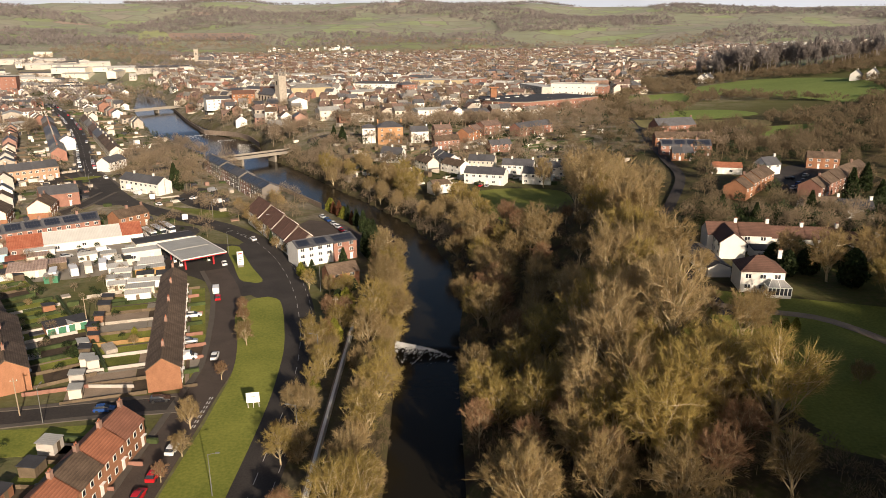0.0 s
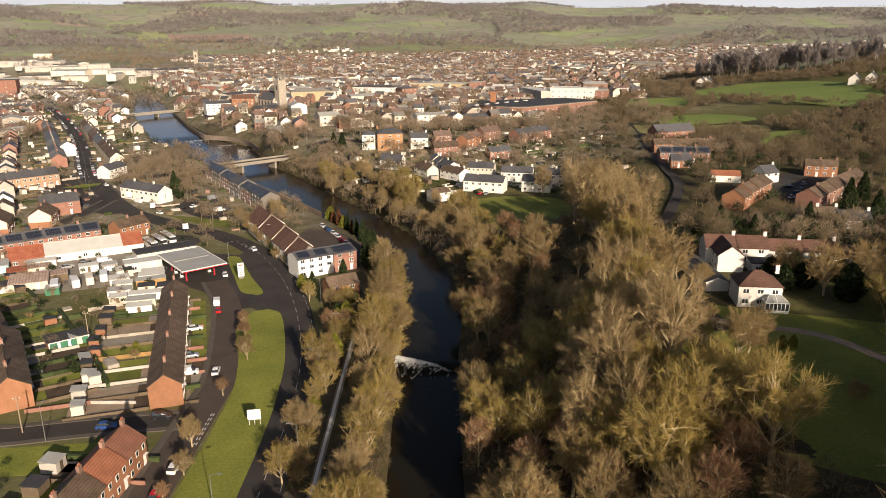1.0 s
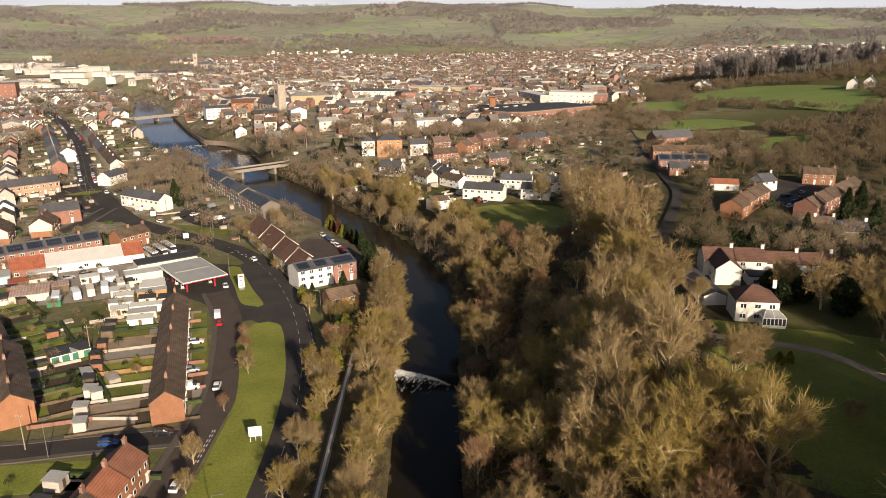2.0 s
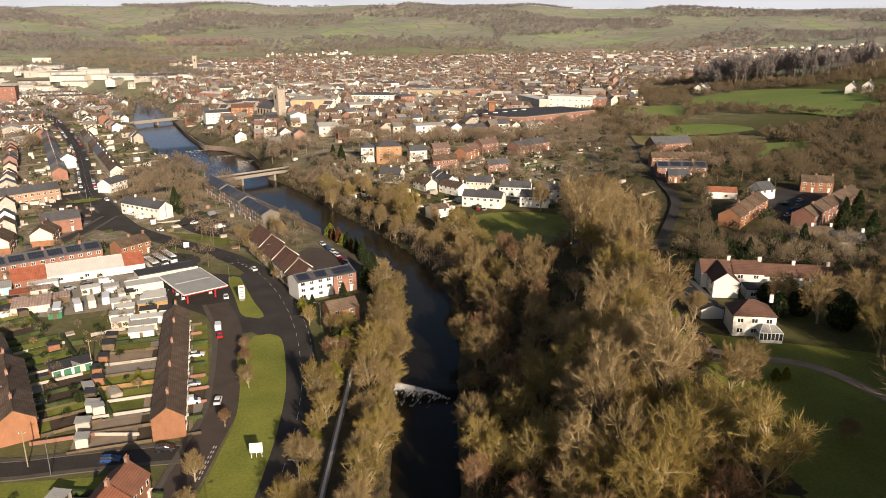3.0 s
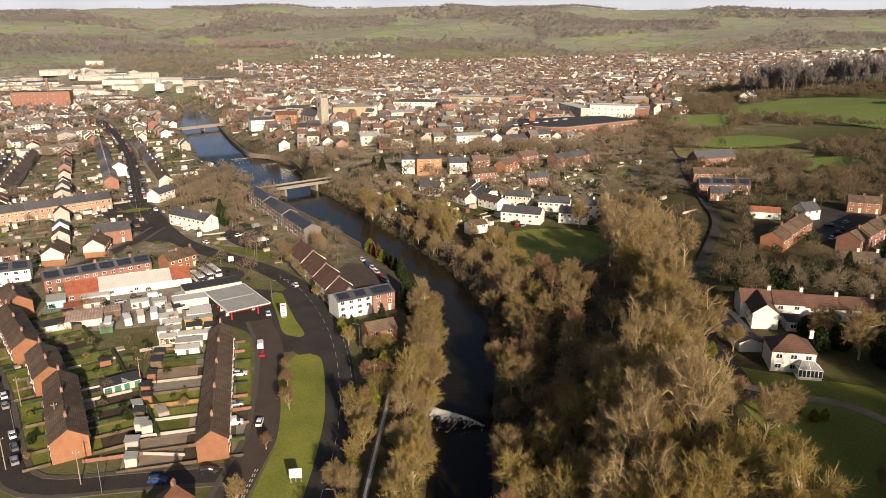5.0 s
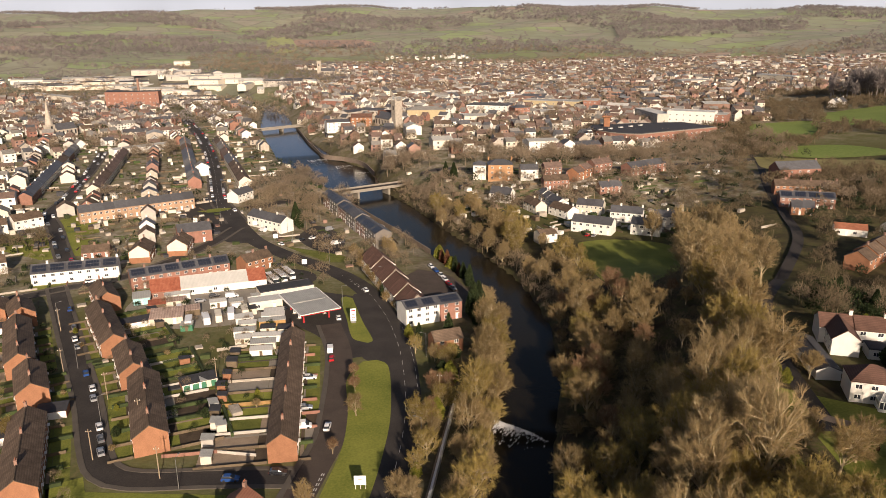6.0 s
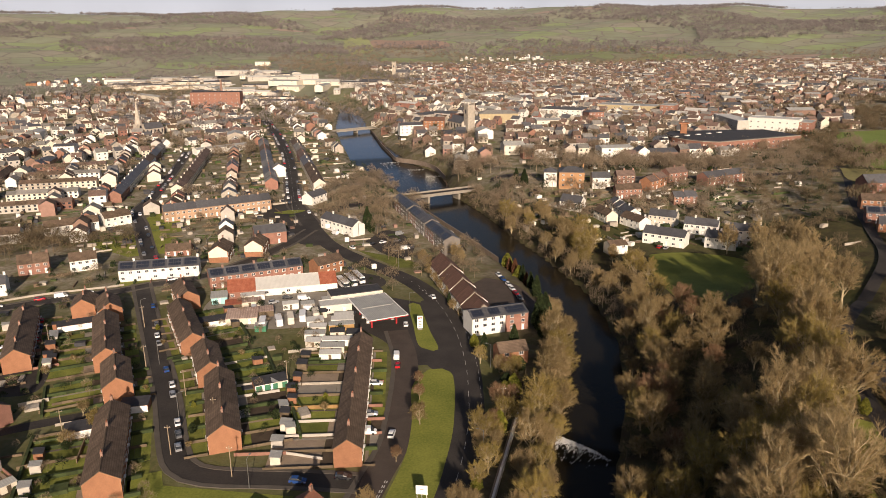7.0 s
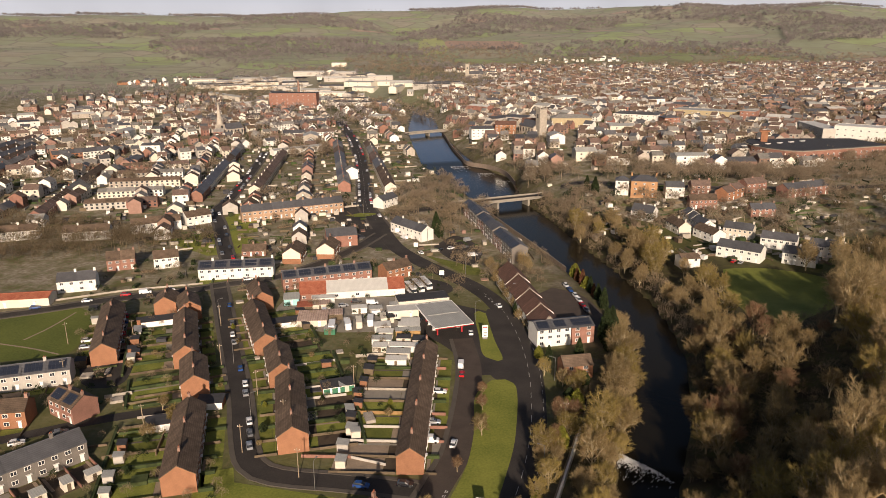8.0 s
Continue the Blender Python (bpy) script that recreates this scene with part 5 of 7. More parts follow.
# both river banks
scatter(36, (-19.5, -6, 92, 300), ("bank", "bank", "ash", "olive"), 4.2, 1, lambda x, y: off_river(x, y)[0] < 0 and 0.3 < off_river(x, y)[1] < 9 and (x > -16.8 or y > 225), 0.75, 1.1, "trees on the west bank")
scatter(34, (8, 30, 96, 250), ("ash", "olive", "shrub", "red"), 4.5, 2, lambda x, y: free_east(x, y) and off_river(x, y)[1] < 14, 0.7, 1.1, "trees on the east bank")
scatter(34, (16, 40, 98, 300), ("ash", "red", "ash", "olive", "red"), 6.4, 3, lambda x, y: free_east(x, y) and off_river(x, y)[1] > 9, 0.75, 1.1, "hillside wood")
scatter(34, (32, 66, 98, 250), ("ash", "olive", "pale", "olive"), 7.4, 13, lambda x, y: free_east(x, y) and (x > 52 or y < 160), 1.05, 1.5, "hillside wood")
scatter(20, (12, 52, 82, 120), ("red", "ash", "olive", "ash"), 5.6, 41, free_east, 0.8, 1.15, "hillside wood")
scatter(10, (36, 54, 160, 245), ("ash", "red", "olive"), 5.0, 15, free_east, 0.5, 0.75, "hillside wood")
scatter(26, (44, 82, 255, 345), ("pale", "pale", "ash"), 5.5, 4, lambda x, y: free_east(x, y) and x > 48 + (300 - y) * 0.1, 0.85, 1.25, "hillside wood")
scatter(36, (-60, 30, 250, 400), ("bank", "bank", "ash", "bank", "olive"), 4.0, 5, lambda x, y: free_east(x, y) and off_river(x, y)[1] < 22 + (6 if y > 300 else 0), 0.75, 1.15, "trees on the east bank")
scatter(14, (22, 44, 98, 165), ("olive", "ash", "pale"), 7.0, 14, free_east, 0.8, 1.1, "hillside wood")

# ---- the town beyond: houses too many and too small to count ----
FAR, FAR_MATS = [], {"RENDER_W": RENDER_W, "RENDER_C": RENDER_C, "BRICK": BRICK, "BRICK_RED": BRICK_RED, "BRICK_T": BRICK_T, "STONE": STONE, "RENDER_G": RENDER_G, "SLATE": SLATE, "SLATE_P": SLATE_P, "TILE_B": TILE_B, "TILE_R": TILE_R, "TILE_O": TILE_O,
                     "SHEET_W": SHEET_W, "SHEET_G": SHEET_G, "GLASS_D": GLASS_D}
FAR_SLOT = {k: i for i, k in enumerate(FAR_MATS)}


def far_house(x, y, turn, L, W, eave, rise, wall, roof):
    FAR.append((x, y, ht(x, y), turn, L, W, eave, rise, FAR_SLOT[wall], FAR_SLOT[roof]))
    PLACED.append((x, y, math.hypot(L, W) / 2))


def far_row(x1, y1, x2, y2, W, eave, rise, n, wall, roof):
    """A street's terrace, its walls and roofs changing now and then."""
    rng = np.random.default_rng(int(abs(x1) * 7 + n))
    L, turn = math.hypot(x2 - x1, y2 - y1) / n, math.atan2(y2 - y1, x2 - x1)
    for i in range(n):
        u = (i + 0.5) / n
        if i % 4 == 0:
            w = wall if rng.random() < 0.5 else ("RENDER_W", "RENDER_C", "STONE", "BRICK_RED", "RENDER_G")[rng.integers(5)]
            r = roof if rng.random() < 0.5 else ("SLATE_P", "TILE_R", "TILE_B", "SLATE_P")[rng.integers(4)]
        far_house(x1 + (x2 - x1) * u, y1 + (y2 - y1) * u, turn, L, W, eave, rise, w, r)


far_row(-225.7, 434.9, -326.6, 618.4, 8.5, 5.4, 2.8, 30, "BRICK_RED", "SLATE")
far_row(-192.7, 439.1, -298.6, 627.9, 8, 5.2, 2.8, 24, "RENDER_C", "SLATE")
far_row(-461.5, 715.3, -419.5, 787.2, 9, 5.6, 2.8, 12, "RENDER_C", "SLATE")
far_row(-411.2, 657.6, -368.2, 689.7, 9, 5.6, 2.8, 9, "RENDER_W", "SLATE")
far_row(-528.8, 471.5, -503.4, 513.5, 8, 6, 3, 8, "BRICK", "SLATE")
far_row(-363, 304.7, -446, 443.4, 8, 5.0, 2.4, 20, "BRICK_RED", "TILE_B")
far_row(-305, 378, -403.1, 569.7, 8, 5.2, 2.6, 28, "RENDER_W", "SLATE")
far_row(-277.6, 403.9, -345.8, 550.8, 8, 5.2, 2.6, 22, "RENDER_C", "TILE_R")
for ends in ((-433.9, 453.5, -390.9, 480.7), (-412.9, 425.9, -371.2, 448.9), (-395.6, 398.9, -351.8, 421.4), (-376.8, 368.4, -340.2, 389.3), (-360.1, 339.9, -322.5, 362.7)):
    far_row(*ends, 8, 4.6, 1.8, 7, "RENDER_C", "TILE_B")
for k in range(5):
    far_row(-470 - 26 * k, 330 + 16 * k, -560 - 22 * k, 480 + 20 * k, 8, 5.2, 2.6, 20, ("BRICK_RED", "RENDER_C")[k % 2], ("SLATE", "TILE_B")[k % 2])

ROAD_PTS = np.concatenate([main_line, leat_line, side_line, loop_line, lane_line, back_line, ew_line, hill_line, smooth_line(BRIDGE_ROAD, 6), smooth_line(((-60, 470), (-90, 560), (-110, 680), (-90, 820), (-40, 1000)), 8)])


def clear(x, y, r):
    d, s = off_river(x, y)
    if s < r * 0.8 + 5 or np.min(np.hypot(ROAD_PTS[:, 0] - x, ROAD_PTS[:, 1] - y)) < r * 0.6 + 5:
        return False
    near = NEAR_CELL.get((int(x // 30), int(y // 30)), ())
    return all((x - a) ** 2 + (y - b) ** 2 > (r * 0.72 + q * 0.72) ** 2 for a, b, q in near)


NEAR_CELL = {}


def note_place(x, y, q):
    for i in (-1, 0, 1):
        for j in (-1, 0, 1):
            NEAR_CELL.setdefault((int(x // 30) + i, int(y // 30) + j), []).append((x, y, q))


for place in PLACED:
    note_place(*place)


def district(cx, cy, rx, ry, turn, row_gap, seed, walls, roofs, keep=0.8, big=0.06, L=(6.5, 11), ok=None):
    """Streets of houses in rows inside an oval of the plan."""
    rng = np.random.default_rng(seed)
    c, s = math.cos(turn), math.sin(turn)
    v = -max(rx, ry)
    while v < max(rx, ry):
        u = -max(rx, ry) + rng.uniform(0, 10)
        jig = rng.uniform(-0.08, 0.08)
        while u < max(rx, ry):
            l = rng.uniform(*L)
            if rng.random() < 0.12:
                u += rng.uniform(6, 18)
            x, y = cx + c * u - s * (v + jig * u), cy + s * u + c * (v + jig * u)
            u += l + (0.1 if rng.random() < 0.55 else rng.uniform(2, 7))
            if ((x - cx) / rx) ** 2 + ((y - cy) / ry) ** 2 > 1 or rng.random() > keep or (ok and not ok(x, y)):
                continue
            W, eave, rise = rng.uniform(7, 9.5), rng.choice((4.4, 4.8, 5.2, 7.0)), rng.uniform(2.2, 3.2)
            roof = roofs[rng.integers(len(roofs))]
            if rng.random() < big:
                l, W, eave, rise, roof = rng.uniform(16, 34) * (1 + (big > 0.5)), rng.uniform(12, 20), rng.uniform(5, 9), rng.uniform(1.2, 2.5), ("SHEET_W", "SHEET_G", "SLATE")[rng.integers(3)]
            if not clear(x, y, max(l, W) / 2):
                continue
            far_house(x, y, turn + math.atan(jig) + (math.pi / 2 if rng.random() < 0.18 else 0), l, W, eave, rise, walls[rng.integers(len(walls))], roof)
            note_place(x, y, math.hypot(l, W) / 2)
        v += row_gap * rng.uniform(0.85, 1.2)


OLD = ("RENDER_W", "RENDER_C", "STONE", "BRICK_T", "STONE", "RENDER_G", "RENDER_W", "BRICK_T", "RENDER_C", "BRICK_RED", "RENDER_W", "BRICK_T")
NEWER = ("RENDER_W", "RENDER_C", "STONE", "BRICK_T", "RENDER_G", "BRICK_T", "BRICK_T", "RENDER_G")
ROOFS_O, ROOFS_N = ("SLATE", "SLATE_P", "TILE_B", "TILE_R", "SLATE_P", "TILE_R"), ("TILE_B", "TILE_R", "SLATE", "TILE_R", "SLATE_P")
district(-50, 620, 150, 110, 0.35, 19, 5, OLD, ROOFS_O, 0.85, 0.05, ok=lambda x, y: y > 532 + 0.12 * (x + 60) or (x < -65 and y > 512))
district(-70, 800, 240, 150, -0.4, 19, 6, OLD, ROOFS_O, 0.85, 0.10)
district(120, 900, 210, 170, 0.25, 22, 7, NEWER, ROOFS_N, 0.8, 0.08, ok=lambda x, y: x < 190 + 0.2 * (y - 600))
district(-150, 1050, 260, 190, 0.7, 21, 8, OLD, ROOFS_O, 0.85, 0.07)
district(100, 1330, 480, 310, 0.1, 24, 9, NEWER, ROOFS_N, 0.75, 0.03)
district(-160, 1650, 420, 240, 0.5, 26, 10, NEWER, ROOFS_N, 0.7, 0.03)
district(420, 1750, 480, 330, -0.25, 26, 11, NEWER, ROOFS_N, 0.7, 0.05)
district(820, 1700, 330, 260, 0.3, 30, 12, NEWER, ("SHEET_W", "SHEET_G", "TILE_B"), 0.55, 0.3)
district(-470, 1110, 250, 130, 0.2, 36, 13, ("RENDER_G", "RENDER_C", "RENDER_G"), ("SHEET_G", "SHEET_W", "SHEET_G"), 0.7, 0.85)
district(-760, 1260, 220, 120, 0.5, 46, 23, ("RENDER_G", "RENDER_C", "RENDER_G"), ("SHEET_G", "SHEET_W", "SHEET_G"), 0.6, 0.9)
district(-330, 520, 300, 260, 2.1, 30, 14, OLD, ROOFS_O, 0.72, 0.03, ok=lambda x, y: x < -195 - 0.25 * (y - 430) and y > 300)
district(-620, 640, 240, 260, 0.9, 28, 15, OLD, ROOFS_O, 0.75, 0.04)
district(-560, 880, 260, 170, 2.2, 27, 16, OLD, ROOFS_O, 0.75, 0.08)
district(-820, 900, 180, 150, 0.4, 30, 17, NEWER, ROOFS_N, 0.6, 0.03)
district(-60, 1400, 120, 60, 0.2, 40, 18, ("RENDER_W",), ("TILE_B", "SLATE"), 0.7, 0.1)
district(-330, 2050, 150, 60, 0.3, 40, 19, ("RENDER_W",), ("TILE_B", "SLATE"), 0.5, 0.0)
district(-1000, 1250, 160, 90, 0.3, 40, 20, ("RENDER_W", "BRICK"), ("TILE_B", "SLATE"), 0.4, 0.0)


def build_far(items):
    A = np.array(items, float)
    n = len(A)
    x, y, z, turn, L, W, eave, rise = A[:, :8].T
    h, w = L / 2, W / 2
    V, F, M = [], [], []
    off = 0

    def put(local, faces, slots):
        """local: per house, k corners in its own axes; faces over those corners."""
        nonlocal off
        P = np.stack(local, 1)
        c, s = np.cos(turn)[:, None], np.sin(turn)[:, None]
        V.append(np.stack([x[:, None] + c * P[..., 0] - s * P[..., 1], y[:, None] + s * P[..., 0] + c * P[..., 1], z[:, None] + P[..., 2]], -1).reshape(-1, 3))
        k = P.shape[1]
        base = off + k * np.arange(n)
        for face in faces:
            F.extend((base[:, None] + np.array(face)[None]).tolist())
            M.extend(slots.astype(int).tolist())
        off += k * n

    def pt(a, b, c):
        return np.stack([a + 0 * h, b + 0 * h, c + 0 * h], 1)

    wall = A[:, 8]
    put([pt(-h, -w, -2), pt(h, -w, -2), pt(h, w, -2), pt(-h, w, -2), pt(-h, -w, eave), pt(h, -w, eave), pt(h, w, eave), pt(-h, w, eave), pt(-h, 0, eave + rise), pt(h, 0, eave + rise)],
        ((0, 1, 5, 4), (2, 3, 7, 6), (1, 2, 6, 9, 5), (3, 0, 4, 8, 7)), wall)
    o, t = 0.3, 0.15
    put([pt(-h, -w - o, eave - 0.2), pt(h, -w - o, eave - 0.2), pt(h, 0, eave + rise + t), pt(-h, 0, eave + rise + t), pt(h, w + o, eave - 0.2), pt(-h, w + o, eave - 0.2)], ((0, 1, 2, 3), (3, 2, 4, 5)), A[:, 9])
    cx = h - 0.6
    stack_h = np.where(np.arange(n) % 2, 1.2, -0.6)
    put([pt(cx + a, b, eave + rise * 0.7 + c) for c in (-0.8, rise * 0.3 + stack_h) for a, b in ((-0.45, -0.35), (0.45, -0.35), (0.45, 0.35), (-0.45, 0.35))], ((4, 5, 6, 7), (0, 1, 5, 4), (1, 2, 6, 5), (2, 3, 7, 6), (3, 0, 4, 7)), wall)
    glass = np.full(n, FAR_SLOT["GLASS_D"])
    for side in (-1, 1):
        for u in (-0.25, 0.25):
            for v in (0.22, 0.68):
                a, b = u * L, side * (w + 0.04)
                put([pt(a - 0.7, b, eave * v - 0.1), pt(a + 0.7, b, eave * v - 0.1), pt(a + 0.7, b, eave * v + 1.1), pt(a - 0.7, b, eave * v + 1.1)], ((0, 1, 2, 3) if side < 0 else (3, 2, 1, 0),), glass)
    d = bpy.data.meshes.new("town_houses")
    d.from_pydata(np.concatenate(V).tolist(), [], F)
    for m in FAR_MATS.values():
        d.materials.append(m)
    d.polygons.foreach_set("material_index", M)
    d.update()
    return tagged(new("town_houses", d), "crowded white, cream and brick town houses with slate and tile roofs", "houses", kind="stuff")


build_far(FAR)

# pale winter haze band of cloud standing far behind the hills
backdrop = Shape()
arc = [(-4830 * math.sin(a), 4830 * math.cos(a)) for a in np.linspace(-1.5, 1.9, 60)]
for p, q in zip(arc, arc[1:]):
    backdrop.add([(*p, -50), (*q, -50), (*q, 900), (*p, 900)], ((0, 1, 2, 3),))
tagged(part("backdrop", backdrop, CLOUD), "pale winter cloud low over the horizon under a blue sky", "sky", kind="structure")


# ---- far trees, hedges and woods ----
def clumps(name, P, size, blades, mat, label, seed, thick=0.14, squash=1.0, low=0.52, wide=1.0):
    """Many small leafless trees as sprays of twigs from a foot, each with its own outline."""
    rng = np.random.default_rng(seed)
    P = np.asarray(P)
    n = len(P)
    size = size * rng.uniform(0.6, 1.25, n)
    foot = np.repeat(P, blades, 0)
    sz = np.repeat(size, blades)[:, None]
    a, e = rng.uniform(0, 2 * math.pi, n * blades), np.arccos(rng.uniform(-0.3, 1, n * blades))
    ball = np.stack([np.cos(a) * np.sin(e) * wide, np.sin(a) * np.sin(e) * wide, np.cos(e) * squash], 1)
    lump = 1 + 0.22 * np.sin(a * 2 + np.repeat(rng.uniform(0, 6, n), blades)) * np.sin(e * 3)
    rad = (rng.uniform(0.25, 1.0, n * blades) ** 0.6 * lump)[:, None]
    mid = foot + np.array([0, 0, low]) * sz + ball * sz * 0.40 * rad
    way = ball * 0.7 + rng.normal(0, 0.45, ball.shape) + np.array([0, 0, 0.5])
    way /= np.linalg.norm(way, axis=1)[:, None]
    tip = mid + way * sz * (0.10 + 1.4 * thick) * rng.uniform(0.7, 1.4, (n * blades, 1))
    side = np.cross(way, rng.normal(0, 1, way.shape))
    side /= np.linalg.norm(side, axis=1)[:, None] + 1e-9
    v = np.stack([mid - side * sz * thick, mid + side * sz * thick, tip], 1).reshape(-1, 3)
    stem = np.stack([P + np.stack([-0.02 * size, 0 * size, 0 * size - 0.5], 1), P + np.stack([0.02 * size, 0 * size, 0 * size - 0.5], 1), P + np.stack([0 * size, 0 * size, size * (low + 0.18)], 1)], 1).reshape(-1, 3)
    v = np.concatenate([v, stem])
    return tagged(new(name, loose_mesh(name, v, mat)), label, "trees", kind="stuff")


def sow(n, box, seed, ok):
    rng = np.random.default_rng(seed)
    x, y = rng.uniform(box[0], box[1], n * 6), rng.uniform(box[2], box[3], n * 6)
    keep = ok(x, y)
    x, y = x[keep][:n], y[keep][:n]
    return np.stack([x, y, land(x, y)], 1)


def lumps(x, y, k):
    """A slow unevenness from 0 to 1 that groups trees."""
    return 0.5 + 0.25 * (np.sin(x / k + 1.7 * np.sin(y / k / 1.3)) + np.sin(y / k * 1.2 + 1.3 * np.sin(x / k * 0.8) + 2))


def dry(x, y):
    d, half, _ = river_at(x, y)
    return np.abs(d) - half > 4


def not_built(x, y):
    """Away from houses, by cells of six metres."""
    cells = {(int((a + i) // 6), int((b + j) // 6)) for a, b, q in PLACED_ALL for i in (-4, 0, 4) for j in (-4, 0, 4)}
    cells |= {(int((a + i) // 6), int((b + j) // 6)) for a, b in ROAD_PTS for i in (-5, 0, 5) for j in (-5, 0, 5)}
    return np.array([(int(p // 6), int(q // 6)) not in cells for p, q in zip(x, y)])


PLACED_ALL = [(f[0], f[1], 5) for f in FAR] + PLACED
FAR_TWIG = twiggy(material("far_bare_trees", (0.275, 0.215, 0.152), 0.95, 0.3, 0.02, 0.3, island=0.15), 0.0)
BELT_TWIG = twiggy(material("belt_twigs", (0.285, 0.220, 0.145), 0.95, 0.3, 0.1, 1.0, island=0.2), 0.0)
BRUSH = twiggy(material("brushwood", (0.180, 0.138, 0.085), 0.95, 0.35, 0.05, 0.6, island=0.2), 0.0)
# pale grey twigs: the haze over distant woods is put into their colour
HAZED_WOOD = twiggy(material("hazed_far_woodland", (0.250, 0.222, 0.210), 0.95, 0.3, 0.01, 0.2, island=0.2), 0.0)
FAR_GREEN = twiggy(material("far_evergreens", (0.055, 0.066, 0.032), 0.95, 0.3, 0.01, 0.2, island=0.25), 0.0)
clumps("town_trees", sow(2300, (-640, 190, 390, 950), 41, lambda x, y: dry(x, y) & (lumps(x, y, 38) > np.where(x < -185, 0.60, 0.42)) & not_built(x, y)), 8.0, 150, FAR_TWIG, "bare trees and shrubs among the town gardens", 1, 0.017)
clumps("town_evergreens", sow(420, (-620, 190, 400, 1000), 42, lambda x, y: dry(x, y) & not_built(x, y)), 6.5, 60, FAR_GREEN, "dark evergreen trees among the houses", 2, 0.05, 1.3)
clumps("suburb_trees", sow(5200, (-900, 900, 850, 2300), 43, lambda x, y: lumps(x, y, 70) > 0.40), 10, 22, FAR_TWIG, "bare trees between the far streets", 3, 0.07)
clumps("valley_trees", sow(2300, (-1500, -300, 700, 2400), 44, lambda x, y: (lumps(x, y, 90) > 0.5) & (x < -250 - (y - 700) * 0.15)), 11, 22, HAZED_WOOD, "bare hedgerow trees across the valley fields", 4, 0.07)
clumps("east_hedges", sow(5000, (130, 620, 380, 1100), 45, lambda x, y: (lumps(x, y, 42) > np.where(y < 780, 0.30, 0.42)) & ~np.any([inside(x, y, list(p)) for p, _ in GREEN_FIELDS], axis=0)), 8, 80, BRUSH, "bare hedges and copses between the hillside fields", 5, 0.035, low=0.38)
clumps("hill_woods", sow(13000, (-3300, 3300, 1700, 4400), 46, lambda x, y: (np.hypot(x, y) > 2150) & (np.hypot(x, y) < 4350) & (lumps(x, y, 210) > 0.50)), 17, 26, HAZED_WOOD, "bare woods on the far hills, paled for haze", 6, 0.085, low=0.30)
clumps("hill_hedges", sow(3000, (-3000, 3000, 1500, 4300), 47, lambda x, y: (np.hypot(x, y) > 1900) & (np.abs(lumps(x, y, 120) - 0.5) < 0.025)), 12, 14, HAZED_WOOD, "hedgerow trees on the far hills, paled for haze", 7, 0.08, low=0.36)
clumps("poplars", sow(110, (345, 520, 830, 960), 48, lambda x, y: np.abs(y - 895 + 0.6 * (x - 430)) < 30), 33, 260, HAZED_WOOD, "row of tall bare poplars above the fields", 8, 0.012, 1.0, 0.5, 0.34)

clumps("belt_by_bridge", sow(150, (-120, 80, 478, 535), 49, lambda x, y: dry(x, y) & not_built(x, y)), 10.5, 300, FAR_TWIG, "belt of bare trees below the old town", 9, 0.011)


# ---- garden clutter: sheds, walls, frames and lean-tos too small to count ----
PLAYING = [(-190, 160), (-226, 208), (-310, 190), (-300, 110), (-215, 110)]


def clutter(name, n, box, seed, ok, label, low=0.5, high=2.6, mats=(STONE, WOOD, RENDER_C, HEDGE, RENDER_W, FELT)):
    rng = np.random.default_rng(seed)
    s = Shape()
    done = 0
    while done < n:
        x, y = rng.uniform(box[0], box[1]), rng.uniform(box[2], box[3])
        done += 1
        if not ok(x, y):
            continue
        t = 2.15 + (math.pi / 2) * rng.integers(2) + rng.normal(0, 0.12)
        if rng.random() < 0.5:
            s.box(x, y, ht(x, y) - 0.2, rng.uniform(4, 12), 0.25, 0.2 + rng.uniform(0.5, 1.3), t, (0, 1, 3, 3, 1)[rng.integers(5)])
        else:
            s.box(x, y, ht(x, y) - 0.2, rng.uniform(1.5, 5), rng.uniform(1.2, 3.5), 0.2 + rng.uniform(low, high), t, int(rng.integers(6)))
    tagged(part(name, s, mats), label, "sheds", kind="stuff")


clutter("garden_clutter", 2600, (-560, -190, 290, 760), 61, lambda x, y: clear(x, y, 1.5), "sheds and walls in the back gardens")
clutter("garden_clutter", 700, (-160, 110, 345, 900), 62, lambda x, y: clear(x, y, 1.5) and not inside(x, y, MEADOW) and off_river(x, y)[0] > 0, "sheds and garden walls across the river")
clutter("garden_clutter", 420, (-62, 78, 345, 482), 65, lambda x, y: clear(x, y, 1.5) and not inside(x, y, MEADOW) and off_river(x, y)[1] > 14, "pale garden walls and sheds among the cottages", 0.5, 2.0)
clutter("garden_clutter", 300, (-250, -62, 285, 460), 64, lambda x, y: clear(x, y, 1.5) and off_river(x, y)[0] < -14, "walls, sheds and yards beside the main road", 0.5, 1.8, (STONE, WOOD, BRICK_T, HEDGE, RENDER_G, FELT))
clutter("estate_clutter", 260, (-245, -78, 95, 300), 63, lambda x, y: clear(x, y, 1.5) and not inside(x, y, PLAYING) and not (y > 210 and x > -155), "small walls, sheds and frames in the estate gardens", 0.4, 1.4, (STONE, WOOD, WOOD, HEDGE, HEDGE, FELT))
for field_pts, field_mat, words in ((((-790, 2070), (-752, 2150), (-850, 2450), (-960, 2680), (-1010, 2620), (-900, 2300)), FIELD_G, "bright green hill field"), (((-790, 2290), (-560, 2285), (-610, 2450), (-900, 2620)), FIELD_B, "red-brown ploughed hill field")):
    cover("hill_field", field_pts, field_mat, words + " beyond the town", 1.5, 40, category="field")

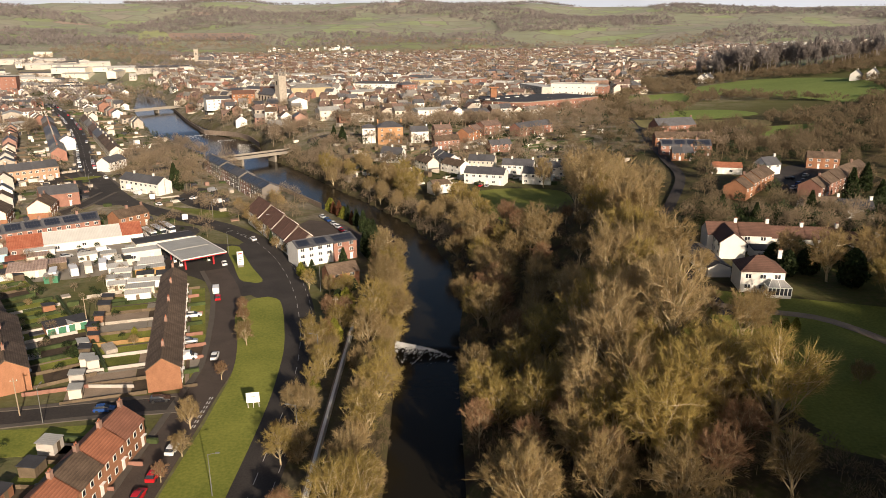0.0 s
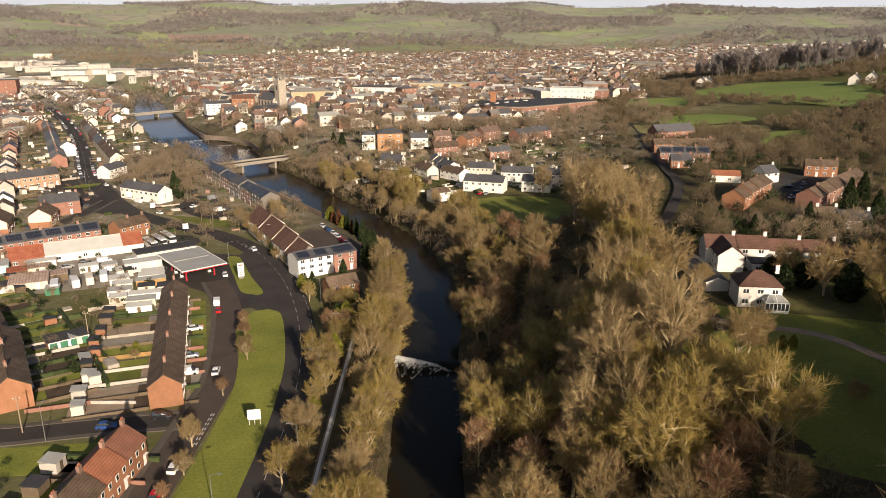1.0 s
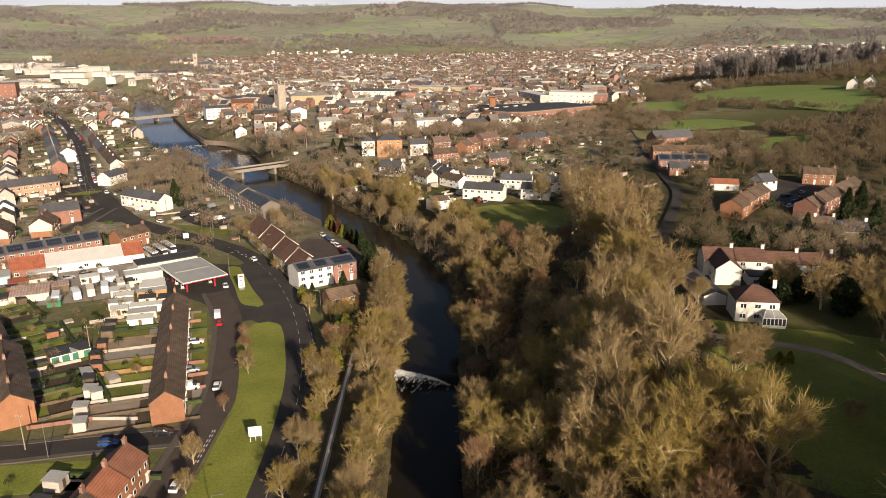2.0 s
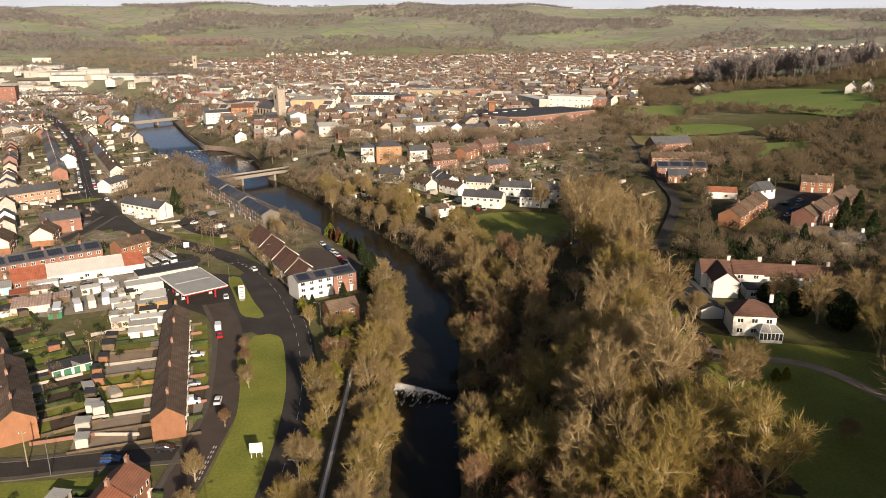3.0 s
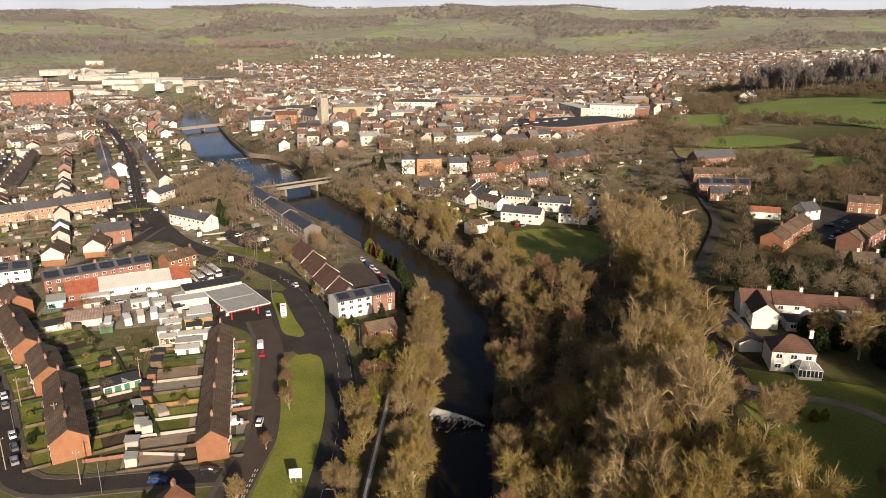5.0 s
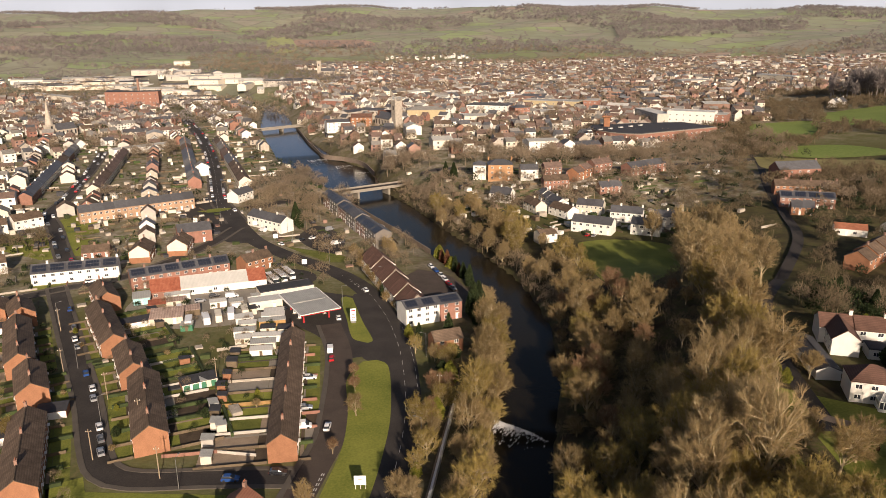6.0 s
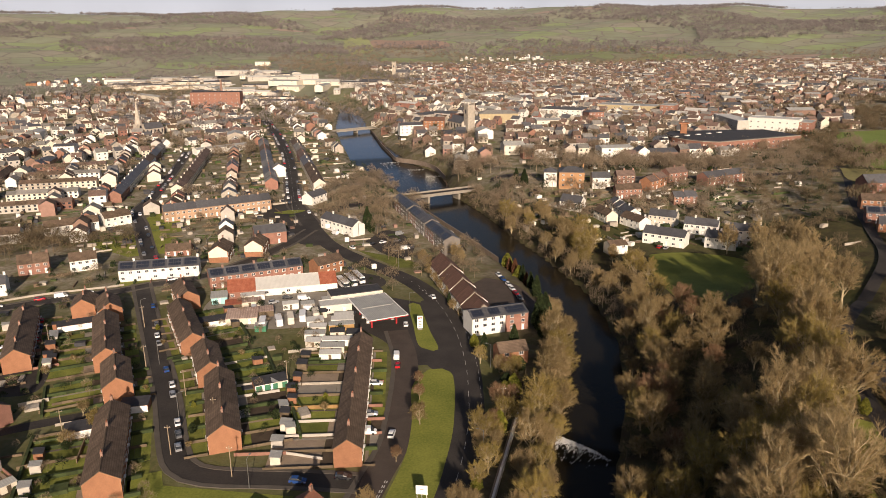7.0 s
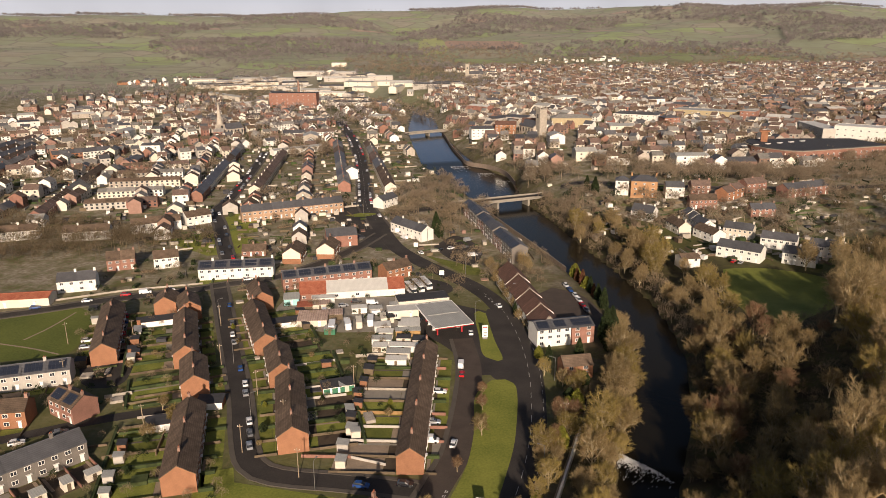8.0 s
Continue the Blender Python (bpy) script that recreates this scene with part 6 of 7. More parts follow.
# ---- bridges, weirs, churches and large buildings ----
def bridge(x1, y1, x2, y2, width, deck_z, piers, label):
    root = thing("bridge", label, "bridge")
    turn, L = math.atan2(y2 - y1, x2 - x1), math.hypot(x2 - x1, y2 - y1)
    part("deck", Shape().box(0, 0, -0.9, L, width, 0.9), CONCRETE, root)
    part("carriageway", Shape().box(0, 0, 0.004, L, width - 3.0, 0.05), ASPHALT, root)
    for s in (-1, 1):
        part("parapet", Shape().box(0, s * (width / 2 - 0.15), 0.004, L, 0.2, 1.0), CONCRETE, root)
    for p in piers:
        part("pier", Shape().box((p - 0.5) * L, 0, -deck_z - 6, 1.4, width - 2, deck_z + 5.09), CONCRETE, root)
    root.matrix_basis = pose((x1 + x2) / 2, (y1 + y2) / 2, deck_z, 0, 0, math.degrees(turn))
    return root


bridge(-145, 414, -83, 470, 10, 2.6, (0.43, 0.70), "long pale concrete road bridge on two piers over the river")
bridge(-295, 719, -263, 760, 9, 3.2, (0.5,), "pale low road bridge over the upper river")
road("road_bridge", BRIDGE_ROAD[4:], 7.0, "asphalt road climbing from the bridge into town", lift=0.1)
road("road_bridge", BRIDGE_ROAD[:2], 7.0, "asphalt road running up to the bridge", lift=0.14)


def weir(x, y, turn, length, level, run, seed, label, skew=1.0, thick=60):
    """Broken white water over a drowned sill, thinning out downstream."""
    root = thing("weir", label, "weir")
    part("sill", Shape().box(0, 0.3, -4.5, length, 1.4, 2.6), STONE, root)
    rng = np.random.default_rng(seed)
    s = Shape()
    for _ in range(int(length * thick)):
        a = length * (rng.beta(1.0, skew) - 0.5)
        b = rng.exponential(run * (1.6 - 1.2 * (a / length + 0.5)))
        b *= 0.5 + 0.8 * math.sin(a * 0.9 + seed) ** 2
        r = rng.uniform(0.02, 0.12)
        q = rng.uniform(0, 6)
        gx_, gy_ = x + a * math.cos(radians(turn)) + b * math.sin(radians(turn)), y + a * math.sin(radians(turn)) - b * math.cos(radians(turn))
        z = float(water_level(river_at_one(gx_, gy_)[2])) - level + 0.02
        s.slab([(a + r * math.cos(q + t) * rng.uniform(0.6, 1.4), -b + r * 4.5 * math.sin(q + t) * rng.uniform(0.6, 1.4), z) for t in (0, 1.25, 2.5, 3.77, 5.0)], (rng.normal(0, 0.05), rng.normal(0, 0.05), rng.uniform(0.03, 0.16)))
    tagged(part("foam", s, FOAM, root), kind="stuff")
    root.matrix_basis = pose(x, y, level, 0, 0, turn)
    return root


weir(-2.6, 168.4, -27, 17, -2.7, 1.5, 1, "low weir with a slanting line of white water across the river", 2.2, 48)
weir(-186, 572, 34, 18, -1.0, 6.0, 2, "head of the slanting weir with white water", 1.6, 16)
weir(-158, 552, 20, 14, -2.2, 7.0, 3, "lower step of the slanting weir with streaks of white water", 1.4, 14)
weir(-136, 527, 12, 12, -2.5, 7.0, 5, "shallow riffle below the slanting weir", 1.4, 12)


def river_wall(pts, side, height, label):
    line = smooth_line(pts, 6)
    s = ribbon(line, -0.3, 0.3, 0, 3.6, z=height)
    return tagged(part("river_wall", s, QUAY), label, "wall", kind="structure")


river_wall(((-122, 506), (-140, 545), (-160, 566), (-182, 578), (-196, 604), (-222, 656), (-249, 716), (-268, 757)), 1, 1.9, "grey stone river wall along the town bank")
river_wall(((-131, 434), (-108.5, 402), (-90.5, 376), (-72, 349.5), (-51, 318)), -1, 1.0, "pale concrete river wall and path beside the flats")


# ---- gardens, fences, sheds ----
def panel_mesh(kind):
    key = ("panel", kind)
    if key not in MADE:
        mat, h, t = {"wood": (WOOD, 0.8, 0.05), "orange": (WOOD_O, 1.1, 0.05), "wall": (BRICK_RED, 0.9, 0.22), "white": (STONE, 0.8, 0.2), "pale": (RENDER_W, 1.7, 0.6), "hedge": (HEDGE, 1.0, 0.7), "block": (RENDER_G, 0.8, 0.18)}[kind]
        s = Shape()
        if kind in ("wood", "orange"):
            s.add([(-0.9, -t, 0), (0.9, -t, 0), (0.9, t, 0), (-0.9, t, 0), (-0.9, -t, h), (-0.82, -t, h + 0.12), (-0.82, -t, h), (0.9, -t, h), (0.9, t, h), (-0.82, t, h), (-0.82, t, h + 0.12), (-0.9, t, h)],
                  ((0, 1, 7, 6, 5, 4), (2, 3, 11, 10, 9, 8), (1, 2, 8, 7), (3, 0, 4, 11), (6, 7, 8, 9), (4, 5, 10, 11), (5, 6, 9, 10), (3, 2, 1, 0)))
        else:
            s.box(0, 0, -0.3, 1.8, t, h + 0.3)
        MADE[key] = s.mesh("fence_panel" if kind in ("wood", "orange") else "wall_section", mat)
    return MADE[key]


FENCE_WORDS = {"wood": ("weathered wooden panel fence between gardens", "fence"), "orange": ("orange-stained wooden panel fence", "fence"), "wall": ("low red brick garden wall", "wall"),
               "white": ("low grey stone garden wall", "wall"), "hedge": ("clipped dark green garden hedge", "hedge"), "pale": ("pale rendered flood wall beside the river path", "wall"), "block": ("grey concrete block garden wall", "wall")}


def fence(x1, y1, x2, y2, kind="wood"):
    label, cat = FENCE_WORDS[kind]
    L, turn = math.hypot(x2 - x1, y2 - y1), math.atan2(y2 - y1, x2 - x1)
    n = max(1, round(L / 2.5))
    root = thing(cat if cat != "wall" else "garden_wall", label, cat)
    root.matrix_basis = pose(x1, y1, ht((x1 + x2) / 2, (y1 + y2) / 2), 0, 0, math.degrees(turn))
    for i in range(n):
        ob = new("fence_panel" if cat == "fence" else "wall_section" if cat == "wall" else "hedge_section", panel_mesh(kind))
        ob.parent = root
        ob.matrix_basis = pose((i + 0.5) * L / n, 0, 0) @ Matrix.Diagonal((L / n / 1.8, 1, 1, 1))
    return root


def shed(x, y, turn, L, W, h, wall, roof, label, doors=0, door_mat=WHITE_P):
    """A garden shed, or a garage block with its doors."""
    root = thing("garage" if doors else "shed", label, "garage" if doors else "shed")
    part("wall", Shape().box(0, 0, -0.4, L, W, h + 0.4), wall, root)
    part("roof", Shape().slab([(-L / 2 - 0.15, -W / 2 - 0.2, h), (L / 2 + 0.15, -W / 2 - 0.2, h), (L / 2 + 0.15, W / 2 + 0.2, h + 0.35), (-L / 2 - 0.15, W / 2 + 0.2, h + 0.35)], (0, 0, 0.1)), roof, root)
    if doors:
        part("door_surround", Shape().box(0, -W / 2 - 0.012, 0.0, L - 0.2, 0.05, h * 0.93), WHITE_P, root)
    for k in range(doors):
        part("garage_door", Shape().box(-L / 2 + L * (k + 0.5) / doors, -W / 2 - 0.045, 0.02, L / doors * 0.72, 0.08, h * 0.84), door_mat, root)
    if not doors:
        part("door", Shape().box(0, -W / 2 - 0.03, 0.02, 0.9, 0.08, h * 0.88), WOOD, root)
    root.matrix_basis = pose(x, y, ht(x, y), 0, 0, math.degrees(turn))
    PLACED_ALL.append((x, y, 3))
    return root


def plot(px, py, tx, ty, nx_, ny_, w, d0, d1, mat, label, lift=0.05):
    """A garden plot: w wide along t, from d0 to d1 along n."""
    c = [(px + tx * a + nx_ * b, py + ty * a + ny_ * b) for a, b in ((-w / 2, d0), (w / 2, d0), (w / 2, d1), (-w / 2, d1))]
    zz = max(ht(*q) for q in c) + lift
    s = Shape().slab([(q[0], q[1], zz - 0.25) for q in (c if (tx * ny_ - ty * nx_) > 0 else c[::-1])], (0, 0, 0.25))
    return tagged(part("garden_plot", s, mat), label, "garden", kind="structure")


def gardens(x1, y1, x2, y2, n, side, d0, d1, seed, mix, kinds, sheds=0.5, step=1, end=None, bushes=0.3):
    """Strips of garden behind or before a terrace. side: 1 to the right of the way from the first end to the second."""
    rng = np.random.default_rng(seed)
    L = math.hypot(x2 - x1, y2 - y1)
    tx, ty = (x2 - x1) / L, (y2 - y1) / L
    nx_, ny_ = ty * side, -tx * side
    w = L / n
    for i in range(n + 1):
        a = i * w
        bx, by = x1 + tx * a, y1 + ty * a
        deep = d1 - rng.uniform(0, 2.5)
        fence(bx + nx_ * d0, by + ny_ * d0, bx + nx_ * deep, by + ny_ * deep, kinds[rng.integers(len(kinds))])
        if i == n:
            break
        mx, my = x1 + tx * (a + w / 2), y1 + ty * (a + w / 2)
        cut = rng.uniform(0.18, 0.45)
        kind = mix[rng.integers(len(mix))]
        mats = {"lawn": (GRASS_P, "mown back-garden lawn"), "soil": (SOIL, "bare soil garden bed in winter"), "slab": ((CONCRETE, GRAVEL)[int(rng.integers(2))], "pale paved garden patio"), "rough": (GRASS_P, "unkempt grassy garden plot")}
        m1, l1 = mats[kind]
        plot(mx, my, tx, ty, nx_, ny_, w - 0.5, d0 + (d1 - d0) * cut * 0.5, d1 - 0.6, m1, l1 + " between fences")
        m2, l2 = mats[("slab", "lawn", "soil", "slab")[rng.integers(4)]]
        plot(mx, my, tx, ty, nx_, ny_, w - 0.7, d0 + 0.2, d0 + (d1 - d0) * cut * 0.5 - 0.1, m2, l2 + " behind a house", 0.06)
        if d1 - d0 > 8 and rng.random() < 0.7:
            off = w * (0.34 if i % 2 else -0.34)
            plot(mx + tx * off, my + ty * off, tx, ty, nx_, ny_, 0.8, d0 + 0.3, d1 - rng.uniform(1, 6), (CONCRETE, PAVING, GRAVEL)[int(rng.integers(3))], "narrow garden path along the fence", 0.085)
        if rng.random() < sheds:
            q = d1 - rng.uniform(1.8, 3.2)
            wall, roof, words = ((WOOD, FELT, "small weathered wooden garden shed with felt roof"), (RENDER_C, SHEET_G, "pale garden store with a grey sheet roof"), (BRICK, FELT, "small brick garden store"), (RENDER_G, SHEET_G, "grey garden outbuilding with a flat roof"))[rng.integers(4)]
            shed(mx + nx_ * q + tx * rng.uniform(-1, 1), my + ny_ * q + ty * rng.uniform(-1, 1), math.atan2(ty, tx), rng.uniform(2.2, 3.8), rng.uniform(2.0, 3.2), rng.uniform(1.9, 2.3), wall, roof, words)
        if rng.random() < bushes and d1 - d0 > 5.5:
            q = rng.uniform(d0 + 2.5, d1 - 1.5)
            plant(("shrub", "holly", "shrub", "gold")[rng.integers(4)], mx + nx_ * q + tx * w * 0.3, my + ny_ * q + ty * w * 0.3, rng.uniform(0.3, 0.55))
    if end:
        fence(x1 + nx_ * d1, y1 + ny_ * d1, x2 + nx_ * d1, y2 + ny_ * d1, end)


# rear gardens of the brick terrace and its small front gardens
gardens(-58.6, 141.6, -78.1, 205.5, 9, -1, 3.7, 21, 3, ("lawn", "slab", "lawn", "lawn", "lawn"), ("wood", "wood", "block", "wood", "white", "orange", "wood", "hedge"), 0.85, bushes=0.2)
gardens(-58.6, 141.6, -78.1, 205.5, 9, 1, 3.7, 9.0, 4, ("slab", "lawn", "lawn", "soil"), ("wall", "wall", "hedge", "wood"), 0.0, end=None, bushes=0.1)
# the council rows: back gardens and street lawns
for ends, n, sd in (((-91.4, 140.7, -110.6, 171.0), 5, 5), ((-114.2, 172.6, -126.2, 188.5), 3, 6), ((-131.8, 191.1, -156, 219.6), 5, 7)):
    gardens(*ends, n, 1, 4.3, 19, sd, ("lawn", "rough", "lawn", "soil"), ("wood", "hedge", "hedge", "block"), 0.5, end="hedge", bushes=0.6)
    gardens(*ends, n, -1, 4.3, 10.5, sd + 20, ("lawn", "lawn", "rough"), ("hedge", "wood"), 0.0, bushes=0.3)
for ends, n, sd in (((-108.1, 116, -127.8, 145.9), 5, 8), ((-135.1, 157.2, -147, 171.9), 3, 9), ((-151.8, 174.1, -175.2, 203.5), 5, 10)):
    gardens(*ends, n, -1, 4.3, 20, sd, ("lawn", "rough", "lawn", "lawn"), ("wood", "hedge", "hedge"), 0.5, end="hedge", bushes=0.6)
    gardens(*ends, n, 1, 4.3, 10.0, sd + 20, ("lawn", "lawn"), ("hedge", "wood"), 0.0, bushes=0.2)
gardens(-179.4, 166.6, -208.1, 202.2, 6, 1, 4.3, 12, 11, ("slab", "lawn"), ("wood", "wall"), 0.4)
gardens(-179.4, 166.6, -208.1, 202.2, 6, -1, 4.3, 9, 12, ("lawn", "rough"), ("wood",), 0.4)
gardens(-160, 88, -144.5, 122.6, 6, 1, 4.3, 16, 13, ("soil", "lawn", "soil"), ("wall", "wall", "wood"), 0.45)
gardens(-60.6, 91, -58.6, 121, 4, -1, 4.0, 15, 14, ("lawn", "soil"), ("wood", "hedge"), 0.7)
gardens(-60.6, 91, -58.6, 121, 4, 1, 4.0, 7.2, 15, ("lawn",), ("wall", "hedge"), 0.0)
gardens(-190, 121, -171.8, 131.2, 3, 1, 4.3, 11, 16, ("lawn", "soil"), ("wood",), 0.5)
gardens(-214, 131, -181.5, 155.7, 6, 1, 4.3, 9, 17, ("slab", "lawn"), ("white", "wood"), 0.2)
gardens(-207, 253.4, -177.5, 268.6, 5, 1, 4.6, 11, 18, ("lawn",), ("hedge", "wall"), 0.0)
gardens(-164, 253.5, -133, 277.6, 6, 1, 4.6, 8.5, 19, ("lawn", "slab"), ("wall",), 0.0)
fence(-88.5, 139.6, -76, 143.4, "wall"), fence(-76, 143.4, -66, 143.2, "block")
fence(-250, 204, -226, 228, "white"), fence(-226, 228, -200, 246, "white"), fence(-143.5, 141.5, -124, 155, "white")
tagged(part("river_path", ribbon(smooth_line(((-22.3, 60), (-22.3, 122), (-22.1, 174)), 4), -0.45, 0.45, 0.08), GRAVEL), "narrow pale gravel path along the flood wall", "path", kind="structure")
fence(-21.6, 60, -21.6, 122, "pale"), fence(-21.6, 122, -21.4, 175, "pale"), fence(-21.4, 175, -23, 205, "wood")
for x, y, t, n, m in ((-97, 176.5, 38, 4, GREEN_P), (-140, 216, 38, 5, WHITE_P), (-186, 203, 38, 6, WHITE_P), (-134, 140, 38, 3, WHITE_P), (-128, 155, 25, 3, WHITE_P)):
    shed(x, y, radians(t), 2.5 * n, 5, 2.2, BRICK, FELT, "row of brick lock-up garages with painted doors", n, m)
plot(-84, 130, 1, 0.1, 0.1, -1, 34, 4, 14, GRASS, "mown green beside the residential street")
plot(-101, 121, 0.6, -0.8, 0.8, 0.6, 16, -6, 4, GRASS, "mown green at the street corner", 0.06)

# ---- works and fuel station ----
house_at(-146.5, 249.6, 0.50, 11, 14, 3.0, 2.8, BRICK_RED, RUST, "old brick workshop with a rusty red sheet roof", chimney=0, category="workshop", name="workshop", windows=3)
house_at(-130.3, 258.5, 0.50, 26, 14, 3.0, 2.8, RENDER_W, SHEET_W, "white workshop with a pale sheet roof", chimney=0, category="workshop", name="workshop", windows=3)
house_at(-115.8, 266.4, 0.50, 7, 14, 3.0, 2.8, RENDER_W, RUST, "end bay of the white workshop with a rusty roof", chimney=0, category="workshop", name="workshop", windows=1)
house_at(-98.5, 253.8, 0.59, 21, 8, 3.4, 0.3, RENDER_C, FELT, "low stone workshop with a flat black felt roof", form="flat", chimney=0, category="workshop", name="workshop", windows=4)
house_at(-101.5, 240, 0.5, 12, 7, 3.0, 0.3, RENDER_C, SHEET_W, "low cream store with a flat white roof", form="flat", chimney=0, category="workshop", name="workshop", windows=2)
house_at(-131, 222, 0.40, 11, 8, 2.6, 0.9, RENDER_C, OLD_TIN, "low lean-to store with a faded corrugated iron roof", form="mono", chimney=0, category="shed", name="store_shed", windows=2)
house_at(-150, 238, 0.50, 6, 6, 2.8, 0.6, BLUE_P, SHEET_G, "small pale blue painted workshop lean-to", form="mono", chimney=0, category="shed", name="store_shed", windows=1)
for x, y, t, l, w, a, b in ((-94.5, 231, 0.35, 7, 3.2, RENDER_W, SHEET_W), (-93.5, 227.2, 0.30, 8, 3, RENDER_W, SHEET_W), (-92, 222.5, 0.4, 9, 2.6, WOOD_O, SHEET_G), (-91, 216, 0.3, 5, 3, RENDER_C, FELT), (-85, 216.5, 0.3, 5, 3.6, RENDER_C, FELT), (-88.5, 209.5, 0.25, 10, 2.6, RENDER_W, SHEET_W),
                         (-88, 204, 0.28, 8, 3.2, RENDER_C, SHEET_G), (-104.5, 233, 0.5, 4, 5, RENDER_C, FELT), (-106.5, 245.5, 0.5, 5, 3, RENDER_W, SHEET_G), (-138, 243, 0.5, 9, 3, RENDER_W, SHEET_W), (-141, 233, 0.5, 6, 5, WOOD, RUST), (-112.5, 239, 0.5, 5, 3, CONCRETE, SHEET_G), (-120, 215, 0.3, 4, 3, GREEN_P, SHEET_G), (-103, 224, 0.5, 6, 4, RENDER_W, SHEET_W), (-99.5, 218.5, 0.3, 6, 3, RENDER_C, SHEET_W), (-98, 212.5, 0.3, 7, 3, RENDER_W, SHEET_G),
                         (-96, 206.5, 0.3, 5, 3, RENDER_C, SHEET_W), (-126, 229, 0.5, 7, 5, WOOD, OLD_TIN), (-136, 236.5, 0.5, 8, 4, RENDER_C, OLD_TIN), (-119, 237.5, 0.5, 6, 3, RENDER_W, SHEET_W), (-86.5, 198.5, 0.28, 7, 2.8, RENDER_W, SHEET_W)):
    shed(x, y, t, l, w, 2.3, a, b, "flat-roofed store or outbuilding behind the terrace")


def canopy(cx, cy, turn, L, W, top):
    root = thing("fuel_canopy", "flat grey fuel station canopy with a red and white edge", "canopy")
    part("deck", Shape().box(0, 0, top - 0.5, L - 0.3, W - 0.3, 0.5), SHEET_G, root)
    part("raised_strip", Shape().box(0, 0, top + 0.004, L * 0.82, 0.6, 0.15), SHEET_G, root)
    for dx, dy, sx, sy, m in ((0, -W / 2, L, 0.2, RED_P), (0, W / 2, L, 0.2, WHITE_P), (-L / 2, 0, 0.2, W - 0.2, WHITE_P), (L / 2, 0, 0.2, W - 0.2, WHITE_P)):
        part("fascia", Shape().box(dx, dy, top - 0.21, sx, sy, 0.26), WHITE_P, root)
        part("fascia_band", Shape().box(dx, dy, top - 0.55, sx, sy, 0.33), m, root)
    for dx in (-0.32, 0.32):
        for dy in (-0.28, 0.28):
            part("column", Shape().box(dx * L, dy * W, 0, 0.5, 0.5, top - 0.5), RED_P, root)
    root.matrix_basis = pose(cx, cy, ht(cx, cy), 0, 0, math.degrees(turn))
    for dx in (-0.32, 0.32):
        for dy in (-0.1, 0.12):
            p = thing("fuel_pump", "red and white fuel pump under the canopy", "pump", "fuel pumps")
            c, s = math.cos(turn), math.sin(turn)
            part("body", Shape().box(0, 0, 0, 0.9, 0.55, 1.7), WHITE_P, p)
            part("panel", Shape().box(0, -0.29, 0.9, 0.7, 0.04, 0.6), BLACK_P, p)
            part("plinth", Shape().box(0, 0, 0.0, 1.6, 1.0, 0.14), CONCRETE, p)
            p.matrix_basis = pose(cx + c * dx * L - s * dy * W, cy + s * dx * L + c * dy * W, ht(cx, cy) + 0.06, 0, 0, math.degrees(turn))


canopy(-82.4, 234.6, 0.66, 14.8, 25.0, 5.2)


def totem(x, y, turn):
    root = thing("price_sign", "tall white fuel station price sign with coloured bands", "sign")
    part("post", Shape().box(0, 0, -0.3, 1.7, 0.35, 1.2), GALV, root)
    part("board", Shape().box(0, 0, 0.9, 2.0, 0.4, 4.6), WHITE_P, root)
    for k in range(4):
        part("price_bar", Shape().box(0.0, -0.22, 1.5 + 0.6 * k, 1.1, 0.04, 0.22), RENDER_D, root, "dark plain price bar")
    part("logo_bar", Shape().box(0, -0.22, 4.6, 1.5, 0.04, 0.4), RED_P, root, "red band")
    root.matrix_basis = pose(x, y, ht(x, y), 0, 0, math.degrees(turn))


totem(-64.2, 228, 0.4)


def hoarding(x, y, turn):
    root = thing("notice_board", "large plain white notice board on three posts", "sign")
    part("board", Shape().box(0, 0, 1.3, 2.7, 0.08, 2.3), WHITE_P, root)
    for dx in (-1.1, 0, 1.1):
        part("post", Shape().box(dx, 0.1, -0.5, 0.1, 0.1, 4.0), WHITE_P, root)
    part("text_bar", Shape().box(0, -0.05, 2.5, 0.9, 0.02, 0.25), RENDER_G, root, "faint grey plain bar")
    root.matrix_basis = pose(x, y, ht(x, y), 0, 0, math.degrees(turn))


hoarding(-37.6, 133.6, 0.15)


def road_sign(x, y, turn, w=2.2, h=2.2):
    root = thing("road_sign", "square white-backed road sign on two posts", "sign")
    part("plate", Shape().box(0, 0, 1.8, w, 0.06, h), WHITE_P, root)
    for dx in (-0.6, 0.6):
        part("post", Shape().cone((dx, 0.08, -0.3), (dx, 0.08, 1.8 + h), 0.05, 0.05, 6), GALV, root)
    root.matrix_basis = pose(x, y, ht(x, y), 0, 0, math.degrees(turn))


for x, y in ((-101.5, 286), (-128.5, 323), (-182, 347), (-148, 345)):
    road_sign(x, y, 0.3)


def lamp_post(x, y, turn, h=8.0):
    key = ("lamp", h)
    m = pose(x, y, ht(x, y), 0, 0, turn)
    if key in MADE:
        return copy_thing(MADE[key], m)
    root = thing("street_lamp", "tall grey steel street lamp with a short arm", "lamp", "street lamps")
    part("pole", Shape().cone((0, 0, -0.3), (0, 0, h), 0.10, 0.06, 8), GALV, root)
    part("arm", Shape().cone((0, 0, h - 0.05), (1.3, 0, h + 0.25), 0.05, 0.04, 6), GALV, root)
    part("lantern", Shape().box(1.6, 0, h + 0.2, 0.75, 0.28, 0.14), GALV, root)
    root.matrix_basis = m
    MADE[key] = root
    return root


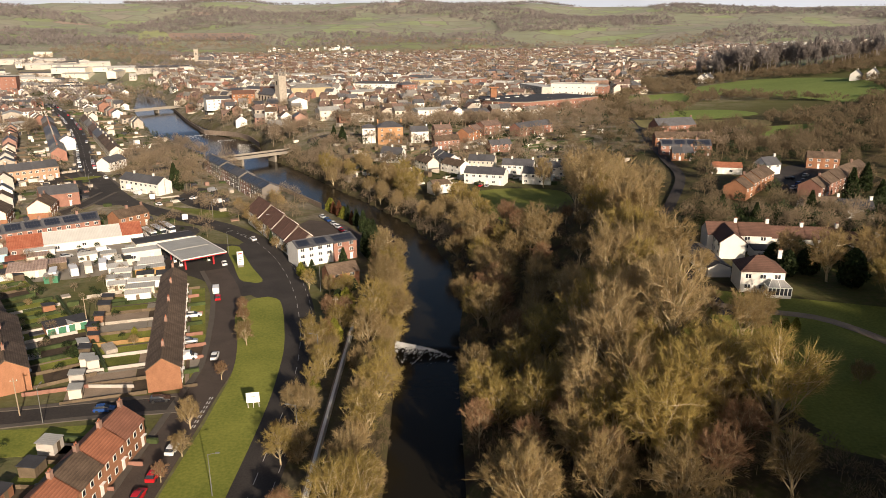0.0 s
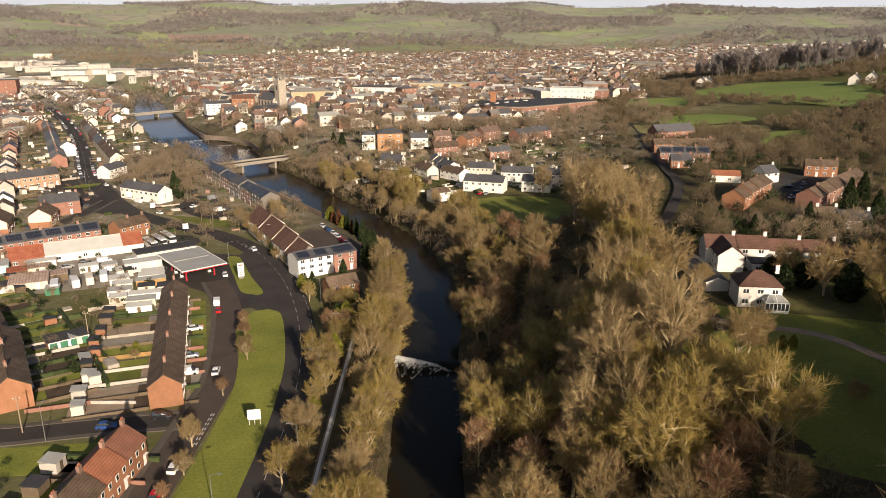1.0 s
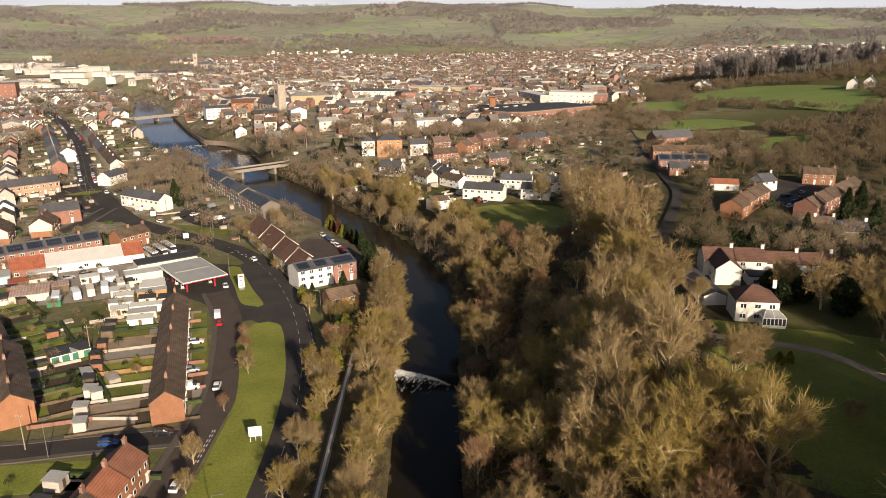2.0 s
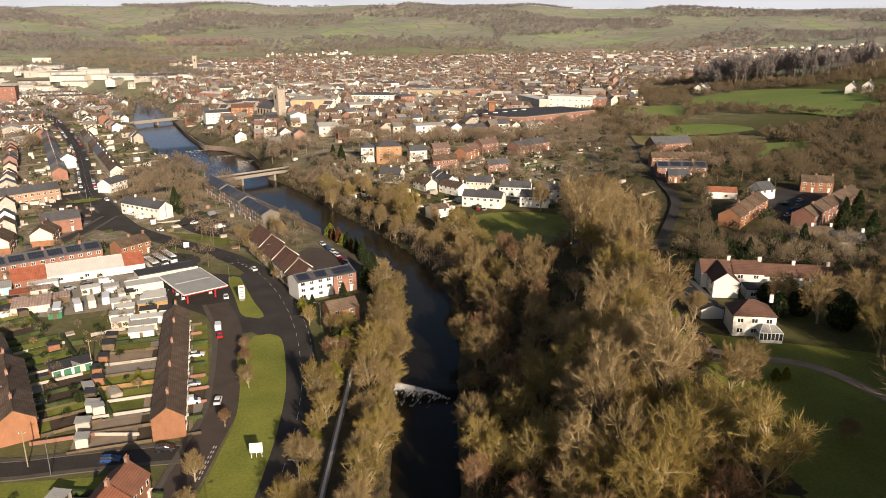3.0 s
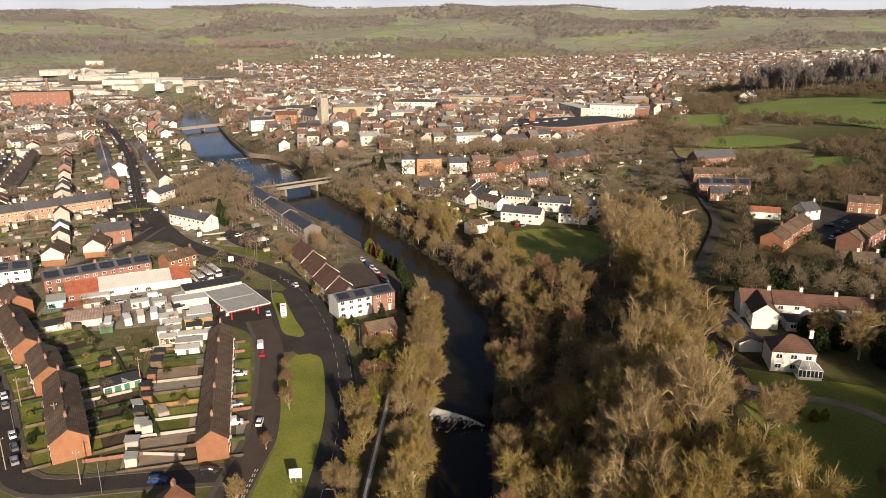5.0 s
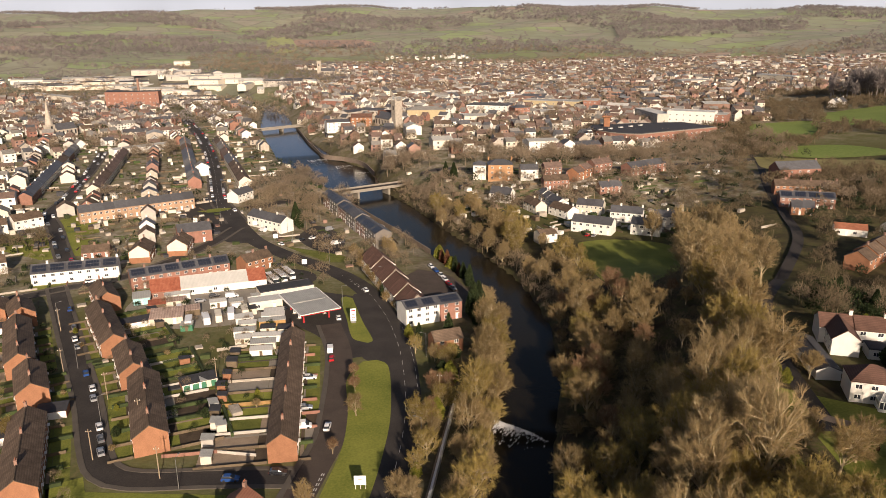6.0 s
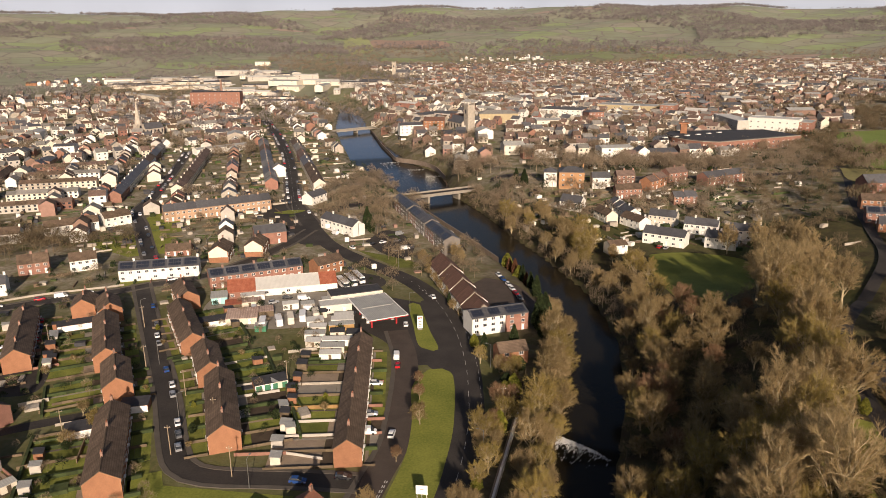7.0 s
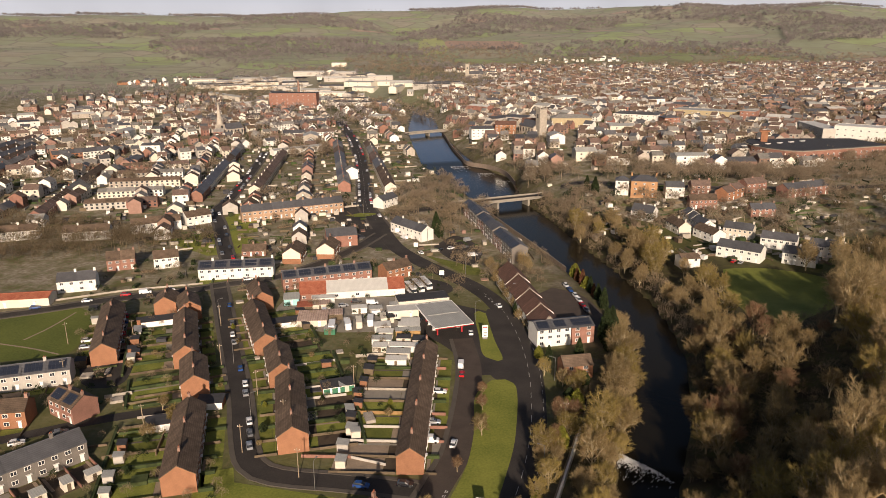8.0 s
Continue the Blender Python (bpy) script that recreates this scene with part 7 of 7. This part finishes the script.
for x, y, t in ((-27.0, 153, 180), (-78.1, 128.2, 90), (-72.6, 244, 0), (-34.2, 204, 180), (-26, 120, 180), (-37.5, 104, 0), (-112.5, 152.5, 45), (-93, 295, 200), (-62, 268, 200), (-118, 318, 20), (-139, 182, 45), (-168, 214, 45), (-127, 336, 20), (-170, 352, 0), (-186, 382, 120), (-202, 424, 30)):
    lamp_post(x, y, t)



def utility_pole(x, y, turn, h=8.5):
    """A wooden pole with a crossarm, insulators and a cap."""
    m = pose(x, y, ht(x, y), 0, 0, turn)
    if "utility_pole" in MADE:
        return copy_thing(MADE["utility_pole"], m)
    root = thing("utility_pole", "tall weathered wooden utility pole with a short crossarm", "pole", "utility poles")
    part("post", Shape().cone((0, 0, -0.8), (0, 0, h), 0.15, 0.10, 8), WOOD_L, root)
    part("crossarm", Shape().box(0, 0.12, h - 0.8, 1.5, 0.1, 0.12), WOOD_L, root)
    for dx in (-0.6, 0.6):
        part("insulator", Shape().cone((dx, 0.12, h - 0.68), (dx, 0.12, h - 0.45), 0.06, 0.04, 6), WHITE_P, root)
    root.matrix_basis = m
    MADE["utility_pole"] = root
    return root


for x, y, t in ((-84.5, 131.5, 10), (-101, 152, 30), (-104.5, 136.5, 20), (-118.5, 165, 40), (-141, 178, 40), (-163, 208, 40), (-137, 137, 30), (-181, 152, 60), (-92, 178, 0), (-25.8, 176, 0), (-184.5, 186, 40), (-205, 176, 40)):
    utility_pole(x, y, t)

# ---- vehicles ----
PAINTS = {"white": material("white_car_paint", (0.72, 0.72, 0.72), 0.25, 0.03, 1, 4, spec=0.6), "silver": material("silver_car_paint", (0.42, 0.43, 0.45), 0.28, 0.05, 1, 4, metal=0.5, spec=0.6),
          "black": material("black_car_paint", (0.015, 0.016, 0.02), 0.22, 0.1, 1, 4, spec=0.6), "grey": material("grey_car_paint", (0.12, 0.125, 0.135), 0.28, 0.08, 1, 4, spec=0.6),
          "red": material("red_car_paint", (0.42, 0.015, 0.02), 0.25, 0.05, 1, 4, spec=0.6), "blue": material("blue_car_paint", (0.02, 0.06, 0.2), 0.25, 0.05, 1, 4, spec=0.6)}
LAMP_W = material("headlamp_lens", (0.7, 0.7, 0.68), 0.15, 0.05, 1, 4)
LAMP_R = material("tail_lamp_lens", (0.3, 0.01, 0.01), 0.2, 0.05, 1, 4)


def loft(rings):
    """A body through cross-sections (x, half width low, half width high, z low, z mid, z high)."""
    s = Shape()
    v = []
    for x, a, b, z0, z1, z2 in rings:
        v += [(x, -a * 0.94, z0), (x, -a, z1), (x, -b, z2), (x, b, z2), (x, a, z1), (x, a * 0.94, z0)]
    f = []
    for i in range(len(rings) - 1):
        k = 6 * i
        f += [(k + j, k + (j + 1) % 6, k + 6 + (j + 1) % 6, k + 6 + j) for j in range(6)]
    f += [tuple(range(6)), tuple(range(len(v) - 6, len(v)))[::-1]]
    return s.add(v, f)


def vehicle(x, y, turn, paint="silver", kind="car", lift=0.07):
    key = ("vehicle", kind, paint)
    m = pose(x, y, ht(x, y) + lift, 0, 0, turn)
    if key in MADE:
        return copy_thing(MADE[key], m)
    root = thing(kind, {"car": f"{paint} hatchback car parked on tarmac", "van": f"{paint} panel van parked on tarmac", "coach": f"{paint} single-deck coach parked in a yard"}[kind], kind)
    if kind == "car":
        body = [(-2.1, 0.74, 0.70, 0.35, 0.55, 0.8), (-1.95, 0.84, 0.78, 0.25, 0.6, 0.92), (-0.6, 0.88, 0.80, 0.2, 0.62, 0.95), (0.9, 0.88, 0.80, 0.2, 0.62, 0.92), (1.7, 0.86, 0.76, 0.22, 0.58, 0.80), (2.1, 0.76, 0.66, 0.32, 0.5, 0.66)]
        glass = [(-1.85, 0.72, 0.62, 0.9, 1.1, 1.2), (-1.4, 0.74, 0.60, 0.9, 1.15, 1.42), (0.1, 0.74, 0.60, 0.9, 1.15, 1.44), (1.0, 0.72, 0.66, 0.86, 0.9, 0.94)]
        roof = [(-1.45, 0.60, 0.56, 1.40, 1.43, 1.46), (-0.6, 0.62, 0.58, 1.42, 1.46, 1.50), (0.15, 0.60, 0.56, 1.41, 1.44, 1.47)]
        axles, half, r, ends = (-1.3, 1.32), 0.86, 0.32, (-2.08, 2.05)
    elif kind == "van":
        body = [(-2.5, 0.92, 0.86, 0.35, 0.9, 1.9), (-2.4, 0.97, 0.90, 0.25, 0.9, 1.98), (0.9, 0.97, 0.88, 0.25, 0.9, 1.98), (1.1, 0.97, 0.86, 0.25, 0.9, 1.1), (2.2, 0.95, 0.78, 0.25, 0.7, 0.95), (2.5, 0.84, 0.7, 0.35, 0.6, 0.75)]
        glass = [(0.88, 0.84, 0.80, 1.05, 1.4, 1.85), (1.25, 0.84, 0.78, 1.05, 1.3, 1.6), (1.8, 0.80, 0.74, 0.95, 1.0, 1.06)]
        roof = [(-2.3, 0.84, 0.78, 1.95, 1.99, 2.03), (0.95, 0.84, 0.78, 1.95, 1.98, 2.01)]
        axles, half, r, ends = (-1.5, 1.6), 0.95, 0.34, (-2.5, 2.46)
    else:
        body = [(-5.6, 1.16, 1.1, 0.4, 1.5, 1.5), (-5.5, 1.25, 1.2, 0.3, 1.4, 1.6), (5.4, 1.25, 1.2, 0.3, 1.4, 1.6), (5.6, 1.16, 1.1, 0.4, 1.3, 1.5)]
        glass = [(-5.45, 1.19, 1.14, 1.6, 2.2, 2.7), (5.2, 1.19, 1.14, 1.6, 2.2, 2.7), (5.5, 1.1, 1.06, 1.58, 1.8, 2.5)]
        roof = [(-5.5, 1.2, 1.08, 2.68, 2.9, 3.05), (5.0, 1.2, 1.08, 2.68, 2.9, 3.05), (5.3, 1.1, 1.0, 2.66, 2.8, 2.9)]
        axles, half, r, ends = (-3.2, 3.4), 1.22, 0.48, (-5.6, 5.6)
    part("body", loft(body), PAINTS[paint], root)
    part("window_glass", loft(glass), GLASS_D, root)
    part("roof", loft(roof), PAINTS[paint], root)
    for ax in axles:
        for s in (-1, 1):
            part("wheel", Shape().cone((ax, s * (half - 0.16), r), (ax, s * (half + 0.04), r), r, r, 12).cone((ax, s * (half + 0.041), r), (ax, s * (half + 0.05), r), r * 0.55, r * 0.5, 8), RUBBER, root)
    for s in (-1, 1):
        part("headlight", Shape().box(ends[1] - 0.08, s * half * 0.66, 0.5 if kind != "coach" else 0.7, 0.1, 0.3, 0.14), LAMP_W, root)
        part("tail_light", Shape().box(ends[0] + 0.04, s * half * 0.76, 0.62 if kind != "coach" else 0.9, 0.08, 0.2, 0.2), LAMP_R, root)
    root.matrix_basis = m
    MADE[key] = root
    return root


for x, y, t, p, k in ((-66.0, 184.5, 15, "white", "car"), (-61.6, 166.9, 15, "silver", "car"), (-59.2, 157.5, 15, "white", "van"), (-58.0, 136.9, 10, "black", "car"), (-65.6, 204.3, 105, "white", "van"), (-63.3, 198.0, 105, "red", "car"),
                      (-52.6, 158, 98, "white", "car"), (-48.8, 117.7, 88, "white", "car"), (-49.2, 109.5, 88, "red", "car"), (-49.6, 103.5, 88, "red", "car"), (-68.0, 261, 120, "white", "car"), (-70.5, 231, 110, "white", "car"), (-68, 133.0, 8, "blue", "car"),
                      (-134, 178.5, 128, "blue", "car"), (-126.2, 169.8, 128, "white", "car"), (-122.4, 164.4, 128, "silver", "car"), (-111.6, 150.4, 128, "white", "car"), (-107.8, 145, 128, "grey", "car"), (-104.2, 139.4, 128, "silver", "car"),
                      (-153.4, 201.7, 128, "white", "car"), (-148.6, 195.9, 128, "silver", "car"), (-172.4, 226.6, 128, "blue", "car"), (-160, 211, 128, "grey", "car"),
                      (-46.5, 293, -60, "white", "car"), (-43.8, 288, -60, "blue", "car"), (-40.6, 282, -60, "white", "car"), (-38.2, 277, -60, "white", "car"), (-36, 272, -60, "red", "car"), (-33.6, 267, -60, "grey", "car"),
                      (-112, 330, 60, "white", "car"), (-106, 334, 60, "grey", "car"), (-108, 346, 60, "silver", "van"), (-98, 322, 40, "white", "van"), (-116, 326, 60, "black", "car"), (-124, 318, 140, "white", "car"), (-142, 340, 145, "white", "van"), (-150, 352, 145, "silver", "car"),
                      (-118, 247.5, 30, "white", "van"), (-128, 241, 40, "silver", "car"), (-111, 237.5, 30, "white", "van"), (-131.5, 231.5, -60, "white", "van"), (-125, 247, 30, "black", "car"), (-94, 237, 30, "black", "car"), (-100, 246, 30, "white", "van"),
                      (-108.6, 266.2, -51, "white", "coach"), (-106.6, 270.2, -51, "white", "coach"), (-104.6, 274.4, -51, "white", "coach"), (-109, 266, -50, "white", "van"), (-111.5, 270, -50, "silver", "van"),
                      (-200, 180, 38, "white", "car"), (-196, 175, 38, "silver", "car"), (-192, 189, 130, "red", "car"), (-196, 194, 130, "grey", "car"), (-200, 199, 130, "blue", "car"), (-204, 204, 130, "red", "car"), (-187, 183, 130, "grey", "car"),
                      (-222, 223, 40, "red", "car"), (-216, 228, 40, "white", "van"), (-208, 234, 40, "white", "car"), (-246, 199, 42, "blue", "car"), (-184, 257, 45, "white", "car"), (-232, 212, 42, "white", "car"),
                      (150, 292, 40, "white", "car"), (156, 300, 40, "blue", "car"), (161, 306, 40, "grey", "car"), (168, 318, 40, "silver", "car"), (158, 312, 130, "black", "car"), (110, 190, 20, "red", "car"), (106, 188, 60, "white", "car"),
                      (-165, 120, 46, "white", "car"), (-158, 128, 46, "grey", "car"), (-172, 113, 46, "silver", "car"), (23, 345, 70, "red", "car"), (26, 344, 70, "silver", "car")):
    vehicle(x, y, t, p, k)


CARAVANS = ((-109.5, 227.6), (-112.8, 224.4), (-116.2, 221.6), (-121, 218.2), (-105.6, 230.8))
for k, (part_x, part_y) in enumerate(CARAVANS):
    caravan = thing("caravan", "white touring caravan parked in a row in the yard", "caravan", "caravans in the yard")
    part("body", loft([(-2.6, 0.9, 0.8, 0.6, 1.2, 1.9), (-2.3, 1.05, 0.95, 0.45, 1.3, 2.45), (2.2, 1.05, 0.95, 0.45, 1.3, 2.5), (2.6, 0.9, 0.8, 0.6, 1.2, 1.8)]), (PAINTS["white"], RENDER_C)[k % 3 == 1], caravan)
    part("window_glass", Shape().box(2.47, 0, 1.4, 0.1, 1.4, 0.5).box(-0.2, -1.0, 1.5, 1.4, 0.12, 0.5).box(-0.2, 1.0, 1.5, 1.4, 0.12, 0.5), GLASS_D, caravan)
    for side in (-1, 1):
        part("wheel", Shape().cone((0, side * 0.85, 0.32), (0, side * 1.06, 0.32), 0.32, 0.32, 10), RUBBER, caravan)
    part("drawbar", Shape().box(3.0, 0, 0.42, 1.0, 0.12, 0.1), GALV, caravan)
    caravan.matrix_basis = pose(part_x, part_y, ht(part_x, part_y) + 0.05, 0, 0, -66 + 4 * (k % 3)) @ Matrix.Diagonal((1.55, 1.2, 1.2, 1))


def parked_rows():
    """Cars too far to tell apart, along both kerbs of the long streets."""
    rng = np.random.default_rng(77)
    s = Shape()
    for line, off in ((leat_line, 3.6), (leat_line, -3.6), (back_line, 2.2), (back_line, -2.2)):
        o = offset_line(line, off)
        t = np.gradient(o, axis=0)
        for i in range(6, len(o) - 2):
            if rng.random() < 0.5 or i % 2:
                continue
            a = math.atan2(t[i, 1], t[i, 0])
            slot = int(rng.choice((0, 1, 2, 3, 3, 1, 2, 0, 0, 3, 1, 2, 4)))
            z = ht(*o[i]) + 0.12
            s.box(o[i, 0], o[i, 1], z + 0.2, 4.2, 1.75, 0.65, a, slot).box(o[i, 0], o[i, 1], z + 0.86, 2.3, 1.5, 0.5, a, 5).box(o[i, 0], o[i, 1], z + 1.37, 1.9, 1.35, 0.06, a, slot)
    tagged(part("parked_cars", s, (PAINTS["white"], PAINTS["silver"], PAINTS["black"], PAINTS["grey"], PAINTS["red"], GLASS_D)), "rows of parked cars along the long streets", "cars", kind="stuff")


parked_rows()


# ---- the white house's conservatory ----
def conservatory(x, y, turn, L=5.4, W=3.6):
    root = thing("conservatory", "white-framed glass conservatory with a hipped glass roof", "conservatory")
    part("plinth", Shape().box(0, 0, -0.8, L, W, 1.3), WHITE_P, root)
    part("glazing", Shape().box(0, 0, 0.504, L - 0.1, W - 0.1, 1.7), GLASS_D, root)
    for k in range(7):
        part("frame_post", Shape().box(-L / 2 + L * k / 6, -W / 2, 0.504, 0.14, 0.14, 1.75), WHITE_P, root)
    for k in range(4):
        for s in (-1, 1):
            part("frame_post", Shape().box(s * L / 2, -W / 2 + W * (k + 0.5) / 4, 0.504, 0.14, 0.14, 1.75), WHITE_P, root)
    part("eaves", Shape().box(0, 0, 2.26, L + 0.2, W + 0.2, 0.16), WHITE_P, root)
    part("roof", Shape().add([(-L / 2, -W / 2, 2.43), (L / 2, -W / 2, 2.43), (L / 2, W / 2, 2.43), (-L / 2, W / 2, 2.43), (-L / 4, W / 4, 3.6), (L / 4, W / 4, 3.6)], ((0, 1, 5, 4), (1, 2, 5), (2, 3, 4, 5), (3, 0, 4))), SHEET_G, root)
    for a, b in (((-L / 2, -W / 2, 2.45), (-L / 4, W / 4, 3.65)), ((L / 2, -W / 2, 2.45), (L / 4, W / 4, 3.65)), ((-L / 4, W / 4, 3.65), (L / 4, W / 4, 3.65)), ((0, -W / 2, 2.45), (0, W / 4, 3.65))):
        part("roof_bar", Shape().cone(a, b, 0.08, 0.08, 4), WHITE_P, root)
    root.matrix_basis = pose(x, y, ht(x, y) + 0.3, 0, 0, math.degrees(turn))


conservatory(82.6, 161.8, -0.15)

# ---- planting by eye along roads, gardens and lawns ----
for kind, x, y, s in (("red", -53.2, 187, 0.45), ("red", -50.6, 178.5, 0.5), ("ash", -46.8, 165.1, 0.55), ("red", -47.8, 146.5, 0.42), ("ash", -48.0, 125.5, 0.5), ("ash", -46.5, 116, 0.42), ("red", -47.5, 108, 0.4),
                      ("gold", -42.5, 218.5, 1.1), ("fir", -38.8, 217.5, 0.6), ("fir", -29, 219, 0.85), ("fir", -22.5, 238, 1.35), ("fir", -21.5, 246, 1.2), ("fir", -20.5, 231, 0.95), ("gold", -46.5, 317, 1.9), ("copper", -44.5, 311, 1.1), ("copper", -41, 304, 1.2), ("gold", -38.5, 300, 1.8),
                      ("fir", -36.5, 297, 0.8), ("copper", -34, 290, 0.9), ("fir", -31.5, 284, 0.8), ("fir", -28, 276, 0.9), ("holly", -25, 204, 0.8), ("gold", -26.2, 182, 1.6), ("holly", -27, 190, 0.9), ("olive", -27.5, 196, 0.55),
                      ("gold", 62.9, 173, 1.0), ("gold", 61.5, 177, 1.1), ("gold", 74.5, 140.5, 0.8), ("gold", 77, 141, 0.7), ("copper", 72.5, 143, 0.25), ("ash", 61, 133, 0.95), ("ash", 58, 143, 0.75), ("olive", 58, 117, 0.95), ("ash", 66, 138, 0.85), ("shrub", 76.9, 116.5, 0.8), ("ash", 48, 113, 1.0),
                      ("ash", 69.5, 176, 0.62), ("olive", 104, 152, 1.15), ("ash", 110, 158, 1.2), ("olive", 120, 170, 1.2), ("ash", 112, 176, 1.1), ("ash", 126, 182, 1.2), ("holly", 98, 178, 1.3), ("holly", 104, 168, 1.5), ("holly", 92, 177, 1.1), ("holly", 118, 162, 1.6), ("holly", 110, 186, 1.2), ("holly", 93, 187, 1.0), ("holly", 101, 190, 1.1), ("ash", 100, 172, 1.1), ("ash", 94, 182, 0.9),
                      ("fir", -128, 352, 1.2), ("fir", -124, 347, 1.0), ("fir", -56, 446, 1.2), ("fir", -62, 452, 1.0), ("fir", 96, 232, 1.0), ("fir", 160, 268, 1.4), ("fir", 168, 262, 1.2), ("fir", 104, 224, 0.9), ("holly", 92, 240, 1.0), ("gold", 96, 211, 1.3), ("fir", 176, 286, 1.3), ("fir", 128, 236, 1.0),
                      ("ash", -74, 284, 0.6), ("bank", -70, 275, 0.65), ("ash", -66, 268, 0.5), ("bank", -62, 261, 0.6), ("fir", -60, 256, 0.45), ("shrub", -57, 250, 0.8), ("ash", -78, 294, 0.6), ("bank", -84, 303, 0.7), ("shrub", -52, 243, 0.7), ("olive", -38, 206, 0.5), ("ash", -31, 201, 0.5), ("ash", -70, 309, 0.75), ("bank", -66, 305, 0.7), ("shrub", -133, 134, 0.8), ("olive", -131, 142, 0.5), ("ash", -140, 148, 0.4)):
    plant(kind, x, y, s)
scatter(32, (-29.0, -23.6, 92, 205), ("bank", "shrub", "olive", "shrub", "red"), 2.9, 21, lambda x, y: True, 0.5, 0.82, "roadside scrub")
for x, y, s in ((-25.0, 166, 1.5), (-24.4, 187, 1.7), (-26, 140, 1.0)):
    plant("gold", x, y, s)
scatter(20, (126, 180, 100, 205), ("olive", "ash"), 6.5, 28, lambda x, y: clear(x, y, 6), 0.9, 1.25, "trees beside the big lawn")


COURT = [(138, 303), (153, 281), (200, 342), (178, 352), (156, 332)]


def in_pasture(x, y):
    return any(inside(x, y, list(q)) for q, _ in GREEN_FIELDS)


def belt(n, box, seed, size, label, ok, mat=FAR_TWIG, blades=520, thick=0.0062, name="tree_belt", low=0.52, gap=14):
    """A belt of trees whose stems and crowns run into one another."""
    rng = np.random.default_rng(seed)
    put = []
    for _ in range(n * 40):
        x, y = rng.uniform(box[0], box[1]), rng.uniform(box[2], box[3])
        if len(put) < n and ok(x, y) and all((x - a) ** 2 + (y - b) ** 2 > gap for a, b, _ in put):
            put.append((x, y, ht(x, y)))
    return clumps(name, np.array(put), size, blades, mat, label, seed, thick, low=low)


belt(34, (-165, -108, 338, 425), 22, 11, "bare trees behind the car park", lambda x, y: clear(x, y, 3) and -off_river(x, y)[0] > 16, BELT_TWIG)
belt(230, (-380, -232, 195, 305), 23, 9, "bare wood beside the estate", lambda x, y: clear(x, y, 3) and y - 0.72 * (x + 345) > 212, BRUSH, 300, 0.010)
# next two belts: the darker brush colour stands in for shade on the hill
belt(120, (85, 245, 205, 345), 25, 9, "bare garden trees on the hill, darkened for shade", lambda x, y: clear(x, y, 6) and not inside(x, y, COURT), BRUSH)
belt(150, (70, 290, 345, 480), 26, 10.5, "bare trees on the hillside, darkened for shade", lambda x, y: clear(x, y, 6) and not in_pasture(x, y), BRUSH, low=0.44)
belt(330, (84, 300, 205, 480), 36, 6.0, "dark brushwood and hedges on the hillside", lambda x, y: clear(x, y, 4) and not in_pasture(x, y) and not inside(x, y, COURT), BRUSH, 220, 0.013, low=0.36, gap=9)
belt(210, (86, 290, 195, 470), 37, 6.5, "dark evergreens among the hillside gardens", lambda x, y: clear(x, y, 4.0) and not in_pasture(x, y) and not inside(x, y, COURT), FAR_GREEN, 160, 0.035, low=0.42)
belt(34, (-112, -56, 262, 330), 27, 7, "bare trees beside the main road", lambda x, y: clear(x, y, 4), BELT_TWIG)
belt(50, (-230, -130, 215, 350), 29, 5, "small bare garden trees", lambda x, y: clear(x, y, 5), BELT_TWIG)
belt(110, (-235, -95, 95, 225), 30, 3.4, "small garden bushes and hedges", lambda x, y: clear(x, y, 4) and not inside(x, y, PLAYING), BELT_TWIG)
belt(190, (-245, -76, 88, 300), 33, 3.0, "evergreen garden bushes", lambda x, y: clear(x, y, 3.5) and not inside(x, y, PLAYING), LEAF, 150, 0.03)
belt(70, (-21, -8, 90, 300), 31, 4.5, "brushwood under the bank trees", lambda x, y: off_river(x, y)[0] < 0 and 0.5 < off_river(x, y)[1] < 11 and (x > -18 or y > 220), BRUSH, low=0.40)
belt(420, (6, 70, 72, 300), 32, 5.5, "brushwood under the hillside wood", lambda x, y: free_east(x, y) and off_river(x, y)[1] > 1.5, BRUSH, 180, 0.014, low=0.40, gap=7)
belt(70, (84, 160, 172, 240), 38, 6.5, "dark evergreens round the country house", lambda x, y: clear(x, y, 4.0) and y > 205 - 0.35 * (x - 60), LEAF, 220, 0.03, low=0.42)
belt(70, (84, 175, 165, 240), 39, 8.5, "bare trees round the country house", lambda x, y: clear(x, y, 4.5) and y > 200 - 0.35 * (x - 60), BELT_TWIG, low=0.46)
belt(170, (-112, 32, 250, 445), 34, 6.0, "brushwood along the east bank of the river", lambda x, y: off_river(x, y)[0] > 0 and 0.8 < off_river(x, y)[1] < 12 and not inside(x, y, MEADOW), BELT_TWIG, 260, 0.009, low=0.38, gap=8)
# unseen trees, added only to cast shadow over the big lawn
belt(64, (50, 170, 36, 145), 24, 23, "tall bare trees out of view, added to shade the big lawn", lambda x, y: 0.613 * y + 22 < x < 0.613 * y + 75, TWIG_P, 1500, 0.0045, low=0.5, gap=22)
